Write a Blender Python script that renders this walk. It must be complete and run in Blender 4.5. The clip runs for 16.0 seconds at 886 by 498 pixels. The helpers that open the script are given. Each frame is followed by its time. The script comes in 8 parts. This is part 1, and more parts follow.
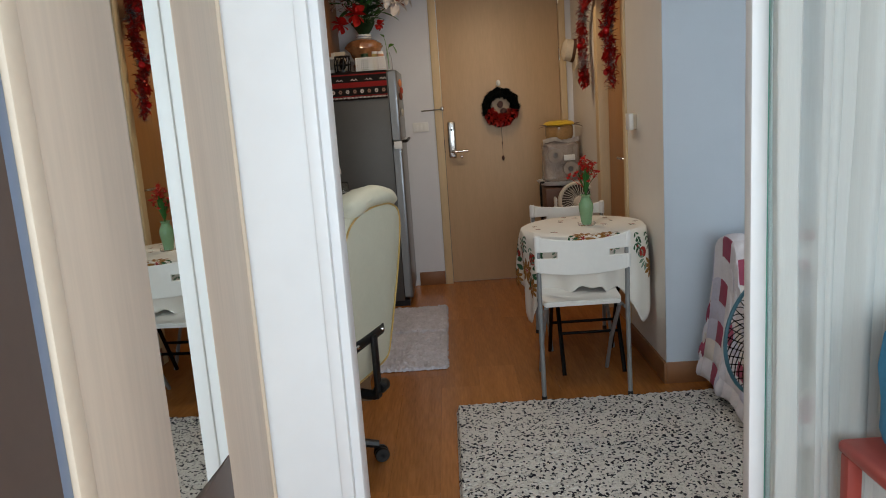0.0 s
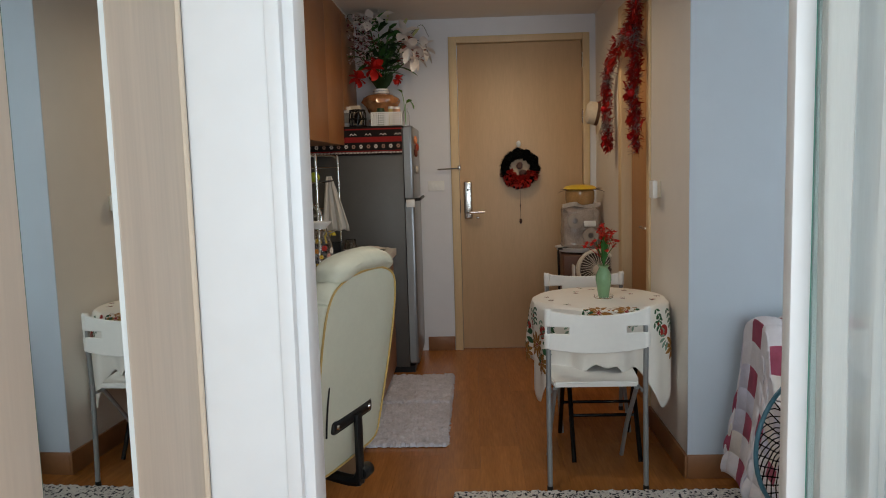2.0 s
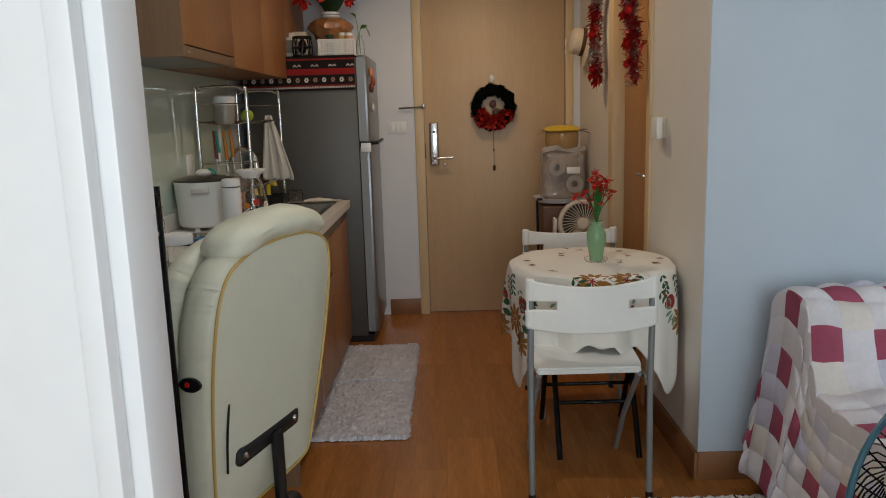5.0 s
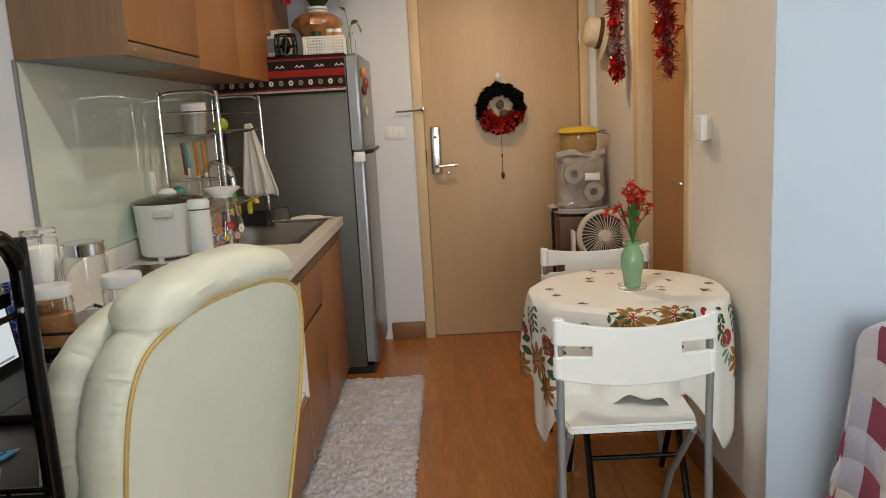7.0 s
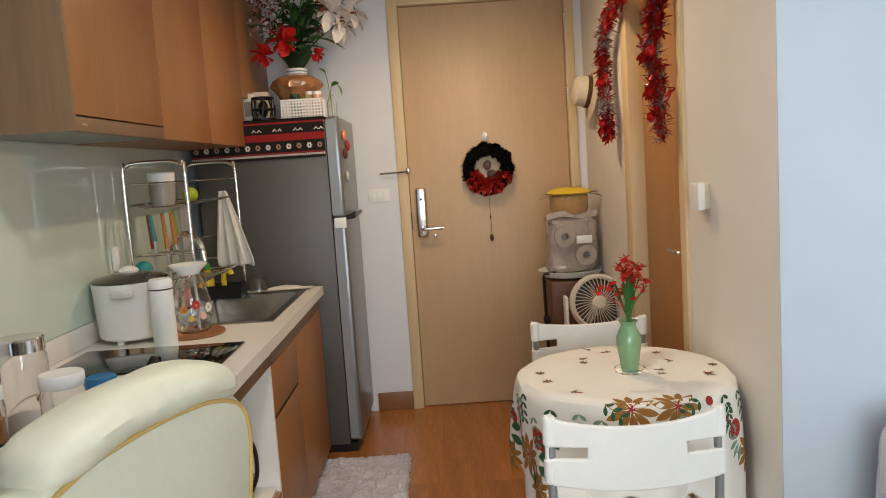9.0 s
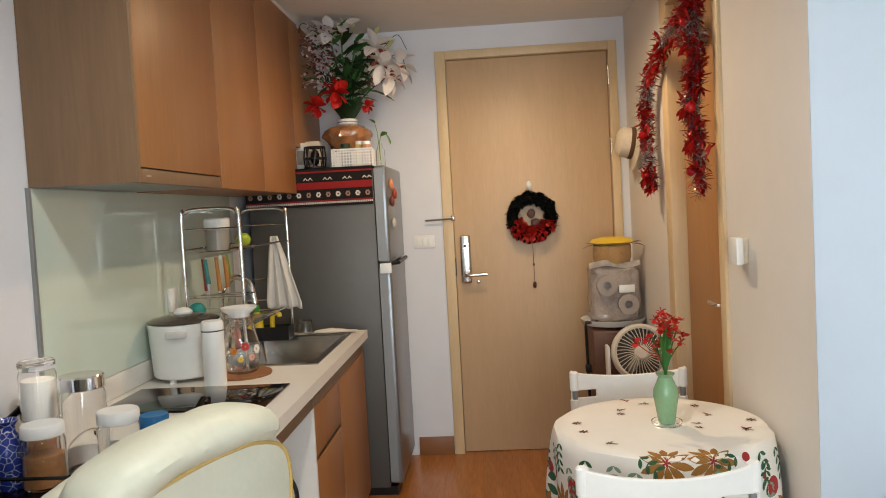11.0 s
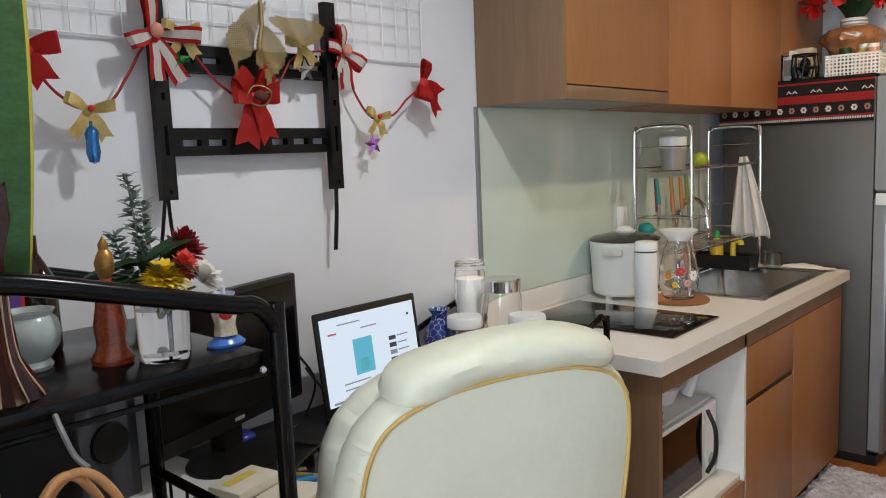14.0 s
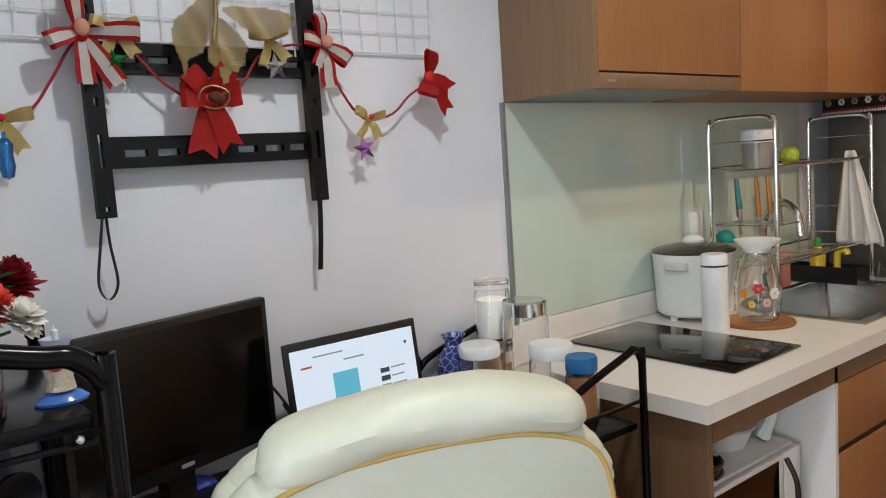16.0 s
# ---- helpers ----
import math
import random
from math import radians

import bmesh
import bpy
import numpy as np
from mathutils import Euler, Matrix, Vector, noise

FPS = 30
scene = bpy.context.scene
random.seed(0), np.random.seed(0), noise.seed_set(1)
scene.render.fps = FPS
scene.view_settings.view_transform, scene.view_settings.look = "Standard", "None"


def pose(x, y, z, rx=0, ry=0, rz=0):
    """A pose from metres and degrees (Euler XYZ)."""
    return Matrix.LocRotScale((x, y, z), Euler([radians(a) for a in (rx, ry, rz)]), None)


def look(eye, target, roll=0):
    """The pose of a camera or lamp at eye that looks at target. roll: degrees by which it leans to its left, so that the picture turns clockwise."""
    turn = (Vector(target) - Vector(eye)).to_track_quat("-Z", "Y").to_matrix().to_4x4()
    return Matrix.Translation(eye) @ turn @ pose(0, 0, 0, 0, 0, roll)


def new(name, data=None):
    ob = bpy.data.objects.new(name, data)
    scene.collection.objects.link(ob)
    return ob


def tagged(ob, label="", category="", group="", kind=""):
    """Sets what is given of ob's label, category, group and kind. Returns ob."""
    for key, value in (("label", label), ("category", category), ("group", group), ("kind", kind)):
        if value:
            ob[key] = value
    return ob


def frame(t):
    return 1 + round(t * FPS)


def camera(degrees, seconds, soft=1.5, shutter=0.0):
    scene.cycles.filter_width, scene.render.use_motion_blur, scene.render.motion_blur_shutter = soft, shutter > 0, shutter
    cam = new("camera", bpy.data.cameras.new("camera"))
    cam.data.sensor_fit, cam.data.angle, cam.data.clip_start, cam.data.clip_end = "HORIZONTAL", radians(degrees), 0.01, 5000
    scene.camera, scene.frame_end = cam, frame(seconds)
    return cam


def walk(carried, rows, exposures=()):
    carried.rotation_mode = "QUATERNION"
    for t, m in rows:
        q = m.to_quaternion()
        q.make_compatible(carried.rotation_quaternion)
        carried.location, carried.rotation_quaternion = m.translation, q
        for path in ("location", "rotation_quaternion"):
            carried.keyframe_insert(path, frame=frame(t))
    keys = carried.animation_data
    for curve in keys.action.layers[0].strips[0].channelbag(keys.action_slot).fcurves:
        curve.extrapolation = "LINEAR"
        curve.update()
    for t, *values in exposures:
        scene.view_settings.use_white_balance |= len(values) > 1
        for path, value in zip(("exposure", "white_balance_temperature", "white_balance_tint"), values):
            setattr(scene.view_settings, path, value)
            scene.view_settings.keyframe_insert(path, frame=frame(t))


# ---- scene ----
cam = camera(61.1, 16.0, soft=1.0)
PATH = [
    (0, (0.069, 0.068, 1.373), (0.039, 2.033, 1.003), -4.0),
    (0.5, (0.075, 0.122, 1.369), (0.061, 2.09, 1.013), -3.2),
    (1, (0.115, 0.221, 1.378), (0.067, 2.199, 1.091), -2.3),
    (1.5, (0.161, 0.294, 1.381), (0.064, 2.28, 1.159), -1.8),
    (2, (0.149, 0.329, 1.366), (0.064, 2.315, 1.151), -1.6),
    (2.5, (0.129, 0.405, 1.34), (0.093, 2.384, 1.051), -2.5),
    (3, (0.122, 0.494, 1.338), (0.139, 2.46, 0.971), -2.7),
    (3.5, (0.169, 0.655, 1.333), (0.159, 2.622, 0.971), -1.9),
    (4, (0.184, 0.778, 1.322), (0.149, 2.745, 0.964), -1.4),
    (4.2, (0.174, 0.826, 1.313), (0.159, 2.793, 0.953), -1.6),
    (6.3, (0.188, 1.278, 1.322), (0.152, 3.248, 0.976), -2.4),
    (6.5, (0.186, 1.334, 1.319), (0.136, 3.304, 0.973), -2.5),
    (7, (0.173, 1.468, 1.318), (0.148, 3.437, 0.97), -3.1),
    (7.5, (0.194, 1.572, 1.316), (0.221, 3.536, 0.938), -2.9),
    (8, (0.213, 1.624, 1.321), (0.224, 3.587, 0.933), -2.7),
    (8.5, (0.221, 1.654, 1.353), (0.199, 3.624, 1.007), -3.2),
    (9, (0.223, 1.665, 1.384), (0.218, 3.653, 1.161), -3.8),
    (9.2, (0.226, 1.664, 1.382), (0.237, 3.658, 1.231), -4.0),
    (11.3, (0.25, 1.593, 1.412), (0.044, 3.58, 1.31), -2.5),
    (11.5, (0.252, 1.599, 1.406), (-0.04, 3.574, 1.295), -2.6),
    (12, (0.268, 1.62, 1.398), (-0.218, 3.556, 1.277), -2.9),
    (12.5, (0.264, 1.665, 1.367), (-0.43, 3.537, 1.246), -4.0),
    (13, (0.317, 1.731, 1.372), (-0.648, 3.475, 1.204), -3.1),
    (13.5, (0.427, 1.774, 1.381), (-0.782, 3.352, 1.162), -2.1),
    (14, (0.485, 1.803, 1.384), (-0.866, 3.258, 1.141), -2.4),
    (14.5, (0.489, 1.846, 1.381), (-0.922, 3.234, 1.094), -3.7),
    (15, (0.455, 1.946, 1.379), (-0.962, 3.331, 1.108), -4.3),
    (15.5, (0.427, 2.038, 1.384), (-1.015, 3.403, 1.143), -4.4),
    (16, (0.483, 2.188, 1.369), (-1.086, 3.409, 1.155), -3.9),
]
walk(cam, [(t, look(eye, target, roll)) for t, eye, target, roll in PATH],
     [(0, -1.2, 6550, 10), (2, -1.24, 6650, 10), (4.2, -1.4, 6700, 10), (5.2, -1.12, 6700, 10), (6.5, -0.92, 6900, 10), (7, -0.47, 6900, 10), (9, -0.31, 6800, 10), (11.5, -0.16, 6750, 10), (12, -0.18, 6400, 10), (13, -0.22, 6250, 10), (16, -0.24, 6250, 10)])

# ---- world, sun and large lights ----
world = bpy.data.worlds.new("sky")
scene.world = world
world.use_nodes = True
wn = world.node_tree.nodes
sky = wn.new("ShaderNodeTexSky")
sky.sky_type, sky.sun_disc = "NISHITA", False
sky.sun_elevation, sky.sun_rotation = radians(50), radians(150)
wn["Background"].inputs[1].default_value = 0.12
world.node_tree.links.new(sky.outputs[0], wn["Background"].inputs[0])
sun = new("sun", bpy.data.lights.new("sun", "SUN"))
sun.data.energy, sun.data.angle, sun.data.color = 1.2, radians(10), (1, 0.96, 0.9)
sun.matrix_world = look((-3, -5, 8), (0, 0, 0))


def area_lamp(name, at, target, sx, sy, watts, color):
    ob = new(name, bpy.data.lights.new(name, "AREA"))
    ob.data.shape, ob.data.size, ob.data.size_y = "RECTANGLE", sx, sy
    ob.data.energy, ob.data.color = watts, color
    ob.matrix_world = look(at, target)
    return ob


def down_lamp(name, at, watts, color, blend, radius=0.035):
    ob = new(name, bpy.data.lights.new(name, "SPOT"))
    ob.data.shadow_soft_size, ob.data.spot_size, ob.data.spot_blend = radius, radians(172), blend
    ob.data.energy, ob.data.color = watts, color
    ob.location = at
    return ob


WARM = (1.0, 0.77, 0.51)
area_lamp("window_daylight", (0.8, -0.86, 1.35), (0.8, 3, 1.2), 2.4, 1.8, 148, (0.76, 0.89, 1.0))
down_lamp("living_lamp", (0.02, 2.88, 2.36), 44, (0.98, 0.97, 0.93), 0.8)
down_lamp("kitchen_lamp", (0.3, 4.75, 2.38), 50, WARM, 0.65)

# ---- materials ----
MATS = {}


def rgb(c):
    if isinstance(c, str):
        v = [int(c[i:i + 2], 16) / 255 for i in (0, 2, 4)]
        return tuple(x / 12.92 if x <= 0.04045 else ((x + 0.055) / 1.055) ** 2.4 for x in v)
    return c


def mat(name, color, rough=0.5, metal=0.0, var=0.12, scale=8.0, bump=0.0, bscale=60.0, stretch=(1, 1, 1), rnd=0.0, spec=0.5, coat=0.0, **kw):
    """Principled surface with colour variation at two scales and a fine relief."""
    if name in MATS:
        return MATS[name]
    m = bpy.data.materials.new(name)
    m.use_nodes = True
    n, l = m.node_tree.nodes, m.node_tree.links
    b = n["Principled BSDF"]
    b.inputs["Roughness"].default_value, b.inputs["Metallic"].default_value = rough, metal
    b.inputs["Specular IOR Level"].default_value = spec
    b.inputs["Coat Weight"].default_value = coat
    c = rgb(color)
    co = n.new("ShaderNodeTexCoord")
    mp = n.new("ShaderNodeMapping")
    mp.inputs["Scale"].default_value = stretch
    l.new(co.outputs["Object"], mp.inputs[0])
    if var > 0:
        n1, n2 = n.new("ShaderNodeTexNoise"), n.new("ShaderNodeTexNoise")
        n1.inputs["Scale"].default_value, n2.inputs["Scale"].default_value = scale, scale * 6
        n1.inputs["Detail"].default_value, n2.inputs["Detail"].default_value = 4, 5
        l.new(mp.outputs[0], n1.inputs["Vector"]), l.new(mp.outputs[0], n2.inputs["Vector"])
        add = n.new("ShaderNodeMath")
        add.operation = "ADD"
        l.new(n1.outputs["Fac"], add.inputs[0]), l.new(n2.outputs["Fac"], add.inputs[1])
        last = add.outputs[0]
        if rnd:
            oi, mu, ad = n.new("ShaderNodeObjectInfo"), n.new("ShaderNodeMath"), n.new("ShaderNodeMath")
            mu.operation, ad.operation = "MULTIPLY_ADD", "ADD"
            l.new(oi.outputs["Random"], mu.inputs[0])
            mu.inputs[1].default_value, mu.inputs[2].default_value = rnd, -rnd / 2
            l.new(mu.outputs[0], ad.inputs[0]), l.new(last, ad.inputs[1])
            last = ad.outputs[0]
        r = n.new("ShaderNodeMapRange")
        r.inputs["From Min"].default_value, r.inputs["From Max"].default_value = 0.55, 1.45
        r.inputs["To Min"].default_value, r.inputs["To Max"].default_value = 1 - var, 1 + var
        l.new(last, r.inputs[0])
        mx = n.new("ShaderNodeVectorMath")
        mx.operation = "SCALE"
        mx.inputs[0].default_value = c
        l.new(r.outputs[0], mx.inputs["Scale"])
        l.new(mx.outputs[0], b.inputs["Base Color"])
    else:
        b.inputs["Base Color"].default_value = (*c, 1)
    if bump > 0:
        nb, bp = n.new("ShaderNodeTexNoise"), n.new("ShaderNodeBump")
        nb.inputs["Scale"].default_value, nb.inputs["Detail"].default_value = bscale, 4
        l.new(mp.outputs[0], nb.inputs["Vector"])
        bp.inputs["Strength"].default_value, bp.inputs["Distance"].default_value = bump, 0.004
        l.new(nb.outputs["Fac"], bp.inputs["Height"])
        l.new(bp.outputs[0], b.inputs["Normal"])
    for k, v in kw.items():
        b.inputs[k.replace("_", " ")].default_value = v
    MATS[name] = m
    return m


def glass(name, tint=(1, 1, 1), rough=0.0):
    m = bpy.data.materials.new(name)
    m.use_nodes = True
    b = m.node_tree.nodes["Principled BSDF"]
    b.inputs["Base Color"].default_value = (*tint, 1)
    b.inputs["Roughness"].default_value, b.inputs["Transmission Weight"].default_value, b.inputs["IOR"].default_value = rough, 1, 1.45
    return m


def glow(name, color, strength):
    m = bpy.data.materials.new(name)
    m.use_nodes = True
    b = m.node_tree.nodes["Principled BSDF"]
    b.inputs["Base Color"].default_value = (0.02, 0.02, 0.02, 1)
    b.inputs["Emission Color"].default_value, b.inputs["Emission Strength"].default_value = (*color, 1), strength
    return m


WALL = mat("wall_paint", "E2E3E7", 0.6, var=0.03, scale=1.5, bump=0.05, bscale=120)
# Copy of the wall paint with the warm lamplight tint put into its colour.
WALL_WARM = mat("wall_paint_warm_tint", "E7E1D9", 0.6, var=0.03, scale=1.5, bump=0.05, bscale=120)
CEIL = mat("ceiling_paint", "E2DED8", 0.8, var=0.03, scale=1.2)
FLOOR = mat("laminate_floor", "A96B34", 0.24, var=0.34, scale=3.2, stretch=(6, 0.5, 1), rnd=0.28, bump=0.05, bscale=30)
GAP = mat("joint_dark", "3A2415", 0.8, var=0.1)
OAK = mat("pale_oak_laminate", "C9AA85", 0.45, var=0.07, scale=5, stretch=(3, 3, 0.4), bump=0.06, bscale=40)
CREAMWOOD = mat("cream_wood_trim", "D8BE94", 0.45, var=0.08, scale=6, stretch=(3, 3, 0.4))
SKIRT = mat("brown_skirting", "8A5C38", 0.45, var=0.12, scale=5)
CAB = mat("walnut_laminate", "9C6B42", 0.4, var=0.14, scale=4, stretch=(6, 6, 0.35), bump=0.04, bscale=50)
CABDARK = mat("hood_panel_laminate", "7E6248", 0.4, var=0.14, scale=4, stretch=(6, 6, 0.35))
WARD = mat("ash_laminate", "D0BFAB", 0.5, var=0.1, scale=3, stretch=(5, 5, 0.3), bump=0.05, bscale=50)
WARDEDGE = mat("cream_edge_band", "DCCBB4", 0.5, var=0.05)
WARDDARK = mat("dark_brown_panel", "5B4A40", 0.5, var=0.1)
BLUEGREY = mat("blue_grey_edge", "7F8EA4", 0.5, var=0.05)
WHITEALU = mat("white_powder_coat", "EEF0F0", 0.4, var=0.03, scale=2)
WHITE = mat("white_plastic", "EDEDEA", 0.35, var=0.03)
COUNTER = mat("white_solid_surface", "E9E4DC", 0.3, var=0.03, scale=20)
STEEL = mat("brushed_steel", (0.55, 0.54, 0.52), 0.28, 1.0, var=0.1, scale=10, stretch=(1, 8, 1))
CHROME = mat("chrome", (0.75, 0.75, 0.75), 0.12, 1.0, var=0.05)
NICKEL = mat("satin_nickel", (0.62, 0.61, 0.59), 0.25, 1.0, var=0.05)
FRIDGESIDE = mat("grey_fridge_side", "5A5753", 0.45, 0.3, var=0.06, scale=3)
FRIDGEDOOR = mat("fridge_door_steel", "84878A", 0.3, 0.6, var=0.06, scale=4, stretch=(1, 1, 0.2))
BLACK = mat("black_plastic", "0E0E0E", 0.4, var=0.1)
BLACKMETAL = mat("black_enamel", "060607", 0.2, var=0.1, scale=20, spec=0.22)
HOB = mat("black_glass_hob", "0B0B0C", 0.05, var=0.0)
SPLASH = mat("pale_green_glass", "CFDDD0", 0.07, var=0.02, scale=2, coat=0.5)
LEATHER = mat("cream_leatherette", "CECDB8", 0.46, var=0.04, scale=12, bump=0.16, bscale=40)
PIPING = mat("gold_piping", "BD9D5A", 0.45, var=0.12, scale=60)
GREYMETAL = mat("grey_painted_steel", "8E9090", 0.4, 0.3, var=0.05)
CHAIRWHITE = mat("white_moulded_plastic", "F0EEE8", 0.38, var=0.03, bump=0.02, bscale=200)
MATGREY = mat("grey_shag_mat", "C9C6CC", 0.95, var=0.3, scale=14, bump=0.8, bscale=220)
MIRROR = mat("mirror", (0.86, 0.9, 0.88), 0.01, 1.0, var=0.0)
GREENEDGE = mat("green_glass_edge", "1F5E4A", 0.15, var=0.0)
GLASS = glass("clear_glass")
WATER = glass("water")
WATER.node_tree.nodes["Principled BSDF"].inputs["IOR"].default_value = 1.33
PANE = glass("door_glass", (0.93, 1.0, 0.97))
RED = mat("red_ribbon", "BE1B17", 0.65, var=0.2, scale=40)
REDDARK = mat("red_tinsel", "B2211C", 0.25, 0.45, var=0.35, scale=60)
SILVER = mat("silver_tinsel", (0.7, 0.7, 0.72), 0.25, 0.9, var=0.3, scale=60)
GOLD = mat("gold_glitter", (0.29, 0.22, 0.1), 0.45, 0.7, var=0.3, scale=90)
LEAF = mat("leaf_green", "3E6B33", 0.5, var=0.3, scale=20)
LEAFDARK = mat("dark_leaf", "1F3B1C", 0.5, var=0.3, scale=20)


# ---- mesh helpers ----
def part(name, bm, material, parent=None, label="", smooth=True):
    me = bpy.data.meshes.new(name)
    bm.normal_update()
    bm.to_mesh(me)
    bm.free()
    for m in (material if isinstance(material, (list, tuple)) else [material]):
        me.materials.append(m)
    if smooth:
        for p in me.polygons:
            p.use_smooth = True
        me.set_sharp_from_angle(angle=radians(38))
    ob = new(name, me)
    if material is GLASS:
        ob.visible_shadow = False
    if parent:
        ob.parent = parent
    if label:
        ob["label"] = label
    return ob


def thing(name, at, label, category, rz=0, group="", kind=""):
    ob = new(name)
    ob.matrix_world = pose(*at, 0, 0, rz)
    ob.empty_display_size = 0.05
    return tagged(ob, label, category, group, kind)


def box(bm, x0, x1, y0, y1, z0, z1, bev=0.0, seg=2, m=None, mi=0):
    mm = Matrix.LocRotScale(((x0 + x1) / 2, (y0 + y1) / 2, (z0 + z1) / 2), None, (x1 - x0, y1 - y0, z1 - z0))
    if m is not None:
        mm = m @ mm
    r = bmesh.ops.create_cube(bm, size=1, matrix=mm)
    vs = r["verts"]
    fs = list({f for v in vs for f in v.link_faces})
    for f in fs:
        f.material_index = mi
    if bev > 0:
        es = list({e for v in vs for e in v.link_edges})
        bmesh.ops.bevel(bm, geom=es, offset=bev, segments=seg, affect="EDGES", profile=0.5)
    return bm


def B(*a, **k):
    return box(bmesh.new(), *a, **k)


def lathe(bm, prof, seg=24, m=None, mi=0):
    """Turn (radius, z) pairs round z; open ends at zero radius are closed."""
    rings = []
    for r, z in prof:
        if r <= 1e-5:
            v = Vector((0, 0, z))
            rings.append([bm.verts.new(m @ v if m is not None else v)])
        else:
            ring = []
            for i in range(seg):
                a = 2 * math.pi * i / seg
                v = Vector((r * math.cos(a), r * math.sin(a), z))
                ring.append(bm.verts.new(m @ v if m is not None else v))
            rings.append(ring)
    for a, b in zip(rings, rings[1:]):
        for i in range(seg):
            j = (i + 1) % seg
            if len(a) == 1 and len(b) == 1:
                continue
            if len(a) == 1:
                f = bm.faces.new((a[0], b[j], b[i]))
            elif len(b) == 1:
                f = bm.faces.new((a[i], a[j], b[0]))
            else:
                f = bm.faces.new((a[i], a[j], b[j], b[i]))
            f.material_index = mi
    return bm


def L(prof, seg=24, m=None):
    return lathe(bmesh.new(), prof, seg, m)


def smooth_path(pts, n=6):
    """Catmull-Rom through the points."""
    p = [Vector(q) for q in pts]
    if len(p) < 3:
        return p
    out = []
    e = [2 * p[0] - p[1]] + p + [2 * p[-1] - p[-2]]
    for i in range(1, len(e) - 2):
        for k in range(n):
            t = k / n
            a, b, c, d = e[i - 1:i + 3]
            out.append(0.5 * ((2 * b) + (c - a) * t + (2 * a - 5 * b + 4 * c - d) * t * t + (3 * b - a - 3 * c + d) * t ** 3))
    return out + [p[-1]]


def tube(bm, pts, r, seg=8, closed=False, mi=0, taper=None):
    pts = [Vector(p) for p in pts]
    rings = []
    up = Vector((0, 0, 1))
    n = len(pts)
    prev = None
    for i, p in enumerate(pts):
        d = (pts[(i + 1) % n] - pts[i - 1]) if closed else (pts[min(i + 1, n - 1)] - pts[max(i - 1, 0)])
        d.normalize()
        if prev is None:
            s = d.cross(up)
            if s.length < 1e-3:
                s = d.cross(Vector((0, 1, 0)))
        else:
            s = prev - d * prev.dot(d)
        s.normalize()
        prev = s
        t = d.cross(s)
        rr = r if taper is None else r * (taper[0] + (taper[1] - taper[0]) * i / max(n - 1, 1))
        rings.append([bm.verts.new(p + rr * (math.cos(2 * math.pi * k / seg) * s + math.sin(2 * math.pi * k / seg) * t)) for k in range(seg)])
    pairs = list(zip(rings, rings[1:])) + ([(rings[-1], rings[0])] if closed else [])
    for a, b in pairs:
        for k in range(seg):
            f = bm.faces.new((a[k], a[(k + 1) % seg], b[(k + 1) % seg], b[k]))
            f.material_index = mi
    if not closed:
        for ring in (rings[0], rings[-1][::-1]):
            f = bm.faces.new(ring[::-1])
            f.material_index = mi
    return bm


def T(pts, r, seg=8, closed=False, n=0, taper=None):
    return tube(bmesh.new(), smooth_path(pts, n) if n else pts, r, seg, closed, 0, taper)


def poly(bm, outline, y0, y1, m=None, mi=0):
    """A plate: the (x, z) outline, from y0 to y1."""
    mk = lambda x, y, z: bm.verts.new(m @ Vector((x, y, z)) if m is not None else Vector((x, y, z)))
    a = [mk(x, y0, z) for x, z in outline]
    b = [mk(x, y1, z) for x, z in outline]
    fs = [bm.faces.new(a), bm.faces.new(b[::-1])]
    for i in range(len(a)):
        j = (i + 1) % len(a)
        fs.append(bm.faces.new((a[j], a[i], b[i], b[j])))
    for f in fs:
        f.material_index = mi
    bmesh.ops.recalc_face_normals(bm, faces=fs)
    return bm


def blob(bm, at, rx, ry, rz, sub=2, rough=0.0, mi=0, rot=None):
    mm = Matrix.LocRotScale(at, rot, (rx, ry, rz))
    r = bmesh.ops.create_icosphere(bm, subdivisions=sub, radius=1, matrix=mm)
    if rough:
        for v in r["verts"]:
            v.co += (v.co - Vector(at)) * rough * noise.noise(v.co * 30)
    for f in {f for v in r["verts"] for f in v.link_faces}:
        f.material_index = mi
    return bm


def S(name, bm, material, kind="structure", smooth=False):
    return tagged(part(name, bm, material, smooth=smooth), kind=kind)


# ---- the large structure ----
X0, X1, XR, YB, YC, YP, H = -1.0, 1.045, 2.7, 5.87, 3.5, 1.86, 2.43
bm = bmesh.new()
box(bm, X0 - 0.12, X0, -1.0, 5.99, 0, H)
S("wall_west", bm, WALL)
bm = bmesh.new()
box(bm, X0, -0.012, YB, YB + 0.12, 0, H), box(bm, 1.0, X1, YB, YB + 0.12, 0, H), box(bm, -0.012, 1.0, YB, YB + 0.12, 2.3, H)
S("wall_north", bm, WALL)
bm = bmesh.new()
box(bm, X1, X1 + 0.12, YC, 4.17, 0, H), box(bm, X1, X1 + 0.12, 4.97, YB + 0.12, 0, H), box(bm, X1, X1 + 0.12, 4.17, 4.97, 2.28, H)
S("wall_bathroom", bm, WALL_WARM)
S("wall_alcove_core", B(X1 + 0.12, XR, YC, YC + 0.12, 0, H), WALL_WARM)
# Thin sheet over the core: cool, dim daylight is put into its paint colour.
S("wall_alcove", B(X1, XR, YC - 0.005, YC - 0.001, 0, H), mat("wall_paint_daylight_tint", "BFC8D2", 0.6, var=0.03, scale=1.5, bump=0.05, bscale=120))
S("wall_east", B(XR, XR + 0.12, -1.0, YC + 0.12, 0, H), WALL)
bm = bmesh.new()
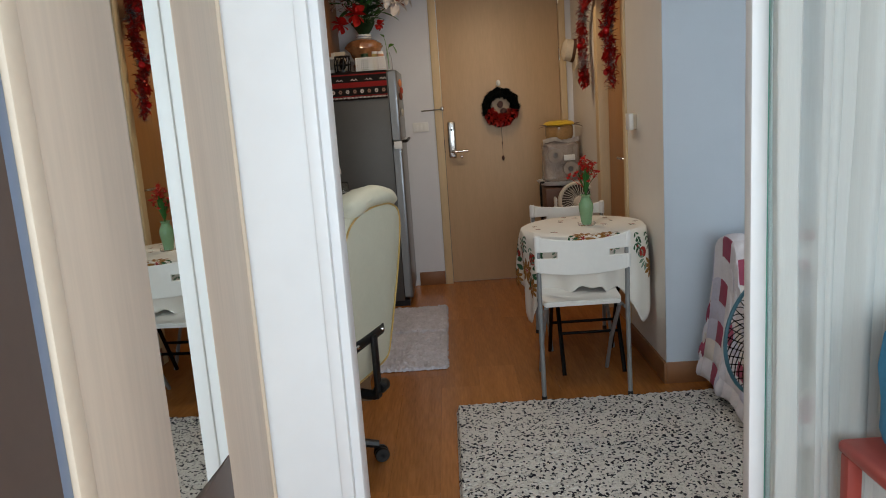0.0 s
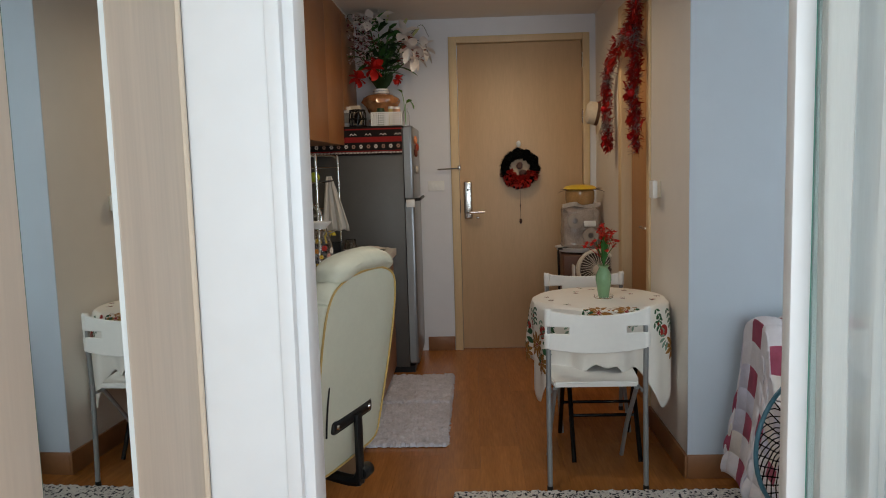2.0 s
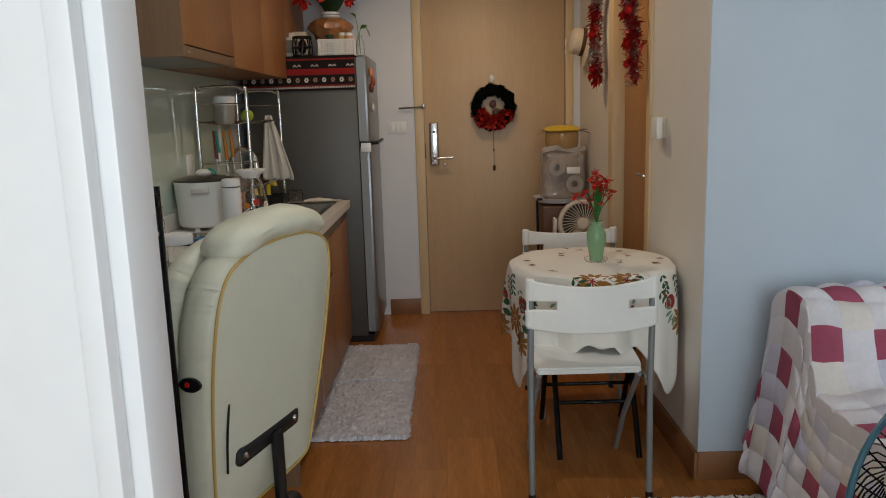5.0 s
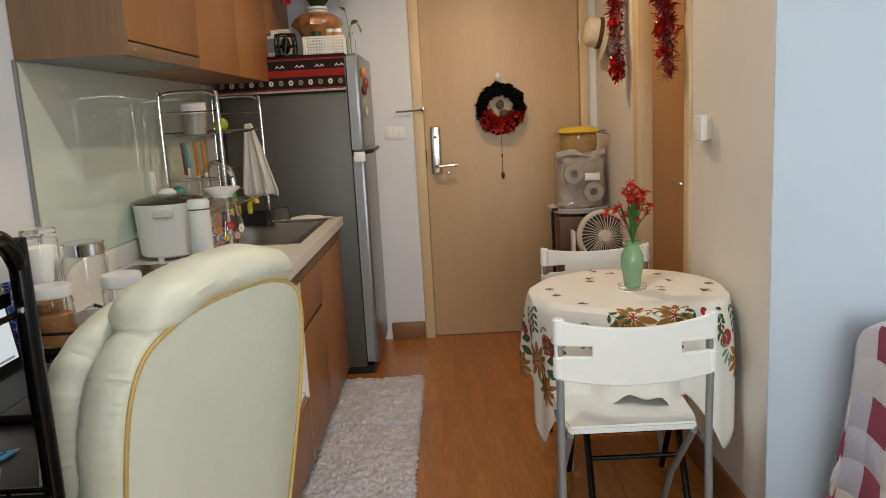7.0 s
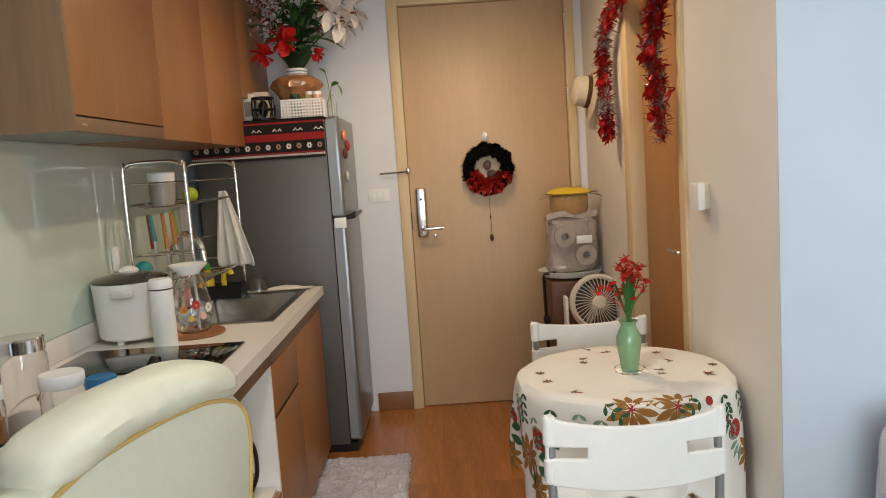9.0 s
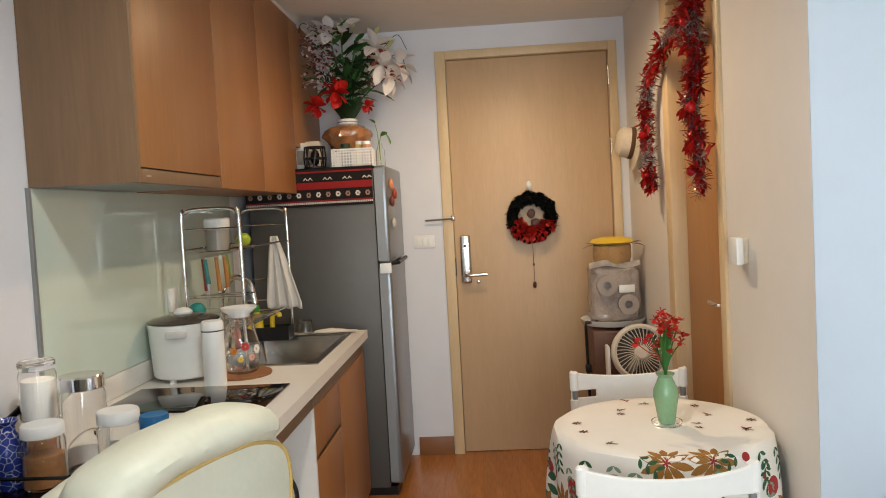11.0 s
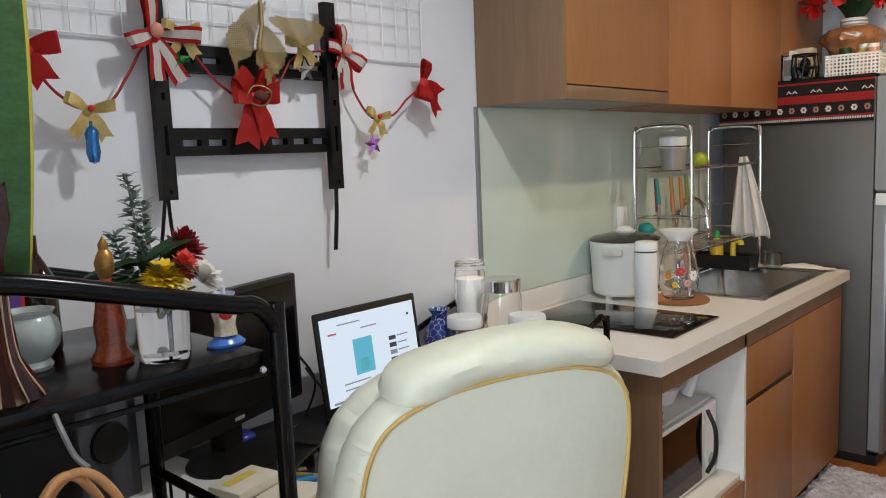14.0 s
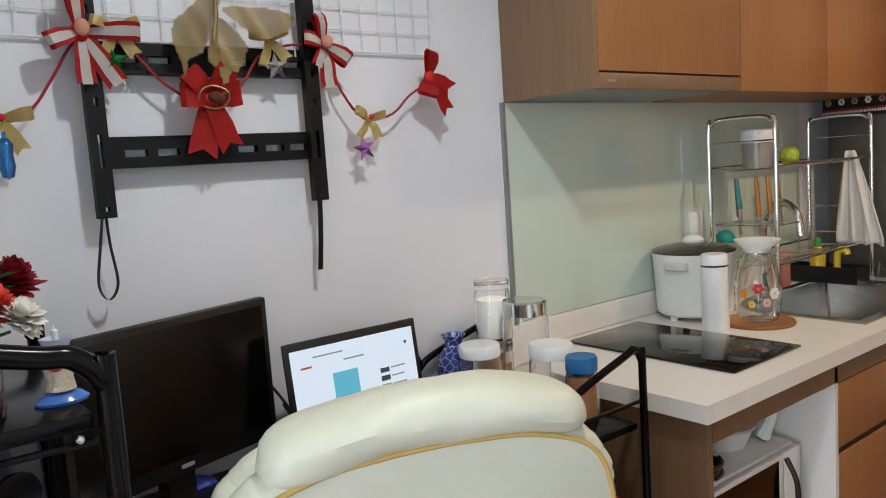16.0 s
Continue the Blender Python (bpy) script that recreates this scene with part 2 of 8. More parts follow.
box(bm, X0, -0.5, -1.0, -0.88, 0, H), box(bm, 2.2, XR, -1.0, -0.88, 0, H), box(bm, -0.5, 2.2, -1.0, -0.88, 2.25, H), box(bm, -0.5, 2.2, -1.0, -0.88, 0, 0.35)
S("wall_south", bm, WALL)
S("ceiling", B(X0, XR, -1.0, 5.99, H, H + 0.1), CEIL)
S("ground", B(-30, 30, -30, 30, -3.2, -3.1), mat("far_ground", (0.18, 0.2, 0.16), 0.9))
win = thing("window_1", (0, -0.94, 0), "white aluminium framed window behind the bedroom", "window", kind="structure")
for x0, x1, z0, z1 in ((-0.5, -0.44, 0.35, 2.25), (2.14, 2.2, 0.35, 2.25), (-0.44, 2.14, 2.19, 2.25), (-0.44, 2.14, 0.35, 0.41), (0.82, 0.88, 0.41, 2.19)):
    part("window_frame", B(x0, x1, -0.03, 0.03, z0, z1, 0.004), WHITEALU, win)

# skirting boards
sk = thing("baseboard", (0, 0, 0), "brown wooden skirting boards along the walls", "skirting board", kind="structure")
for x0, x1, y0, y1 in ((-0.215, -0.014, YB - 0.014, YB), (1.002, X1 - 0.014, YB - 0.014, YB), (X1 - 0.014, X1, 4.975, YB), (X1 - 0.014, X1, YC - 0.014, 4.165), (X1, XR, YC - 0.014, YC), (X0, X0 + 0.014, 2.05, 3.4)):
    part("skirting_board", B(x0, x1, y0, y1, 0, 0.105, 0.003), SKIRT, sk)
# ---- entrance door and bathroom door ----
def main_door():
    d = thing("door_1", (0, YB, 0), "closed pale oak entrance door in a cream wooden frame", "door", kind="structure")
    part("door_leaf", B(0.05, 0.948, 0.02, 0.06, 0.005, 2.25, 0.002), OAK, d)
    for x0, x1, z0, z1 in ((-0.012, 0.047, 0, 2.3), (0.951, 1.0, 0, 2.3), (0.047, 0.951, 2.253, 2.3)):
        part("door_frame", B(x0, x1, -0.018, 0.1, z0, z1, 0.004), CREAMWOOD, d)
    lk = part("lock_plate", B(0.078, 0.138, -0.012, 0.02, 0.985, 1.262, 0.012, 3), NICKEL, d, "satin nickel electronic lock plate")
    part("lever", T([(0.108, -0.012, 1.035), (0.108, -0.05, 1.035), (0.13, -0.058, 1.035), (0.225, -0.055, 1.037)], 0.0095, 10, n=4), NICKEL, lk)
    part("key_hole", L([(0, 0), (0.008, 0), (0.008, 0.006), (0, 0.008)], 12, pose(0.108, -0.012, 1.2, 90)), BLACK, lk)
    part("key_cover", B(0.165, 0.185, -0.004, 0.02, 0.985, 1.0, 0.004), NICKEL, d)
    part("strike_edge", B(0.044, 0.052, -0.004, 0.02, 1.03, 1.13), BLACK, d)
    for z in (2.06, 1.66, 0.5):
        part("hinge", L([(0, 0), (0.008, 0), (0.008, 0.1), (0, 0.1)], 10, pose(0.952, -0.004, z)), NICKEL, d)
    ch = part("chain_guard", B(0.035, 0.06, -0.03, -0.014, 1.345, 1.38, 0.006), NICKEL, d, "nickel swing bar guard")
    part("bar", T([(-0.11, -0.028, 1.355), (-0.03, -0.03, 1.357), (0.05, -0.035, 1.36)], 0.0048, 8), mat("dark_nickel", (0.2, 0.19, 0.17), 0.4, 1.0), ch)
    return d


main_door()


def bath_door():
    d = thing("door_2", (X1, 0, 0), "closed brown wooden bathroom door in a cream frame", "door", kind="structure")
    part("door_leaf", B(0.05, 0.09, 4.235, 4.87, 0.01, 2.22, 0.002), mat("honey_oak_door", "AF7C48", 0.4, var=0.12, scale=4, stretch=(6, 6, 0.35), bump=0.04, bscale=50), d)
    for y0, y1, z0, z1 in ((4.17, 4.23, 0, 2.28), (4.875, 4.97, 0, 2.28), (4.23, 4.875, 2.225, 2.28)):
        part("door_frame", B(-0.012, 0.11, y0, y1, z0, z1, 0.004), CREAMWOOD, d)
    part("handle", T([(0.05, 4.3, 1.02), (0.0, 4.3, 1.02), (-0.004, 4.33, 1.02), (-0.004, 4.4, 1.02)], 0.008, 8, n=4), NICKEL, d)


bath_door()

# ---- partition with the stacked sliding door, curtain, wardrobe ----
pt = thing("partition_frame", (0, 0, 0), "white sliding door panels stacked beside the opening", "sliding door", kind="structure")
part("panel", B(-0.43, -0.252, YP, YP + 0.03, 0, H), WHITEALU, pt)
part("stile", B(-0.262, -0.231, YP - 0.008, YP + 0.024, 0.0, H, 0.003), WHITEALU, pt)
part("stile", B(-0.25, -0.2085, YP + 0.026, YP + 0.128, 0.0, H, 0.004), WHITEALU, pt)
part("latch", B(-0.245, -0.2235, 1.955, 1.985, 1.09, 1.125, 0.006), WHITE, pt)
part("fixed_panel", B(X0, -0.43, YP + 0.03, YP + 0.09, 0, H), WHITEALU, pt)
sd = thing("sliding_glass_door", (0, 0, 0), "white framed sliding glass door standing open", "sliding door", kind="structure")
part("stile", B(0.78, 0.82, 1.845, 1.885, 0.02, H - 0.02, 0.004), WHITEALU, sd)
part("stile", B(1.66, 1.7, 1.845, 1.885, 0.02, H - 0.02, 0.004), WHITEALU, sd)
part("rail", B(0.82, 1.66, 1.848, 1.882, 0.02, 0.1, 0.004), WHITEALU, sd)
part("rail", B(0.82, 1.66, 1.848, 1.882, H - 0.1, H - 0.02, 0.004), WHITEALU, sd)
part("glass_edge", B(0.8215, 0.839, 1.889, 1.899, 0.05, H - 0.05), mat("teal_glass_edge", "6FB3A0", 0.15, var=0.03), sd, "teal edge of the second glass leaf")
part("stile", B(0.842, 0.872, 1.889, 1.915, 0.02, H - 0.02, 0.004), WHITEALU, sd)
pane = part("pane", B(0.82, 1.66, 1.861, 1.867, 0.1, H - 0.1), PANE, sd)
pane.visible_shadow = False
sd2 = thing("fixed_glass_panel", (0, 0, 0), "white framed fixed glass panel of the partition", "glass panel", kind="structure")
part("stile", B(1.62, 1.66, 1.9, 1.94, 0.0, H, 0.004), WHITEALU, sd2)
part("stile", B(2.66, 2.7, 1.9, 1.94, 0.0, H, 0.004), WHITEALU, sd2)
pane = part("pane", B(1.66, 2.66, 1.916, 1.922, 0.02, H - 0.02), PANE, sd2)
pane.visible_shadow = False


def sheer_material():
    m = mat("sheer_white_curtain", "EEF1ED", 0.85, var=0.06, scale=30, stretch=(4, 4, 0.15))
    n, l = m.node_tree.nodes, m.node_tree.links
    out, b = n["Material Output"], n["Principled BSDF"]
    tl, tp, m1, m2 = n.new("ShaderNodeBsdfTranslucent"), n.new("ShaderNodeBsdfTransparent"), n.new("ShaderNodeMixShader"), n.new("ShaderNodeMixShader")
    tl.inputs[0].default_value = (0.75, 0.78, 0.75, 1)
    m1.inputs[0].default_value, m2.inputs[0].default_value = 0.3, 0.52
    l.new(b.outputs[0], m1.inputs[1]), l.new(tl.outputs[0], m1.inputs[2])
    l.new(m1.outputs[0], m2.inputs[1]), l.new(tp.outputs[0], m2.inputs[2])
    l.new(m2.outputs[0], out.inputs[0])
    return m


CURTAIN = sheer_material()


def curtain():
    c = thing("curtain", (0.812, 1.775, 0), "white sheer curtain drawn to the side of the opening", "curtain")
    bm = bmesh.new()
    nz = 22
    # flat overlapping pleats: forward, a way back under itself, forward again
    fold, at_x, rnd = [(0.0, 0.0), (0.034, -0.006), (0.036, 0.012), (0.012, 0.016), (0.01, 0.03), (0.05, 0.034)], 0.05, random.Random(11)
    for fw, bk in ((0.045, 0.012), (0.03, 0.022), (0.07, 0.035), (0.06, 0.05), (0.05, 0.012), (0.055, 0.04), (0.05, 0.02)):
        yy = rnd.uniform(-0.01, 0.02)
        fold += [(at_x + fw * 0.5, yy - 0.008), (at_x + fw, yy + 0.004), (at_x + fw - 0.003, yy + 0.014), (at_x + fw - bk, yy + 0.018), (at_x + fw - bk - 0.003, yy + 0.006)]
        at_x += fw - bk
    tot = at_x
    prof = smooth_path([(x, y, 0) for x, y in fold], 5)
    nx = len(prof) - 1
    rows = []
    for k in range(nz + 1):
        z = 0.03 + (H - 0.08) * k / nz
        gather = (0.265 + 0.035 * min(1, z / 1.3)) / tot
        rows.append([bm.verts.new((p.x * gather + 0.006 * math.sin(14 * p.x + k * 0.3) * (1 - k / nz) + 0.006 * noise.noise(Vector((p.x * 30, k * 0.16, 2))) * min(1, p.x * 20), p.y * 1.5 + 0.02 * noise.noise(Vector((p.x * 22, k * 0.1, 5))), z)) for p in prof])
    for a, b in zip(rows, rows[1:]):
        for i in range(nx):
            bm.faces.new((a[i], a[i + 1], b[i + 1], b[i]))
    ob = part("fabric", bm, CURTAIN, c)
    sm = ob.modifiers.new("thick", "SOLIDIFY")
    sm.thickness = 0.002
    part("curtain_track", B(-0.3, 1.8, -0.02, 0.02, H - 0.05, H - 0.005, 0.004), WHITEALU, c)


curtain()


def wardrobe():
    w = thing("wardrobe", (0, 0, 0), "ash laminate wardrobe with a narrow mirror set in its door", "wardrobe")
    x = -0.43
    part("body", B(X0 + 0.003, x - 0.03, -0.6, YP - 0.004, 0.0, H - 0.004), WARD, w)
    part("door", B(x - 0.028, x, 1.535, YP - 0.034, 0.06, H - 0.03, 0.002), WARD, w)
    part("edge_band", B(x - 0.028, x + 0.005, YP - 0.0335, YP - 0.01, 0.04, H - 0.03, 0.009, 3), WARDEDGE, w)
    d = part("door", B(x - 0.028, x, 0.99, 1.262, 0.06, H - 0.03, 0.002), WARD, w)
    part("lower_panel", B(x - 0.028, x, 1.264, 1.533, 0.06, 0.69, 0.002), WARDDARK, w, "dark panel under the mirror")
    mi = part("mirror", B(-0.006, 0.006, -0.132, 0.132, 0.692, H - 0.035, m=pose(x - 0.012, 1.399, 0, 0, 0, -2.3)), MIRROR, w, "narrow mirror strip")
    part("glass_edge", B(x - 0.02, x - 0.003, 1.2625, 1.2665, 0.692, H - 0.035), GREENEDGE, mi)
    part("edge_band", B(x - 0.02, x - 0.006, 1.5315, 1.533, 0.692, H - 0.03), CHROME, mi)
    part("edge_band", B(x - 0.03, x + 0.006, 0.945, 0.989, 0.04, H - 0.03, 0.006), WARDEDGE, w)
    part("side_edge", B(x - 0.03, x - 0.002, 0.918, 0.944, 0.04, H - 0.03, 0.003), BLUEGREY, w)
    part("door", B(x - 0.028, x + 0.002, 0.0, 0.916, 0.06, H - 0.03, 0.003), WARDDARK, w, "dark brown door")
    part("plinth", B(X0 + 0.01, x - 0.06, -0.59, YP - 0.01, 0.0, 0.05), WARDDARK, w)


wardrobe()

# ---- kitchen: base units, counter, hob, sink ----
CX, CY0, CY1, CZ = -0.36, 3.49, 5.15, 0.857
XD = CX - 0.02


def base_units():
    u = thing("microwave_cabinet", (0, 0, 0), "walnut laminate open base cabinet with white interior", "kitchen cabinet", group="base cabinets")
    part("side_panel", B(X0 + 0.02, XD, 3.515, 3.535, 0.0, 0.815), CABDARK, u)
    part("side_panel", B(X0 + 0.02, XD, 4.085, 4.1, 0.08, 0.8), COUNTER, u, "white inner side panel")
    part("back_panel", B(X0 + 0.02, X0 + 0.035, 3.535, 4.085, 0.08, 0.8), COUNTER, u)
    part("shelf", B(X0 + 0.035, XD - 0.01, 3.535, 4.085, 0.33, 0.35, 0.001), COUNTER, u, "white shelf under the microwave")
    part("drawer_front", B(XD - 0.018, XD, 3.537, 4.095, 0.085, 0.33, 0.002), CAB, u)
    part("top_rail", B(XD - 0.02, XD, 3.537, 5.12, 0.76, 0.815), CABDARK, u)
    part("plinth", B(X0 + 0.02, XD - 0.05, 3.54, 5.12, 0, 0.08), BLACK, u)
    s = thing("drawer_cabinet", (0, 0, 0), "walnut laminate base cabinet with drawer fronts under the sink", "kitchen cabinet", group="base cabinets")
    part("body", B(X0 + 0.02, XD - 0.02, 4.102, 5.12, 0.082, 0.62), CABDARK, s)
    for y0, y1 in ((4.105, 4.54), ):
        part("drawer_front", B(XD - 0.018, XD, y0, y1, 0.585, 0.755, 0.002), CAB, s)
        part("drawer_front", B(XD - 0.018, XD, y0, y1, 0.085, 0.565, 0.002), CAB, s)
        part("finger_groove", B(XD - 0.016, XD - 0.006, y0, y1, 0.566, 0.584), BLACK, s)
    part("door", B(XD - 0.018, XD, 4.545, 5.12, 0.085, 0.755, 0.002), CAB, s)
    c = thing("worktop", (0, 0, 0), "white solid surface kitchen worktop with upstand", "worktop")
    bm = bmesh.new()
    sx0, sx1, sy0, sy1 = -0.86, -0.43, 4.37, 5.04
    for x0, x1, y0, y1 in ((X0, sx0, CY0, CY1), (sx1, CX, CY0, CY1), (sx0, sx1, CY0, sy0), (sx0, sx1, sy1, CY1)):
        box(bm, x0, x1, y0, y1, CZ - 0.04, CZ)
    bmesh.ops.remove_doubles(bm, verts=bm.verts, dist=0.0005)
    part("slab", bm, COUNTER, c, smooth=False)
    part("upstand", B(X0, X0 + 0.012, CY0, CY1, CZ + 0.001, CZ + 0.075, 0.003), COUNTER, c)
    k = thing("kitchen_sink", (0, 0, 0), "stainless steel inset sink in the worktop", "sink")
    SINKSTEEL = mat("sink_steel", (0.36, 0.34, 0.31), 0.22, 1.0, var=0.15, scale=14, stretch=(1, 6, 1))
    part("rim", rim(sx0 - 0.012, sx1 + 0.012, sy0 - 0.012, sy1 + 0.012, 0.03, CZ + 0.004), SINKSTEEL, k)
    part("basin", basin(sx0 + 0.015, sx1 - 0.015, sy0 + 0.015, sy1 - 0.015, CZ, 0.17), SINKSTEEL, k)
    part("drain", L([(0, 0.004), (0.035, 0.004), (0.042, 0.0)], 20, pose((sx0 + sx1) / 2, 4.75, CZ - 0.168)), CHROME, k)
    t = thing("tap", (-0.9, 4.7, CZ), "chrome gooseneck kitchen tap", "tap")
    part("base", L([(0.026, 0), (0.026, 0.012), (0.018, 0.02), (0.018, 0.07), (0, 0.07)]), CHROME, t)
    part("spout", T([(0, 0, 0.06), (0, 0, 0.21), (0.02, -0.008, 0.28), (0.085, -0.035, 0.32), (0.15, -0.06, 0.285), (0.168, -0.068, 0.21)], 0.0125, 12, n=6), CHROME, t)
    part("lever", T([(0.0, 0.02, 0.05), (0.02, 0.07, 0.08)], 0.006), CHROME, t)
    h = thing("induction_hob", (0, 0, CZ), "black glass built-in hob on the worktop", "hob")
    part("glass_top", B(-0.945, -0.437, 3.72, 4.03, 0.0005, 0.007, 0.002), HOB, h)
    for y in (3.8, 3.84, 3.88, 3.92, 3.96):
        part("touch_mark", L([(0, 0), (0.004, 0), (0.004, 0.0003), (0, 0.0003)], 10, pose(-0.47, y, 0.0071)), mat("grey_print_mark", "5A5A5C", 0.5), h)
    return


def rim(x0, x1, y0, y1, w, z):
    bm = bmesh.new()
    for a in ((x0, x1, y0, y0 + w), (x0, x1, y1 - w, y1), (x0, x0 + w, y0 + w, y1 - w), (x1 - w, x1, y0 + w, y1 - w)):
        box(bm, *a, z - 0.004, z)
    return bm


def basin(x0, x1, y0, y1, z, d):
    """An open tray with sloping sides."""
    bm = bmesh.new()
    i = min(0.03, d)
    top = [bm.verts.new(p) for p in ((x0, y0, z), (x1, y0, z), (x1, y1, z), (x0, y1, z))]
    bot = [bm.verts.new(p) for p in ((x0 + i, y0 + i, z - d), (x1 - i, y0 + i, z - d), (x1 - i, y1 - i, z - d), (x0 + i, y1 - i, z - d))]
    bm.faces.new(bot)
    for k in range(4):
        bm.faces.new((top[k], top[(k + 1) % 4], bot[(k + 1) % 4], bot[k]))
    bmesh.ops.bevel(bm, geom=[e for e in bm.edges if not e.is_boundary], offset=0.015, segments=3, affect="EDGES")
    return bm


base_units()
sp = S("glass_splashback", B(X0, X0 + 0.008, 3.575, 5.15, CZ + 0.077, 1.53, 0.001), SPLASH)
tagged(sp, "pale green back-painted glass splashback", "splashback")
S("splashback_trim", B(X0, X0 + 0.011, 3.562, 3.574, CZ + 0.05, 1.53, 0.001), GREYMETAL)


def wall_units():
    xf, y0, y1, zb, zt = -0.687, 3.578, 5.29, 1.53, 2.4
    u = thing("hood_cabinet", (0, 0, 0), "walnut laminate wall cabinet with a pull-out cooker hood", "kitchen cabinet", group="wall cabinets")
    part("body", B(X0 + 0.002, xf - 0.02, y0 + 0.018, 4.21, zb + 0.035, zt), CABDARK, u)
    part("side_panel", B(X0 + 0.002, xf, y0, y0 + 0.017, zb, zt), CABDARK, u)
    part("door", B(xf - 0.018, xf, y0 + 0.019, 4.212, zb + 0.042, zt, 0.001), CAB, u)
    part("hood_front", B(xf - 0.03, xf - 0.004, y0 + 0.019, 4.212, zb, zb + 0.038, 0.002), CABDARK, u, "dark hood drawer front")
    part("hood_plate", B(X0 + 0.01, xf - 0.032, y0 + 0.019, 4.21, zb + 0.002, zb + 0.03), GREYMETAL, u)
    part("badge", B(xf - 0.006, xf - 0.003, 3.63, 3.66, zb + 0.016, zb + 0.022), STEEL, u)
    v = thing("wall_cabinet", (0, 0, 0), "walnut laminate wall cabinet with two doors", "kitchen cabinet", group="wall cabinets")
    part("body", B(X0 + 0.002, xf - 0.02, 4.214, y1 - 0.002, zb, zt), CAB, v)
    part("door", B(xf - 0.018, xf, 4.216, 4.735, zb, zt, 0.001), CAB, v)
    part("door", B(xf - 0.018, xf, 4.738, y1 - 0.002, zb, zt, 0.001), CAB, v)
    f = thing("fridge_top_cabinet", (0, 0, 0), "walnut laminate cabinet over the fridge", "kitchen cabinet", group="wall cabinets")
    part("body", B(X0 + 0.002, xf - 0.02, y1, YB - 0.002, 1.765, zt), CABDARK, f)
    part("door", B(xf - 0.018, xf, y1 + 0.002, YB - 0.004, 1.765, zt, 0.001), CAB, f)
    part("filler", B(X0 + 0.002, xf - 0.01, y0, YB - 0.002, zt + 0.002, H - 0.002), CEIL, f)


wall_units()


def fridge():
    f = thing("fridge", (0, 0, 0), "grey two-door fridge standing against the back wall", "fridge")
    x0, xb, xd, y0, y1, zt = -0.93, -0.305, -0.24, 5.255, 5.84, 1.645
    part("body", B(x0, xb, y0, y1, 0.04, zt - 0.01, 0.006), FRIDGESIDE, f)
    for z0, z1 in ((0.06, 1.155), (1.165, zt)):
        d = part("door", B(xb + 0.006, xd, y0 - 0.002, y1, z0, z1, 0.012, 3), FRIDGEDOOR, f)
        part("door_edge", B(xb + 0.004, xd - 0.02, y0 - 0.0035, y0 - 0.0015, z0 + 0.012, z1 - 0.012), GREYMETAL, d)
    part("handle", T([(xd - 0.02, 5.3, 1.16), (xd + 0.03, 5.32, 1.162), (xd + 0.035, 5.6, 1.17)], 0.01, 8), BLACK, f)
    part("handle_clip", B(xb + 0.01, xd + 0.002, y0 - 0.012, y0 - 0.004, 1.115, 1.165, 0.003), WHITE, f, "white catch")
    part("foot_grille", B(x0 + 0.02, xd - 0.03, y0 + 0.01, y1 - 0.02, 0.0, 0.045), BLACK, f)
    return f


fridge()

# ---- dining table and folding chairs ----
TX, TY, TR, TZ = 0.73, 3.85, 0.3, 0.735


def cloth_material():
    m = bpy.data.materials.new("floral_tablecloth")
    m.use_nodes = True
    n, l = m.node_tree.nodes, m.node_tree.links
    b = n["Principled BSDF"]
    b.inputs["Roughness"].default_value = 0.85
    co, nb, nz = n.new("ShaderNodeTexCoord"), n.new("ShaderNodeBump"), n.new("ShaderNodeTexNoise")
    nz.inputs["Scale"].default_value = 900
    l.new(co.outputs["Object"], nz.inputs["Vector"])
    nb.inputs["Strength"].default_value, nb.inputs["Distance"].default_value = 0.15, 0.001
    l.new(nz.outputs["Fac"], nb.inputs["Height"]), l.new(nb.outputs[0], b.inputs["Normal"])
    n2, r = n.new("ShaderNodeTexNoise"), n.new("ShaderNodeMapRange")
    n2.inputs["Scale"].default_value = 9
    l.new(co.outputs["Object"], n2.inputs["Vector"]), l.new(n2.outputs["Fac"], r.inputs[0])
    r.inputs["To Min"].default_value, r.inputs["To Max"].default_value = 0.95, 1.03
    mx = n.new("ShaderNodeVectorMath")
    mx.operation = "SCALE"
    mx.inputs[0].default_value = rgb("EEE9E0")
    l.new(r.outputs[0], mx.inputs["Scale"]), l.new(mx.outputs[0], b.inputs["Base Color"])
    return m


CLOTH = cloth_material()


def cloth_point(a, s, off=0.0):
    """Place on the cloth at angle a: s is the way from the centre over the edge; off lifts it off the cloth."""
    if s <= TR:
        return Vector((s * math.cos(a), s * math.sin(a), TZ + 0.003 + off))
    d = s - TR
    k = min(1, d / 0.22)
    w = k * (0.022 * math.sin(7 * a + 0.6) + 0.014 * math.sin(13 * a + 2))
    r = TR + 0.008 + w * 0.8 + 0.02 * (1 - math.exp(-d * 30)) + off
    z = TZ + 0.003 - max(0, d - 0.006)
    if a_in(a):
        r = min(r, 0.298 / max(0.2, math.cos(a)))
    return Vector((r * math.cos(a), r * math.sin(a), z))


def a_in(a):
    return math.cos(a) > 0.9


def drop(a):
    """The square cloth hangs lowest at its corners."""
    d = math.degrees(a) % 360
    k = max(math.exp(-(((d - c + 180) % 360 - 180) / 17) ** 2) for c in (202, 318, 55, 135))
    front = math.exp(-((d - 270) / 26) ** 2)
    return 0.285 + 0.19 * k - front * (0.035 - 0.045 * math.exp(-((d - 281) / 5) ** 2) + 0.012 * math.sin(d * 0.35)) + 0.008 * math.sin(d * 0.21)


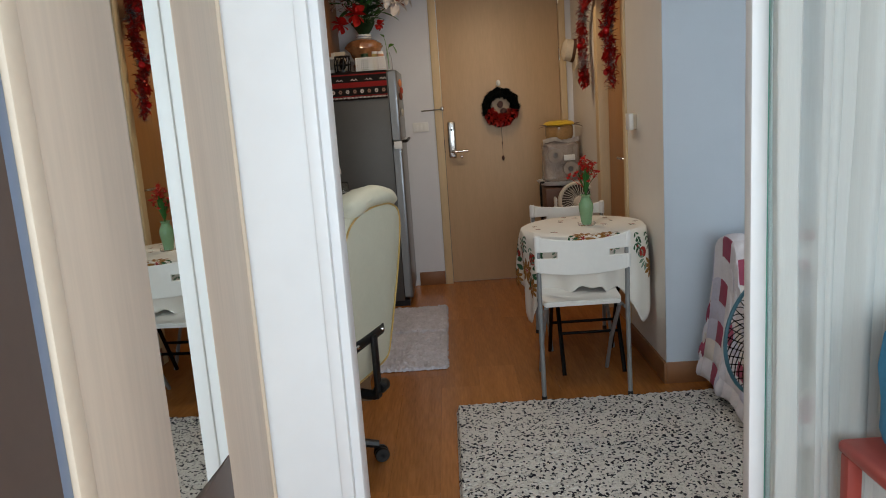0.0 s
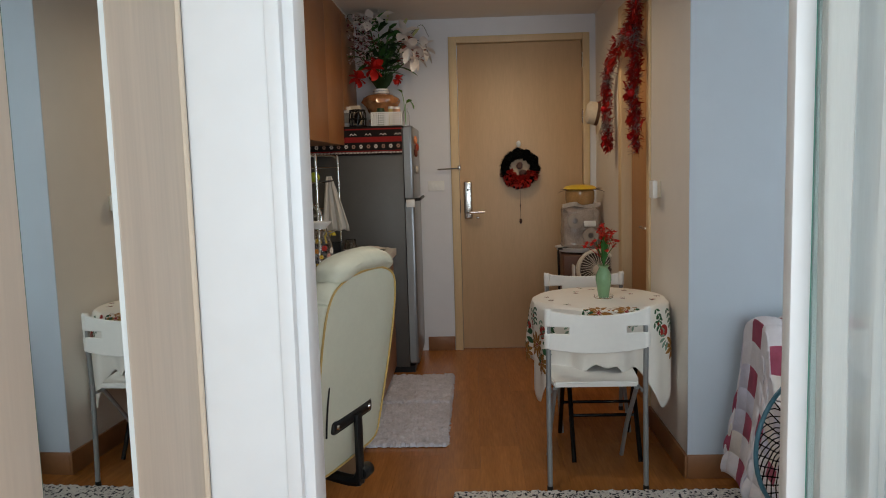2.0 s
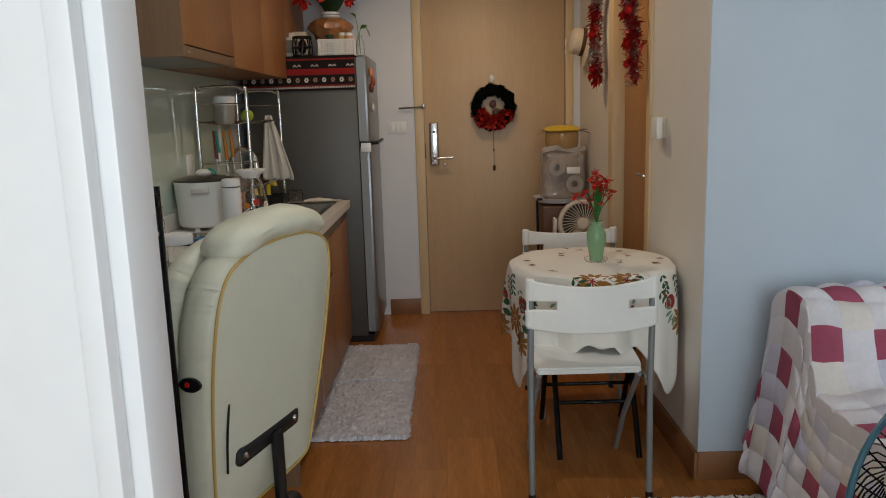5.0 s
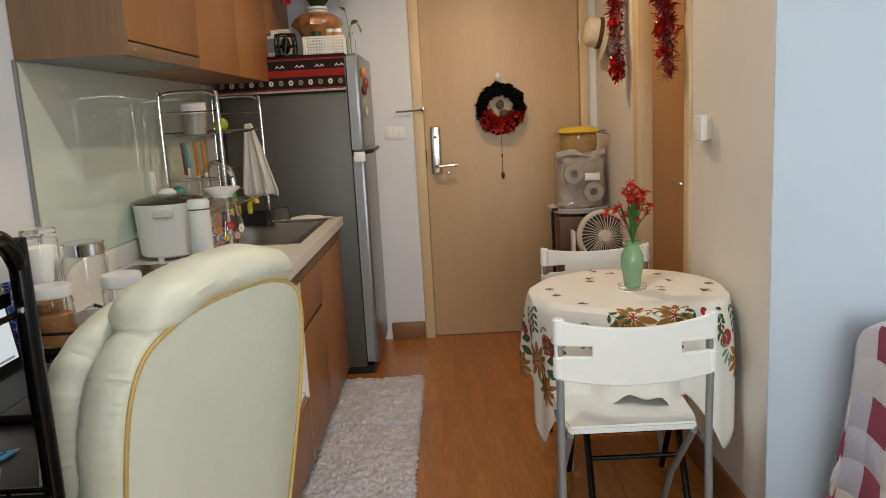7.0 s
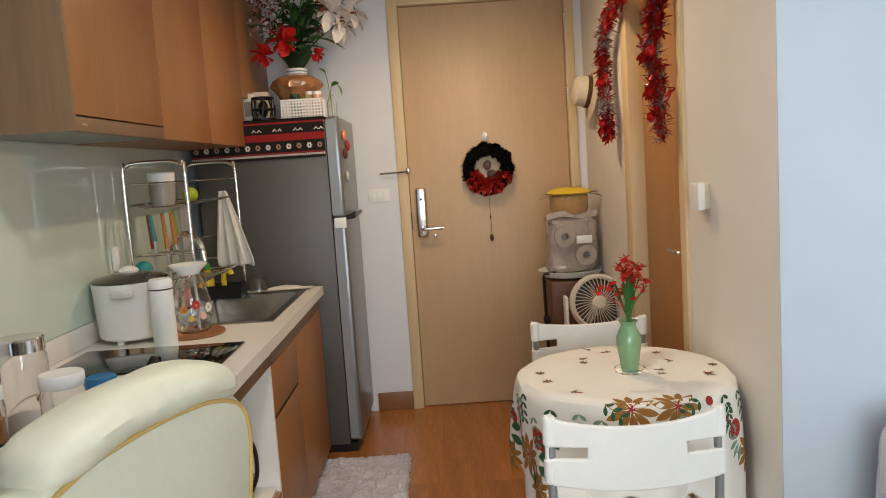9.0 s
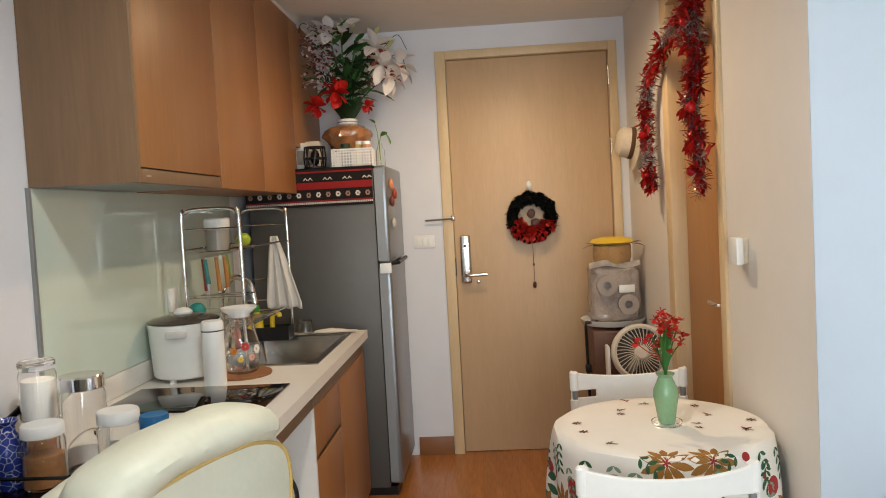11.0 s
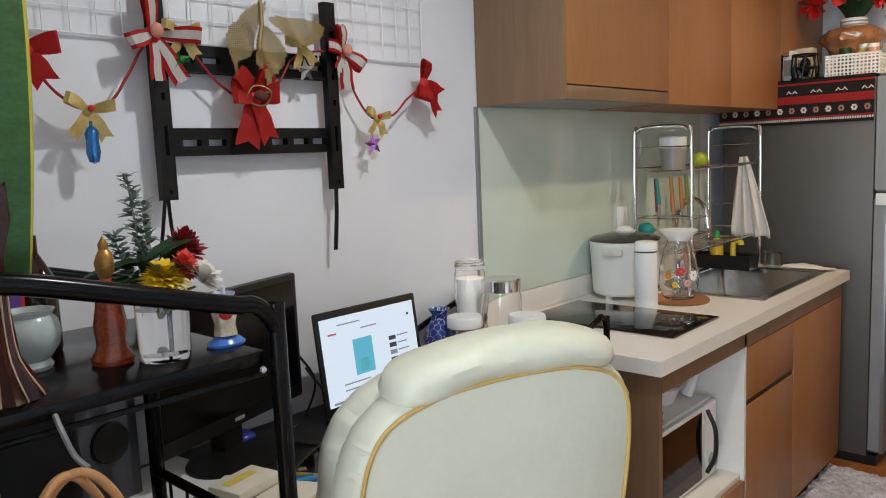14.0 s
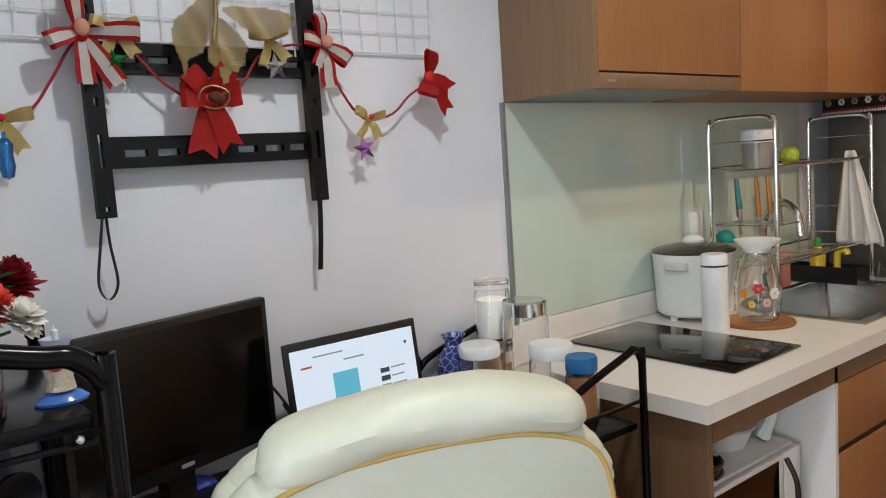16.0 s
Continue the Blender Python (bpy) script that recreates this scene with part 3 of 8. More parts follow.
def tablecloth():
    t = thing("tablecloth", (TX, TY, 0), "white tablecloth with red and gold flowers hanging over the table", "tablecloth")
    bm = bmesh.new()
    na, ns = 120, 30
    c = bm.verts.new((0, 0, TZ + 0.003))
    grid = []
    for i in range(na):
        a = 2 * math.pi * i / na
        row = []
        for k in range(1, ns + 1):
            s = TR * k / 8 if k <= 8 else TR + drop(a) * (k - 8) / (ns - 8)
            row.append(bm.verts.new(cloth_point(a, s)))
        grid.append(row)
    for i in range(na):
        p, q = grid[i], grid[(i + 1) % na]
        bm.faces.new((c, p[0], q[0]))
        for k in range(ns - 1):
            bm.faces.new((p[k], p[k + 1], q[k + 1], q[k]))
    ob = part("cloth", bm, CLOTH, t)
    so = ob.modifiers.new("thick", "SOLIDIFY")
    so.thickness, so.offset = 0.0015, -1
    return t


def dining_table():
    t = thing("round_table", (TX, TY, 0), "small round folding table under a floral cloth", "table")
    part("tabletop", L([(0, TZ), (TR - 0.004, TZ), (TR, TZ - 0.006), (TR, TZ - 0.024), (TR - 0.006, TZ - 0.03), (0, TZ - 0.03)], 48), CHAIRWHITE, t)
    for sx in (-1, 1):
        part("leg", T([(0.17 * sx, -0.19, TZ - 0.03), (0.17 * sx, 0.02, 0.36), (0.17 * sx, 0.2, 0.012)], 0.011, 8), BLACKMETAL, t)
        part("leg", T([(0.15 * sx, 0.19, TZ - 0.03), (0.15 * sx, -0.02, 0.36), (0.15 * sx, -0.2, 0.012)], 0.011, 8), BLACKMETAL, t)
    for y, z, w in ((0.1, 0.2, 0.17), (-0.1, 0.2, 0.15)):
        part("cross_bar", T([(-w, y, z), (w, y, z)], 0.008, 8), BLACKMETAL, t)


dining_table()
cloth = tablecloth()


def folding_chair(at, rz, label):
    """Faces +y: the back is at y = 0, the seat ahead of it."""
    c = thing("folding_chair", at, label, "chair", rz, group="chairs at the table")
    w, h = 0.2, 0.775
    bm = bmesh.new()
    n = 24
    z0, z1 = h - 0.165, h
    slots = ((-0.206, -0.118), (0.118, 0.206))
    for (xa, xb) in ((-0.214, 0.214),):
        xs = sorted(set([xa + (xb - xa) * i / n for i in range(n + 1)] + [s for q in slots for s in q]))
        zs = [z0, z0 + 0.01, h - 0.1, h - 0.072, h - 0.01, h]
        bow = lambda x: -0.028 * (1 - (x / 0.212) ** 2)
        dip = lambda x, z: z - (0.024 * (1 - (x / 0.212) ** 2) if z > h - 0.05 else 0.016 * (1 - (x / 0.212) ** 2) if z < h - 0.12 else 0.0) + (0.006 * max(0, abs(x) / 0.212 - 0.86) / 0.14 if z > h - 0.05 else 0)
        grid = {}
        for i, x in enumerate(xs):
            for j, z in enumerate(zs):
                for s, dy in ((0, -0.008), (1, 0.006)):
                    grid[i, j, s] = bm.verts.new((x, bow(x) + dy, dip(x, z)))
        solid = lambda i, j: 0 <= i < len(xs) - 1 and 0 <= j < len(zs) - 1 and not (j == 2 and any(p - 1e-6 <= xs[i] and xs[i + 1] <= q + 1e-6 for p, q in slots))
        for i in range(len(xs) - 1):
            for j in range(len(zs) - 1):
                if not solid(i, j):
                    continue
                a, b, cc, d = (i, j), (i + 1, j), (i + 1, j + 1), (i, j + 1)
                bm.faces.new([grid[(*q, 0)] for q in (a, b, cc, d)])
                bm.faces.new([grid[(*q, 1)] for q in (d, cc, b, a)])
                for (e0, e1, ni, nj) in ((a, b, i, j - 1), (b, cc, i + 1, j), (cc, d, i, j + 1), (d, a, i - 1, j)):
                    if not solid(ni, nj):
                        bm.faces.new((grid[(*e1, 0)], grid[(*e0, 0)], grid[(*e0, 1)], grid[(*e1, 1)]))
    ob = part("backrest", bm, CHAIRWHITE, c)
    bv_ = ob.modifiers.new("round", "BEVEL")
    bv_.width, bv_.segments, bv_.limit_method = 0.004, 2, "ANGLE"
    bm = bmesh.new()
    poly(bm, [(-0.175, 0), (-0.185, 0.05), (-0.19, 0.36), (-0.16, 0.39), (0.16, 0.39), (0.19, 0.36), (0.185, 0.05), (0.175, 0)], -0.012, 0.012, pose(0, 0.03, 0.445, -84))
    bmesh.ops.bevel(bm, geom=bm.edges[:], offset=0.006, segments=2, affect="EDGES")
    part("seat", bm, CHAIRWHITE, c)
    for s in (-1, 1):
        part("leg", T([(s * w, 0.004, h - 0.06), (s * w, 0.0, h - 0.17), (s * w, 0.01, 0.44), (s * w, -0.005, 0.008)], 0.011, 10), GREYMETAL, c)
        part("leg", T([(s * (w - 0.03), 0.04, 0.43), (s * (w - 0.03), 0.25, 0.2), (s * (w - 0.03), 0.37, 0.008)], 0.010, 10), GREYMETAL, c)
        for za, zb in ((h - 0.163, h - 0.102), (h - 0.07, h + 0.002)):
            part("leg_socket", L([(0, za), (0.012, za), (0.016, za + 0.004), (0.016, zb - 0.004), (0.012, zb), (0, zb)], 16, pose(s * 0.202, 0.002, 0)), CHAIRWHITE, c)
        part("foot_cap", L([(0.013, 0), (0.013, 0.02), (0.011, 0.022)], 10, pose(s * w, -0.005, 0)), BLACK, c)
        part("seat_bracket", T([(s * (w - 0.01), 0.02, 0.42), (s * (w - 0.02), 0.3, 0.42)], 0.007, 8), GREYMETAL, c)
    return c


folding_chair((0.643, 3.385, 0), 0, "white plastic folding chair on grey steel legs, cloth on seat")
folding_chair((0.74, 4.42, 0), 180, "white plastic folding chair pushed to the far side of the table")

# ---- office chair ----
def office_chair():
    """Faces +y in its own axes; the back is a flat rear panel with piping and a gathered, padded rim."""
    c = thing("office_chair", (-0.453, 2.766, 0), "cream leatherette office chair with gold piping, turned to the desk", "chair", 72)
    lean = -0.146
    rear = lambda z: -0.2 + lean * (z - 0.575)
    half = [(0.0, 0.418), (0.1, 0.419), (0.17, 0.424), (0.205, 0.442), (0.219, 0.5), (0.236, 0.62), (0.25, 0.77), (0.25, 0.88), (0.238, 0.96), (0.205, 1.01), (0.13, 1.038), (0.06, 1.046)]
    ring = half + [(0.0, 1.048)] + [(-x, z) for x, z in half[:0:-1]]
    n0 = len(ring)
    P = []
    for i in range(n0):
        p0, p1, p2, p3 = (Vector((*ring[(i + k) % n0], 0)) for k in (-1, 0, 1, 2))
        for q in range(14):
            t = q / 14
            P.append(0.5 * ((2 * p1) + (p2 - p0) * t + (2 * p0 - 5 * p1 + 4 * p2 - p3) * t * t + (3 * p1 - p0 - 3 * p2 + p3) * t ** 3))
    n = len(P)
    N = []
    for i in range(n):
        d = P[(i + 1) % n] - P[i - 1]
        N.append(Vector((d.y, -d.x, 0)).normalized())
    # rear panel, slightly domed
    bm = bmesh.new()
    mid = Vector((0, 0.74, 0))
    loops = []
    for k in range(1, 9):
        f = k / 8
        loops.append([bm.verts.new((mid.x + (p.x - mid.x) * f, rear(mid.y + (p.y - mid.y) * f) - 0.014 * (1 - f ** 4) + 0.0025 * noise.noise(Vector((p.x * f * 7, p.y * f * 7, 1))) * f, mid.y + (p.y - mid.y) * f)) for p in P])
    cv = bm.verts.new((0, rear(mid.y) - 0.014, mid.y))
    for i in range(n):
        j = (i + 1) % n
        bm.faces.new((cv, loops[0][i], loops[0][j]))
        for u, w in zip(loops, loops[1:]):
            bm.faces.new((u[i], w[i], w[j], u[j]))
    panel = part("back_panel", bm, LEATHER, c)
    part("piping", T([(p.x + m.x * 0.002, rear(p.y) - 0.002, p.y + m.y * 0.002) for p, m in zip(P[::3], N[::3])], 0.0036, 8, True), PIPING, panel, "gold piping")
    # padded rim: two gathered rolls one in front of the other
    def rolled(prof, phase, gather):
        bm = bmesh.new()
        prof = smooth_path([(d, o, 0) for d, o in prof], 4)
        rows = []
        for i, (p, m) in enumerate(zip(P, N)):
            s_ = i / n * 2.35
            g = gather * (0.5 * noise.noise(Vector((s_ * 26, phase, 0))) + 0.75 * (0.35 - abs(noise.noise(Vector((s_ * 52, phase, 4))))) + 0.3 * noise.noise(Vector((s_ * 120, phase, 8))))
            slow = 0.007 * noise.noise(Vector((s_ * 7, phase, 9)))
            row = []
            for k, q in enumerate(prof):
                v = k / (len(prof) - 1)
                o = q.y + slow * math.sin(math.pi * v) + g * (0.12 + 0.88 * abs(2 * v - 1) ** 1.2) * abs(math.sin(math.pi * v)) ** 0.35
                z = p.y + m.y * o
                row.append(bm.verts.new((p.x + m.x * o, rear(z) + q.x, z)))
            rows.append(row)
        for i in range(n):
            u, w = rows[i], rows[(i + 1) % n]
            for k in range(len(prof) - 1):
                bm.faces.new((u[k], u[k + 1], w[k + 1], w[k]))
        return bm, rows
    bm, _ = rolled([(0.0, 0.0), (0.01, 0.011), (0.035, 0.021), (0.06, 0.019), (0.08, 0.004), (0.088, -0.02)], 1.0, 0.02)
    part("side_bolster", bm, LEATHER, c, "gathered padded rim")
    bm, rows = rolled([(0.082, -0.022), (0.092, -0.002), (0.115, 0.016), (0.14, 0.015), (0.16, -0.006), (0.175, -0.045), (0.18, -0.09)], 5.0, 0.022)
    bm.faces.new([r[-1] for r in rows])
    part("back_cushion", bm, LEATHER, c, "padded cream back cushion")
    # head roll folded over the top edge
    bm = bmesh.new()
    rows, seg = [], 26
    for i in range(45):
        u = i / 44
        x = -0.198 + 0.418 * u
        e = (1 - abs(2 * u - 1) ** 9) ** 0.5 if 0 < u < 1 else 0.0
        zc = 1.076 - 0.75 * x * x + 0.006 * u
        row = []
        for k in range(seg):
            a = 2 * math.pi * k / seg
            w = 1 + 0.09 * noise.noise(Vector((x * 11, math.cos(a) * 1.5, math.sin(a) * 1.5))) + 0.03 * noise.noise(Vector((x * 30, math.cos(a) * 3, math.sin(a) * 3))) + 0.06 * (noise.noise(Vector((math.cos(a) * 6, math.sin(a) * 6, 7 + u))) * abs(2 * u - 1) ** 4)
            row.append(bm.verts.new((x, rear(zc) + 0.046 + 0.062 * e * w * math.cos(a), zc + 0.039 * e * w * math.sin(a))))
        rows.append(row)
    for u_, w_ in zip(rows, rows[1:]):
        for k in range(seg):
            bm.faces.new((u_[k], u_[(k + 1) % seg], w_[(k + 1) % seg], w_[k]))
    bmesh.ops.remove_doubles(bm, verts=bm.verts, dist=0.0004)
    bmesh.ops.recalc_face_normals(bm, faces=bm.faces[:])
    part("head_roll", bm, LEATHER, c, "padded head roll")
    part("seat", B(-0.24, 0.24, -0.1, 0.38, 0.43, 0.53, 0.04, 4), LEATHER, c)
    for s in (-1, 1):
        part("armrest", T([(s * 0.27, -0.1, 0.5), (s * 0.292, -0.1, 0.63), (s * 0.292, -0.02, 0.68), (s * 0.292, 0.18, 0.68), (s * 0.28, 0.24, 0.6), (s * 0.26, 0.2, 0.47)], 0.018, 10, n=5), BLACK, c)
    yb = rear(0.575) - 0.016
    br = part("back_bracket", B(-0.032, 0.006, yb - 0.016, yb, 0.34, 0.58, 0.005), BLACK, c, "black steel back bracket")
    part("cross_plate", B(-0.165, 0.105, yb - 0.004, yb + 0.012, 0.555, 0.597, 0.012, 3), BLACK, br)
    part("arm", T([(-0.013, yb - 0.008, 0.37), (-0.013, yb + 0.03, 0.35), (-0.01, 0.08, 0.39)], 0.02, 8, n=4), BLACK, br)
    part("knob", L([(0, -0.03), (0.018, -0.03), (0.024, -0.02), (0.024, 0.02), (0.018, 0.03), (0, 0.03)], 14, pose(0.02, yb - 0.01, 0.375, 0, 90)), BLACK, br)
    for x in (-0.14, 0.08):
        part("bolt", L([(0, 0), (0.008, 0), (0.006, 0.005), (0, 0.006)], 10, pose(x, yb - 0.004, 0.576, 90)), CHROME, br)
    part("cord", T([(-0.2, rear(0.72) - 0.008, 0.72), (-0.205, rear(0.64) - 0.012, 0.64), (-0.2, rear(0.56) - 0.014, 0.56)], 0.003, 6, n=4), BLACK, c, "thin black cord")
    so = part("control", L([(0, 0), (0.019, 0), (0.019, 0.007), (0.012, 0.009), (0, 0.008)], 20, pose(-0.272, rear(0.788) + 0.036, 0.788, 0, -90) @ Matrix.Diagonal((0.8, 1.35, 1, 1))), BLACK, c, "black oval socket")
    part("control_light", L([(0, 0), (0.006, 0), (0.005, 0.003), (0, 0.003)], 12, pose(-0.28, rear(0.788) + 0.04, 0.79, 0, -90)), RED, so)
    part("gas_lift", L([(0.032, 0.1), (0.032, 0.26), (0.02, 0.262), (0.02, 0.42)], 16, pose(0, 0.12, 0)), BLACK, c)
    part("seat_plate", B(-0.1, 0.1, 0.0, 0.24, 0.4, 0.432, 0.006), BLACK, c)
    for k in range(5):
        a = radians(72 * k - 58)
        leg = part("base_arm", T([(0.02 * math.cos(a), 0.12 + 0.02 * math.sin(a), 0.13), (0.17 * math.cos(a), 0.12 + 0.17 * math.sin(a), 0.105), (0.29 * math.cos(a), 0.12 + 0.29 * math.sin(a), 0.07)], 0.024, 8, taper=(1, 0.7)), BLACK, c)
        for s in (-1, 1):
            part("castor", L([(0.008, -0.011), (0.026, -0.011), (0.03, -0.006), (0.03, 0.006), (0.026, 0.011), (0.008, 0.011)], 16, pose(0.3 * math.cos(a), 0.12 + 0.3 * math.sin(a), 0.03, 0, 0, math.degrees(a)) @ pose(0, s * 0.014, 0, 90)), BLACK, leg)


office_chair()

# ---- floor coverings ----
def mats():
    for y0, y1 in ((3.885, 4.545), (4.54, 5.13)):
        t = thing("shag_mat", (-0.212, (y0 + y1) / 2, 0.0), "grey shag floor mat in front of the kitchen units", "mat", group="kitchen mats")
        bm = bmesh.new()
        w, h = 0.415, y1 - y0
        nx, ny = 60, 84
        g = [[bm.verts.new((-w / 2 + w * i / nx + (random.uniform(-0.009, 0.009) if i in (0, nx) else random.uniform(-0.003, 0.003)), -h / 2 + h * j / ny + (random.uniform(-0.008, 0.008) if j in (0, ny) else 0), 0.004 if i in (0, nx) or j in (0, ny) else 0.013 + 0.008 * random.random() + 0.01 * noise.noise(Vector((i * 0.35, j * 0.35, y0))) + (0.008 if y0 > 4.2 else 0))) for j in range(ny + 1)] for i in range(nx + 1)]
        for i in range(nx):
            for j in range(ny):
                bm.faces.new((g[i][j], g[i + 1][j], g[i + 1][j + 1], g[i][j + 1]))
        part("mat_body", bm, MATGREY, t)


mats()


def speckle_material():
    m = bpy.data.materials.new("speckled_rug")
    m.use_nodes = True
    n, l = m.node_tree.nodes, m.node_tree.links
    b = n["Principled BSDF"]
    b.inputs["Roughness"].default_value = 0.95
    co, v, r = n.new("ShaderNodeTexCoord"), n.new("ShaderNodeTexVoronoi"), n.new("ShaderNodeValToRGB")
    v.inputs["Scale"].default_value = 110
    v.inputs["Randomness"].default_value = 1
    l.new(co.outputs["Object"], v.inputs["Vector"])
    sp_ = n.new("ShaderNodeSeparateColor")
    l.new(v.outputs["Color"], sp_.inputs[0])
    l.new(sp_.outputs[0], r.inputs[0])
    r.color_ramp.interpolation = "CONSTANT"
    e = r.color_ramp.elements
    e[0].position, e[0].color = 0, (*rgb("24242A"), 1)
    e[1].position, e[1].color = 0.2, (*rgb("CFC8C0"), 1)
    x = e.new(0.32)
    x.color = (*rgb("E4DDD4"), 1)
    l.new(r.outputs[0], b.inputs["Base Color"])
    nz, bp = n.new("ShaderNodeTexVoronoi"), n.new("ShaderNodeBump")
    nz.inputs["Scale"].default_value = 110
    l.new(co.outputs["Object"], nz.inputs["Vector"])
    bp.inputs["Strength"].default_value, bp.inputs["Distance"].default_value = 0.9, 0.01
    bp.invert = True
    l.new(nz.outputs["Distance"], bp.inputs["Height"]), l.new(bp.outputs[0], b.inputs["Normal"])
    return m


def rug():
    t = thing("speckled_rug", (0.67, 2.72, 0), "thick white rug with black flecks", "rug")
    bm = bmesh.new()
    w, h = 1.28, 1.26
    nx, ny = 110, 110
    g = []
    for i in range(nx + 1):
        row = []
        for j in range(ny + 1):
            x, y = -w / 2 + w * i / nx, -h / 2 + h * j / ny
            cx, cy = max(0, abs(x) - (w / 2 - 0.06)), max(0, abs(y) - (h / 2 - 0.06))
            if math.hypot(cx, cy) > 0.06:
                k = 0.06 / math.hypot(cx, cy)
                x, y = math.copysign(w / 2 - 0.06 + cx * k, x), math.copysign(h / 2 - 0.06 + cy * k, y)
            edge = i in (0, nx) or j in (0, ny)
            row.append(bm.verts.new((x, y, 0.003 if edge else 0.016 + 0.008 * random.random())))
        g.append(row)
    for i in range(nx):
        for j in range(ny):
            bm.faces.new((g[i][j], g[i + 1][j], g[i + 1][j + 1], g[i][j + 1]))
    part("rug_body", bm, speckle_material(), t)


rug()

# ---- small shape helpers ----
def petal(bm, at, d, length, width, curl=0.3, mi=0):
    """A pointed, bent petal from at along d."""
    d = Vector(d).normalized()
    s = d.cross(Vector((0.31, 0.2, 0.93)))
    s = s.normalized() if s.length > 1e-3 else Vector((1, 0, 0))
    n = s.cross(d).normalized()
    rows = []
    for k, w in ((0, 0.25), (0.35, 0.9), (0.65, 1.0), (0.88, 0.55), (1, 0.02)):
        c = Vector(at) + d * length * k - n * curl * length * k * k
        rows.append((bm.verts.new(c - s * w * width / 2 + n * 0.12 * width * w), bm.verts.new(c), bm.verts.new(c + s * w * width / 2 + n * 0.12 * width * w)))
    for a, b in zip(rows, rows[1:]):
        for i in (0, 1):
            f = bm.faces.new((a[i], a[i + 1], b[i + 1], b[i]))
            f.material_index = mi


def flower(bm, at, d, n, length, width, spread=1.0, curl=0.3, mi=0):
    d = Vector(d).normalized()
    s = d.orthogonal().normalized()
    t = d.cross(s)
    a0 = random.random() * 6
    for i in range(n):
        a = a0 + 2 * math.pi * i / n
        petal(bm, at, d * (1 - 0.75 * spread) + (s * math.cos(a) + t * math.sin(a)) * spread, length * random.uniform(0.85, 1.1), width, curl, mi)


def ribbon(bm, pts, wdir, w, thick=0.0012, mi=0):
    """A strip along pts, w wide along wdir."""
    wd = Vector(wdir).normalized() * w / 2
    P = smooth_path(pts, 5)
    rows = [(bm.verts.new(p - wd), bm.verts.new(p + wd)) for p in P]
    fs = [bm.faces.new((a[0], a[1], b[1], b[0])) for a, b in zip(rows, rows[1:])]
    for f in fs:
        f.material_index = mi
    r = bmesh.ops.solidify(bm, geom=fs, thickness=thick)
    for g in r["geom"]:
        if isinstance(g, bmesh.types.BMFace):
            g.material_index = mi


def star_mesh(r, depth):
    bm = bmesh.new()
    ring = [bm.verts.new((0, (r if i % 2 == 0 else r * 0.42) * math.sin(math.pi * i / 5), (r if i % 2 == 0 else r * 0.42) * math.cos(math.pi * i / 5))) for i in range(10)]
    f, b = bm.verts.new((depth, 0, 0)), bm.verts.new((-depth, 0, 0))
    for i in range(10):
        bm.faces.new((ring[i], ring[(i + 1) % 10], f)), bm.faces.new((ring[(i + 1) % 10], ring[i], b))
    bmesh.ops.recalc_face_normals(bm, faces=bm.faces[:])
    return bm


# ---- ceiling lamps ----
for at in ((0.02, 2.88), (0.3, 4.75)):
    cl = thing("ceiling_light", (*at, H), "small white ceiling lamp holder", "ceiling light", group="ceiling lamps")
    part("rose", L([(0, -0.03), (0.03, -0.03), (0.05, -0.012), (0.052, -0.0005), (0, -0.0005)], 28), WHITE, cl)

# ---- wall by the desk: bracket, wire grid, festive garland ----
def tv_bracket():
    t = thing("wall_bracket", (-0.99, -0.014, 0), "black steel screen mounting bracket screwed to the wall", "wall bracket")
    for z0, z1 in ((1.408, 1.462), (1.58, 1.634)):
        bm = bmesh.new()
        y0, y1 = 2.575, 3.0
        box(bm, 0, 0.02, y0, y1, z0, z0 + 0.02), box(bm, 0, 0.02, y0, y1, z1 - 0.02, z1)
        slots = [2.63, 2.69, 2.85, 2.91, 2.965]
        last = y0
        for s in slots:
            box(bm, 0, 0.018, last, s - 0.021, z0 + 0.02, z1 - 0.02)
            last = s + 0.021
        box(bm, 0, 0.018, last, y1, z0 + 0.02, z1 - 0.02)
        box(bm, 0, 0.012, y0, y1, z1, z1 + 0.004), box(bm, 0.02, 0.03, y0, y1, z0, z0 + 0.004)
        part("rail", bm, mat("matte_black_steel", "060607", 0.55, var=0.15, scale=30, spec=0.3), t, smooth=False)
    for y, zb, zt in ((2.563, 1.32, 1.76), (3.0, 1.318, 1.76)):
        bm = bmesh.new()
        for z0, z1 in ((zb, zb + 0.012), (zb + 0.02, zb + 0.09), (zb + 0.15, zb + 0.2), (zb + 0.215, zb + 0.26), (zb + 0.275, zb + 0.36), (zb + 0.375, zt)):
            box(bm, 0.02, 0.04, y - 0.004, y + 0.004, z0, z1)
        box(bm, 0.02, 0.04, y - 0.017, y - 0.004, zb, zt), box(bm, 0.02, 0.04, y + 0.004, y + 0.015, zb, zt)
        part("arm", bm, mat("matte_black_steel", "060607", 0.55, var=0.15, scale=30, spec=0.3), t, smooth=False)
    bm = bmesh.new()
    ribbon(bm, [(0.03, 2.555, 1.33), (0.03, 2.545, 1.27), (0.03, 2.535, 1.2), (0.03, 2.55, 1.172), (0.03, 2.568, 1.2), (0.03, 2.562, 1.27), (0.03, 2.56, 1.33)], (1, 0.2, 0), 0.012)
    part("strap", bm, BLACK, t, "black looped pull strap")
    bm = bmesh.new()
    ribbon(bm, [(0.03, 2.998, 1.33), (0.032, 2.992, 1.25), (0.03, 2.985, 1.168)], (0.3, 1, 0), 0.011)
    part("strap", bm, BLACK, t, "black hanging pull strap")


tv_bracket()


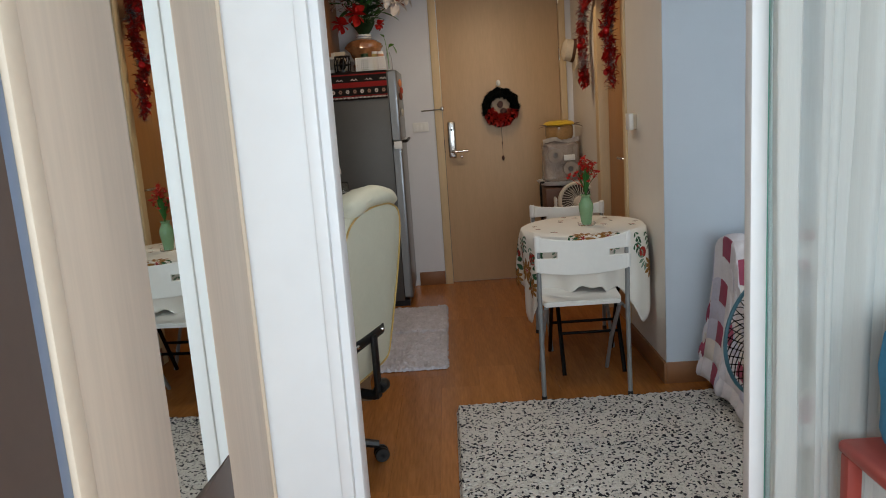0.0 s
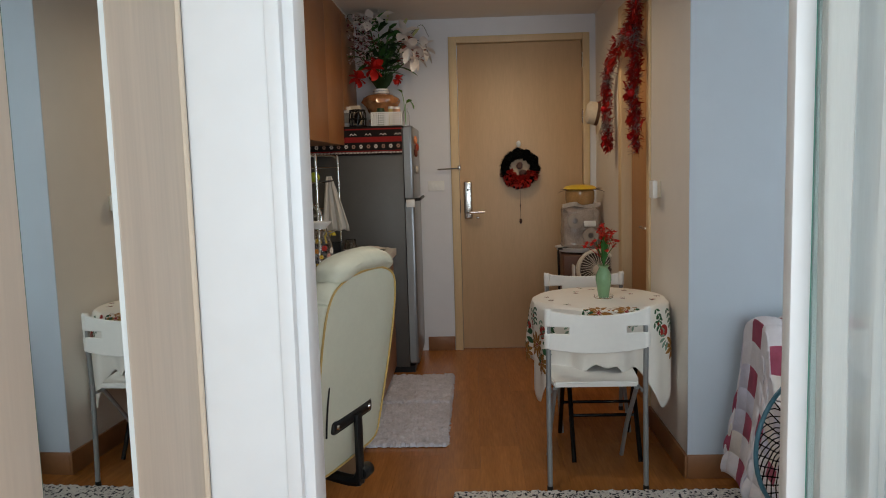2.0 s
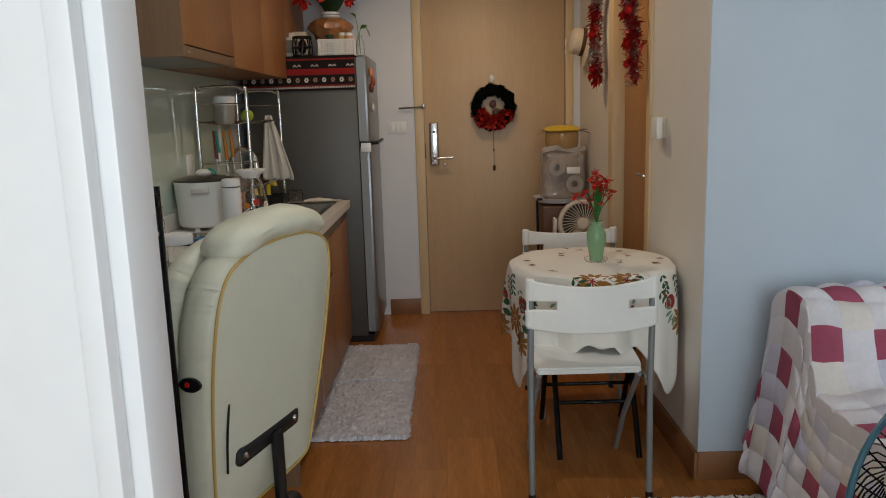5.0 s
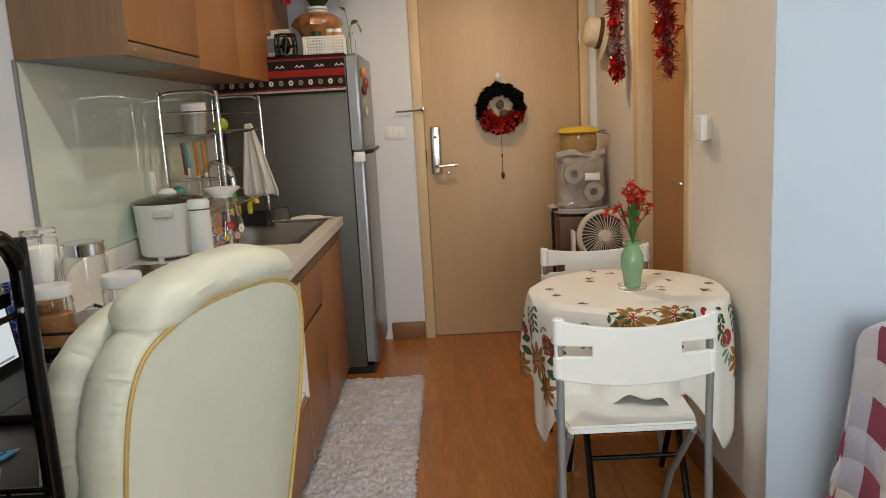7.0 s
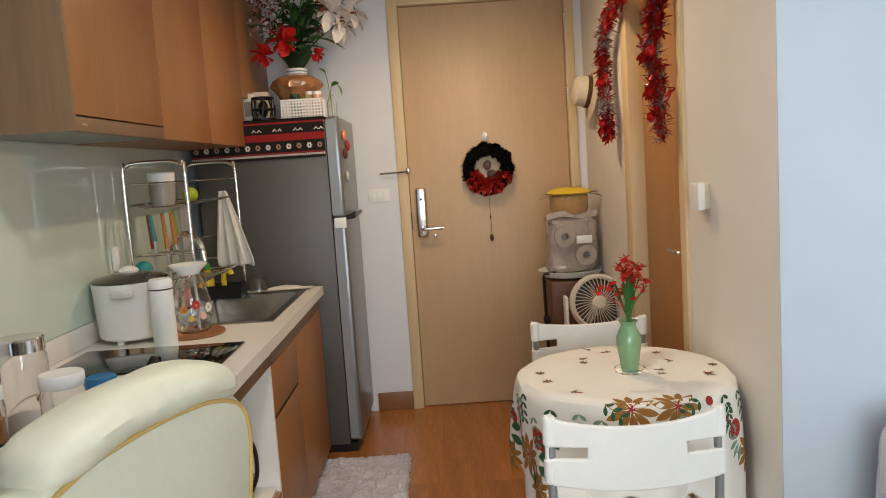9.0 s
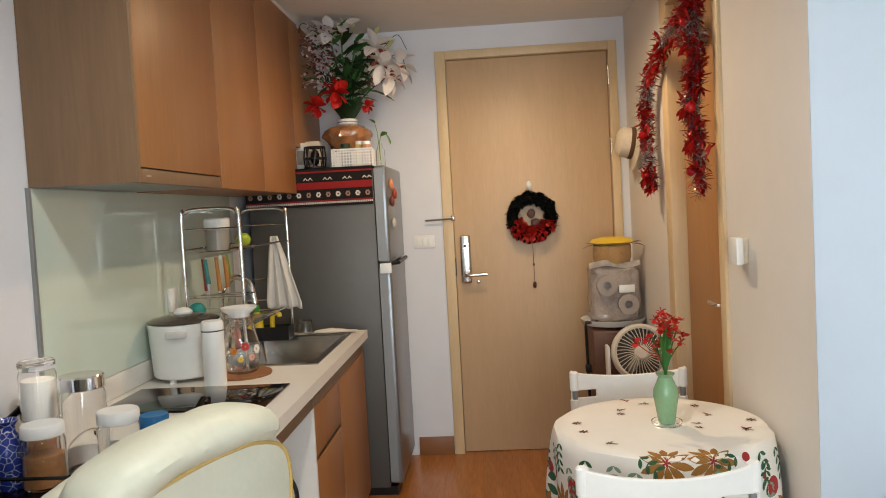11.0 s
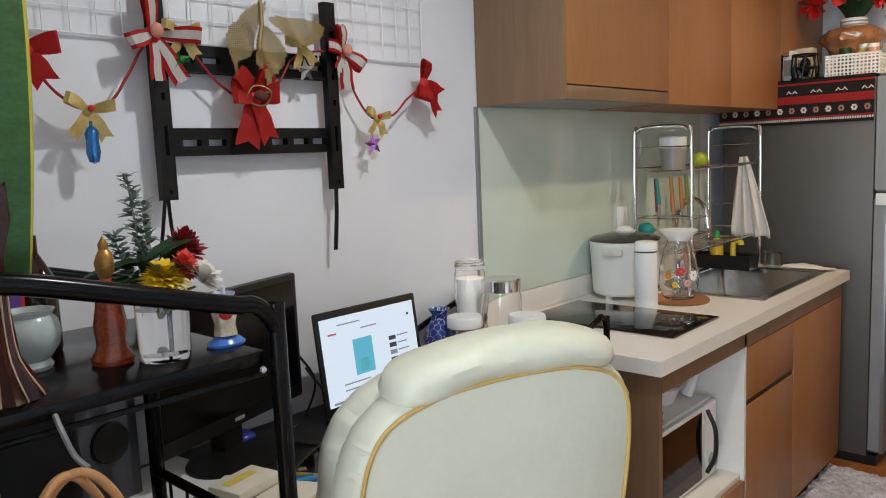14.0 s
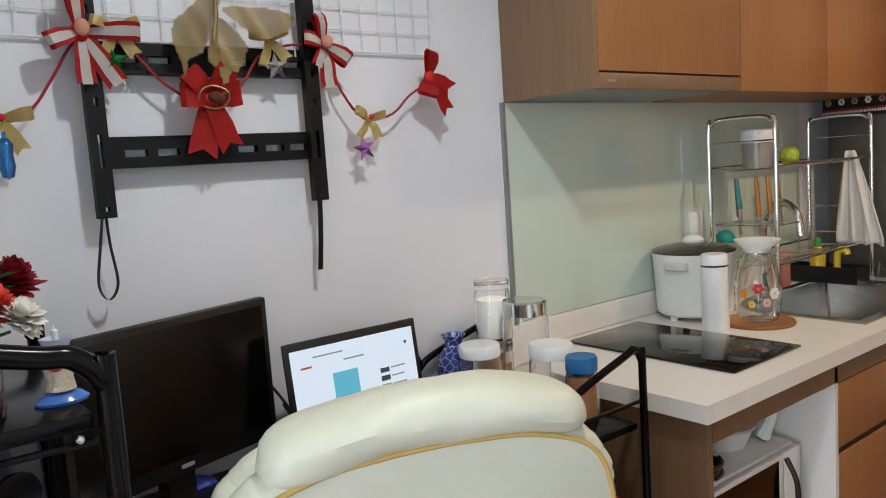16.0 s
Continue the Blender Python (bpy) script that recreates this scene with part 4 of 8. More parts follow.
def wire_grid():
    WIRE = mat("white_coated_wire", "E4E6EA", 0.4, var=0.03)
    g = thing("wire_grid_panel", (-0.99, 0, 0), "white coated wire grid panel on the wall", "wire grid")
    y0, y1, z0, z1 = 2.05, 3.34, 1.643, 2.12
    part("frame", T([(0, y0, z0), (0, y1, z0), (0, y1, z1), (0, y0, z1)], 0.0028, 6, True), WIRE, g)
    n = 26
    for i in range(1, n):
        y = y0 + (y1 - y0) * i / n
        part("wire", T([(0.003, y, z0), (0.003, y, z1)], 0.0015, 5), WIRE, g)
    for i in range(1, 10):
        z = z0 + (z1 - z0) * i / 10
        part("wire", T([(-0.001, y0, z), (-0.001, y1, z)], 0.0015, 5), WIRE, g)
    for y in (2.62, 2.96):
        part("hook", T([(0.004, y, z0 + 0.02), (0.012, y, z0 - 0.02), (0.02, y, z0 - 0.02), (0.02, y, z0)], 0.002, 5), WIRE, g)


wire_grid()


def strip(bm, rows, notch=0.0):
    """A thin ribbon through rows of (centre, half-width vector); notch cuts a V into its end."""
    R = []
    for k, (c, w) in enumerate(rows):
        mid = Vector(c)
        if k == len(rows) - 1 and notch:
            mid = mid + (Vector(rows[-2][0]) - mid).normalized() * notch
        R.append((bm.verts.new(Vector(c) - w), bm.verts.new(mid), bm.verts.new(Vector(c) + w)))
    fs = [bm.faces.new((p[i], p[i + 1], q[i + 1], q[i])) for p, q in zip(R, R[1:]) for i in (0, 1)]
    bmesh.ops.solidify(bm, geom=fs, thickness=0.0009)


def bow(parent, at, loops, tails, w, main, stripe=None, label=""):
    """A folded ribbon bow on the wall plane: the knot, with loops (angle, length) and cut tails under it."""
    y, z = at
    bm = bmesh.new()
    blob(bm, (0.016, y, z), 0.009, w * 0.36, w * 0.4, 2, 0.5)
    knot = part("bow", bm, main, parent, label)
    for k, (ang, ln) in enumerate(loops):
        a = radians(ang)
        d, n = Vector((0, math.cos(a), math.sin(a))), Vector((0.35, -math.sin(a), math.cos(a))).normalized()
        o = Vector((0.012 + 0.002 * k, y, z))
        for nm, m_, q, dx in (("loop", main, 0.5, 0.0),) + ((("stripe", stripe, 0.26, 0.0018),) if stripe is not None else ()):
            bm = bmesh.new()
            out = [(0.0, 0.0, 0.45), (0.3, 0.012, 0.8), (0.6, 0.02, 1.0), (0.88, 0.019, 1.0), (1.0, 0.01, 1.0)]
            back = [(0.9, 0.001, 1.0), (0.5, -0.002, 0.8), (0.05, -0.003, 0.4)]
            strip(bm, [(o + d * ln * f + Vector((x + dx, 0, 0)), n * w * q * g) for f, x, g in out + (back if nm == "loop" else [])])
            part(nm, bm, m_, knot)
    for k, (ang, ln) in enumerate(tails):
        a = radians(ang)
        d, n = Vector((0, math.cos(a), math.sin(a))), Vector((0.25 * (-1) ** k, -math.sin(a), math.cos(a))).normalized()
        o = Vector((0.009 + 0.002 * k, y, z))
        for nm, m_, q, dx in (("tail", main, 0.5, 0.0),) + ((("stripe", stripe, 0.26, 0.0016),) if stripe is not None else ()):
            bm = bmesh.new()
            strip(bm, [(o + d * ln * f + Vector((x + dx, 0, 0)), n * w * q * g) for f, x, g in ((0, 0.0, 0.5), (0.25, 0.008, 0.85), (0.5, 0.011, 1.0), (0.75, 0.006, 1.05), (1.0, 0.008, 1.1))], w * 0.3 * (q > 0.3))
            part(nm, bm, m_, knot)
    return knot


GOLDRIB = mat("gold_gauze_ribbon", "D9C585", 0.35, 0.2, var=0.2, scale=60)
WHITERIB = mat("white_ribbon", "E6E0DA", 0.6, var=0.1, scale=40)


def garland():
    x = -0.955
    g = thing("bow_garland", (x, -0.014, 0), "red cord garland with ribbon bows and baubles", "garland")
    cord = [(0, 2.05, 1.66), (0, 2.2, 1.61), (0, 2.31, 1.585), (0, 2.36, 1.53), (0, 2.41, 1.5), (0, 2.46, 1.515), (0, 2.5, 1.57), (0, 2.547, 1.635), (0, 2.62, 1.63), (0, 2.69, 1.56), (0, 2.768, 1.52), (0, 2.84, 1.56), (0, 2.9, 1.63), (0, 3.025, 1.64), (0, 3.07, 1.55), (0, 3.125, 1.49), (0, 3.2, 1.5), (0, 3.25, 1.54), (0, 3.302, 1.57)]
    part("cord", T(cord, 0.0028, 6, n=4), mat("dark_red_cord", "8E1622", 0.6, var=0.2, scale=80), g)
    bows = ((2.31, 1.6, 0.04, None, ((15, 0.06), (165, 0.065)), ((-60, 0.07), (-110, 0.075))),
            (2.547, 1.645, 0.034, 1, ((96, 0.085), (2, 0.1), (200, 0.06)), ((-58, 0.105), (-88, 0.09))),
            (2.768, 1.53, 0.05, None, ((128, 0.068), (58, 0.075), (172, 0.062), (12, 0.06)), ((-104, 0.112), (-70, 0.104))),
            (3.025, 1.645, 0.034, 1, ((100, 0.065), (165, 0.05), (-32, 0.065)), ((-84, 0.09), (-110, 0.05))),
            (3.302, 1.585, 0.042, None, ((82, 0.06), (252, 0.05)), ((-28, 0.075), (-58, 0.1))))
    for y, z, wd, wh, loops, tails in bows:
        b = bow(g, (y, z), loops, tails, wd, RED, WHITERIB if wh else None, "red and white striped ribbon bow" if wh else "red ribbon bow")
        if y == 2.768:
            bm = bmesh.new()
            blob(bm, (0.034, y + 0.008, z + 0.006), 0.008, 0.018, 0.014, 2, 0.7)
            part("bow_centre", bm, mat("brown_felt", "5A2B22", 0.9), b)
            part("bow_bead", T([(0.035 + 0.004 * math.sin(a * 3), y + 0.03 * math.cos(a), z + 0.002 + 0.022 * math.sin(a)) for a in np.linspace(0, 6, 18)], 0.002, 5, True), GOLD, b)
        elif wh:
            bm = bmesh.new()
            blob(bm, (0.034, y, z + 0.004), 0.008, 0.012, 0.014, 2, 0.3)
            part("bow_centre", bm, mat("peach_felt", "C98C78", 0.9), b)
    for y, z, s in ((2.41, 1.497, 0.066), (2.605, 1.652, 0.06), (2.9, 1.65, 0.062), (3.125, 1.49, 0.056)):
        j = random.uniform(-14, 14)
        b = bow(g, (y, z), ((18 + j, s * 0.75), (158 + j, s * 0.75)), ((-55 + j, s * 0.95), (-118 + j, s * 0.95)), s * 0.36, GOLDRIB, None, "small gold gauze bow")
        bm = bmesh.new()
        blob(bm, (0.028, y, z + 0.002), 0.007, 0.007, 0.007, 1)
        part("berry", bm, RED, b)
    for y, z, col, nm in ((2.597, 1.598, (0.02, 0.3, 0.05), "green"), (2.914, 1.596, (0.6, 0.6, 0.62), "silver"), (3.112, 1.424, (0.5, 0.2, 0.6), "purple")):
        bm = star_mesh(0.031, 0.014)
        bmesh.ops.transform(bm, matrix=pose(0.012, y, z, random.uniform(-15, 15)), verts=bm.verts)
        part("star", bm, mat(nm + "_star_foil", col, 0.25, 0.7, var=0.25, scale=80), g, nm + " glittering star bauble", smooth=False)
    bm = L([(0, -0.034), (0.009, -0.03), (0.013, -0.013), (0.011, 0.008), (0.013, 0.023), (0.008, 0.032), (0.003, 0.036), (0.003, 0.045), (0, 0.045)], 16, pose(0.015, 2.412, 1.432))
    part("bauble", bm, mat("blue_foil", (0.05, 0.2, 0.5), 0.2, 0.7, var=0.3, scale=60), g, "blue glass bauble")


garland()


def butterfly():
    b = thing("butterfly_ornament", (-0.938, 2.776, 1.69), "gold mesh butterfly ornament clipped to the bracket", "ornament")
    shapes = ([(0, 0), (0.018, 0.045), (-0.01, 0.04), (-0.05, 0.01), (-0.085, -0.02), (-0.09, -0.055), (-0.078, -0.085), (-0.074, -0.12), (-0.066, -0.12), (-0.064, -0.088), (-0.035, -0.075), (-0.01, -0.03)],
              [(0, -0.005), (-0.025, -0.05), (-0.03, -0.09), (-0.008, -0.108), (-0.003, -0.15), (0.006, -0.15), (0.011, -0.112), (0.03, -0.11), (0.045, -0.09), (0.05, -0.06), (0.03, -0.03)],
              [(0, 0.005), (0.03, 0.014), (0.08, 0.013), (0.12, 0.006), (0.15, 0.0), (0.13, -0.03), (0.1, -0.045), (0.075, -0.048), (0.04, -0.028)])
    st_ = 0.0042
    for k, pts in enumerate(shapes):
        def inside(p, q):
            c_ = False
            for (ax, az), (bx, bz) in zip(pts, pts[1:] + pts[:1]):
                if (az > q) != (bz > q) and p < (bx - ax) * (q - az) / (bz - az) + ax:
                    c_ = not c_
            return c_
        bm, grid = bmesh.new(), {}
        def at(i, j):
            if (i, j) not in grid:
                p, q = (i + 0.5 * (j % 2)) * st_, j * st_
                grid[i, j] = bm.verts.new((0.004 + 0.012 * k + 0.12 * abs(p) + 0.006 * math.sin(p * 70 + q * 40), p, q))
            return grid[i, j]
        for i in range(-30, 44):
            for j in range(-40, 16):
                if inside((i + 0.5) * st_, (j + 0.5) * st_):
                    bm.faces.new((at(i, j), at(i + 1, j), at(i + 1, j + 1), at(i, j + 1)))
        bmesh.ops.wireframe(bm, faces=bm.faces[:], thickness=0.0026, use_boundary=True, use_even_offset=True, use_replace=True)
        part("wing", bm, GOLD, b, smooth=False)
    part("body", T([(0.012, 0, 0.05), (0.014, 0, 0.0), (0.01, -0.01, -0.06)], 0.006, 8, taper=(0.6, 1)), GOLD, b)


butterfly()

# ---- desk, monitor, laptop and small things on it ----
DZ = 0.78


def desk():
    d = thing("desk", (0, 0, 0), "dark desk against the white wall", "desk")
    part("top", B(X0 + 0.005, -0.5, 2.06, 3.2, DZ - 0.025, DZ, 0.003), BLACK, d)
    for y in (2.1, 3.16):
        for x in (-0.96, -0.54):
            part("leg", B(x - 0.02, x + 0.02, y - 0.02, y + 0.02, 0, DZ - 0.025, 0.003), BLACKMETAL, d)
    part("back_rail", B(X0 + 0.02, X0 + 0.04, 2.12, 3.14, 0.4, 0.6), BLACK, d)


desk()
SCREENOFF = mat("dark_screen", "070606", 0.16, var=0.0)


def monitor():
    m = thing("monitor", (-0.868, 2.615, DZ), "black desktop monitor switched off, on the desk", "monitor", 16.5)
    part("bezel", B(-0.022, 0.0, -0.218, 0.218, 0.065, 0.355, 0.005), BLACK, m)
    part("screen", B(0.0003, 0.0018, -0.203, 0.203, 0.098, 0.34), SCREENOFF, m, "dark glossy screen")
    part("badge", B(0.0003, 0.0015, -0.014, 0.014, 0.078, 0.085), mat("grey_badge", "9A9A9A", 0.4), m)
    part("neck", B(-0.06, -0.02, -0.03, 0.03, 0.012, 0.2, 0.006), BLACK, m)
    part("foot", L([(0, 0), (0.11, 0), (0.11, 0.006), (0.05, 0.014), (0, 0.014)], 32, Matrix.Diagonal((0.85, 1.2, 1, 1))), BLACK, m)


monitor()


def laptop():
    l = thing("laptop", (-0.83, 2.985, DZ), "open black laptop with a lit white screen", "laptop")
    part("base", B(-0.02, 0.21, -0.163, 0.163, 0.002, 0.02, 0.004), BLACK, l)
    part("keyboard", B(0.01, 0.12, -0.15, 0.15, 0.0203, 0.0215), mat("key_black", "1D1D1F", 0.6), l)
    m = pose(-0.012, 0, 0.02, 0, -7.5)
    lid = part("lid", B(-0.008, 0, -0.163, 0.163, 0, 0.243, 0.004, m=m), BLACK, l)
    part("display", B(0.0004, 0.0012, -0.15, 0.15, 0.022, 0.226, m=m), glow("lit_screen", (0.82, 0.91, 1.0), 0.98), lid, "lit white display")
    cols = {"cyan": glow("screen_cyan", (0.15, 0.62, 0.8), 0.8), "grey": glow("screen_grey", (0.35, 0.38, 0.42), 0.7), "green": glow("screen_green", (0.1, 0.45, 0.3), 0.7), "red": glow("screen_red", (0.7, 0.12, 0.1), 0.7), "dark": glow("screen_dark", (0.06, 0.08, 0.1), 0.6)}
    for y0, y1, z0, z1, c in ((-0.06, 0.0, 0.08, 0.165, "cyan"), (-0.045, -0.015, 0.085, 0.115, "green"), (0.055, 0.078, 0.14, 0.15, "dark"), (0.055, 0.078, 0.122, 0.133, "dark"), (0.055, 0.078, 0.104, 0.115, "grey"), (0.055, 0.078, 0.086, 0.097, "dark"), (0.083, 0.12, 0.146, 0.149, "grey"), (0.083, 0.115, 0.128, 0.131, "grey"), (0.083, 0.12, 0.11, 0.113, "grey"), (-0.13, -0.105, 0.186, 0.19, "red"), (-0.1, -0.03, 0.205, 0.208, "grey"), (-0.03, 0.02, 0.187, 0.19, "grey"), (-0.1, -0.02, 0.064, 0.067, "grey"), (-0.1, 0.03, 0.05, 0.053, "grey"), (0.125, 0.131, 0.192, 0.198, "dark"), (-0.138, 0.135, 0.026, 0.031, "grey")):
        part("screen_block", B(0.0013, 0.0018, y0, y1, z0, z1, m=m), cols[c], lid)


laptop()


def desk_clutter():
    nb = thing("notebook", (-0.65, 2.5, DZ), "open cream notebook lying on the desk", "notebook", 28)
    PAPER = mat("cream_paper", "D9D3C2", 0.8, var=0.06, scale=30)
    part("cover", B(-0.11, 0.11, -0.085, 0.085, 0.0, 0.004, 0.001), mat("yellow_cover", "B8963C", 0.6), nb)
    for s in (-1, 1):
        part("page_block", B(0.003 * s if s > 0 else -0.105, 0.105 if s > 0 else -0.003, -0.08, 0.08, 0.0042, 0.014, 0.003), PAPER, nb)
    n2 = thing("notepad", (-0.69, 2.51, DZ + 0.0142), "small cream notepad lying on the notebook", "notepad", 12)
    part("page_block", B(-0.04, 0.04, -0.055, 0.055, 0.0, 0.02, 0.004), PAPER, n2)
    part("page_marker", B(-0.02, 0.0, -0.04, 0.03, 0.0202, 0.0212), mat("yellow_marker", "D9C45A", 0.7), n2)
    for i, (c, nm) in enumerate((("2A5B9A", "blue"), ("3F8FB0", "teal"), ("1E3F77", "blue"), ("6BA7C4", "teal"))):
        p = thing("pen", (-0.665 + 0.016 * i, 2.622 + 0.004 * i, DZ + 0.0045), nm + " plastic pen lying on the desk", "pen", 60 + 6 * i, group="pens")
        part("barrel", T([(-0.065, 0, 0), (0.055, 0, 0)], 0.0045, 8), mat("pen_" + nm, c, 0.3), p)
        part("tip", T([(0.055, 0, 0), (0.07, 0, 0)], 0.0043, 8, taper=(1, 0.2)), STEEL, p)
    ph = thing("phone", (-0.7, 2.7, DZ), "black phone in a yellow edged case on the desk", "phone", 30)
    part("case", B(-0.04, 0.04, -0.08, 0.08, 0, 0.009, 0.004), mat("yellow_case", "C9A227", 0.5), ph)
    part("glass_front", B(-0.036, 0.036, -0.076, 0.076, 0.0092, 0.0102, 0.0003), HOB, ph)
    bl = thing("mouse", (-0.93, 2.64, DZ), "small blue computer mouse on the desk", "mouse")
    bm = bmesh.new()
    blob(bm, (0, 0, 0.002), 0.03, 0.05, 0.032, 2)
    bmesh.ops.bisect_plane(bm, geom=bm.verts[:] + bm.edges[:] + bm.faces[:], plane_co=(0, 0, 0.001), plane_no=(0, 0, 1), clear_inner=True)
    part("shell", bm, mat("mouse_blue", "1E39A8", 0.3), bl)
    pa = thing("paper_sheet", (-0.86, 2.4, DZ), "white paper sheets on the desk", "paper", 10)
    part("sheet", B(-0.1, 0.1, -0.14, 0.14, 0, 0.003), mat("white_paper", "CFCFD0", 0.8, var=0.05), pa)
    sp_ = thing("speaker", (-0.9, 2.33, DZ), "small grey desktop speaker beside the monitor", "speaker", 10)
    part("case", B(-0.05, 0.05, -0.06, 0.06, 0, 0.22, 0.006), mat("grey_case", "4A4A50", 0.6), sp_)
    part("cone", L([(0, 0), (0.03, 0.003), (0.036, 0.006), (0.038, 0)], 18, pose(0.051, 0, 0.12, 0, 90)), BLACK, sp_)
    # rounded black bulk added to keep this end of the desk dark
    kb = thing("black_bulk", (-0.86, 2.18, DZ), "soft black bulk added to fill the dark end of the desk", "bag", 5)
    bm = B(-0.11, 0.12, -0.085, 0.07, 0, 0.33, 0.04, 4)
    bmesh.ops.subdivide_edges(bm, edges=bm.edges[:], cuts=2, use_grid_fill=True)
    for v_ in bm.verts:
        v_.co += Vector((v_.co.x, v_.co.y, 0)) * 0.25 * noise.noise(v_.co * 12) * min(1, v_.co.z * 8)
    part("bag_body", bm, mat("black_bulk_fill", "0B0B0D", 0.7, var=0.3, scale=30, bump=0.1, bscale=200), kb)
    part("strap", T([(-0.06, 0.0, 0.32), (-0.05, 0.0, 0.38), (0.04, 0.0, 0.38), (0.06, 0.0, 0.32)], 0.008, 6, n=5), BLACK, kb)
    for pts in ([(-0.95, 2.85, 0.9), (-0.9, 2.87, 0.83), (-0.86, 2.84, 0.784), (-0.75, 2.8, 0.784)], [(-0.97, 2.83, 0.95), (-0.93, 2.86, 0.87), (-0.95, 2.84, 0.784), (-0.85, 2.72, 0.784), (-0.7, 2.78, 0.784)], [(-0.94, 2.4, 0.784), (-0.8, 2.34, 0.784), (-0.68, 2.4, 0.784), (-0.6, 2.36, 0.784)]):
        tagged(part("cable", T(pts, 0.003, 6, n=6), BLACK), "thin black cable lying on the desk", "cable", "desk cables")


desk_clutter()

# ---- black trolley with ornaments ----
SH = 1.135


def trolley():
    t = thing("black_trolley", (0, 0, 0), "black metal shelf trolley beside the desk", "trolley")
    xa, xb, y0, y1 = -0.365, -0.76, 1.985, 2.38
    for x in (xa, xb):
        part("hoop", T([(x, y1, 0.06), (x, y1, 1.1), (x, y1 - 0.003, 1.165), (x, y1 - 0.03, 1.198), (x, y1 - 0.07, 1.207), (x, y1 - 0.2, 1.242), (x, y0 + 0.06, 1.275), (x, y0 + 0.02, 1.262), (x, y0, 1.21), (x, y0, 1.1), (x, y0, 0.06)], 0.0125, 12, n=5), BLACKMETAL, t)
        for y in (y0, y1):
            part("castor", L([(0, -0.012), (0.024, -0.012), (0.03, 0), (0.024, 0.012), (0, 0.012)], 14, pose(x, y, 0.03, 90)), BLACK, t)
    for z in (SH, 0.7, 0.3):
        part("shelf", B(xb + 0.004, xa - 0.006, y0 + 0.016, y1 - 0.016, z - 0.018, z, 0.003), BLACKMETAL, t)
        if z < 1:
            for y in (y0 + 0.01, y1 - 0.01):
                part("rail", T([(xb, y, z + 0.16), (xa, y, z + 0.16)], 0.005, 6), BLACKMETAL, t)
            part("rail", T([(xa, y0, z + 0.16), (xa, y1, z + 0.16)], 0.005, 6), BLACKMETAL, t)
            for i in range(1, 9):
                y = y0 + (y1 - y0) * i / 9
                part("wire", T([(xa, y, z - 0.01), (xa, y, z + 0.16)], 0.0025, 5), BLACKMETAL, t)
    for i in range(1, 7):
        x = xb + (xa - xb) * i / 7
        part("wire", T([(x, y1 - 0.006, 0.28), (x, y1 - 0.006, 0.87)], 0.0028, 6), BLACKMETAL, t)
    for z in (0.5, 0.62, 0.87):
        part("rail", T([(xb, y1 - 0.01, z), (xa, y1 - 0.01, z)], 0.004, 6), BLACKMETAL, t)
    part("shelf_lip", T([(xa - 0.004, y0 + 0.012, SH - 0.03), (xa - 0.004, y1 - 0.012, SH - 0.03)], 0.0042, 8), BLACKMETAL, t)
    part("hook", T([(xa + 0.004, 2.088, SH - 0.01), (xa + 0.02, 2.088, SH - 0.025), (xa + 0.02, 2.098, SH - 0.055), (xa + 0.034, 2.106, SH - 0.068)], 0.0032, 6, n=4), GREYMETAL, t)
    part("bolt", L([(0, 0), (0.005, 0), (0.004, 0.004), (0, 0.005)], 10, pose(xa + 0.0125, y1 - 0.035, SH - 0.02, 0, 90)), CHROME, t)


trolley()


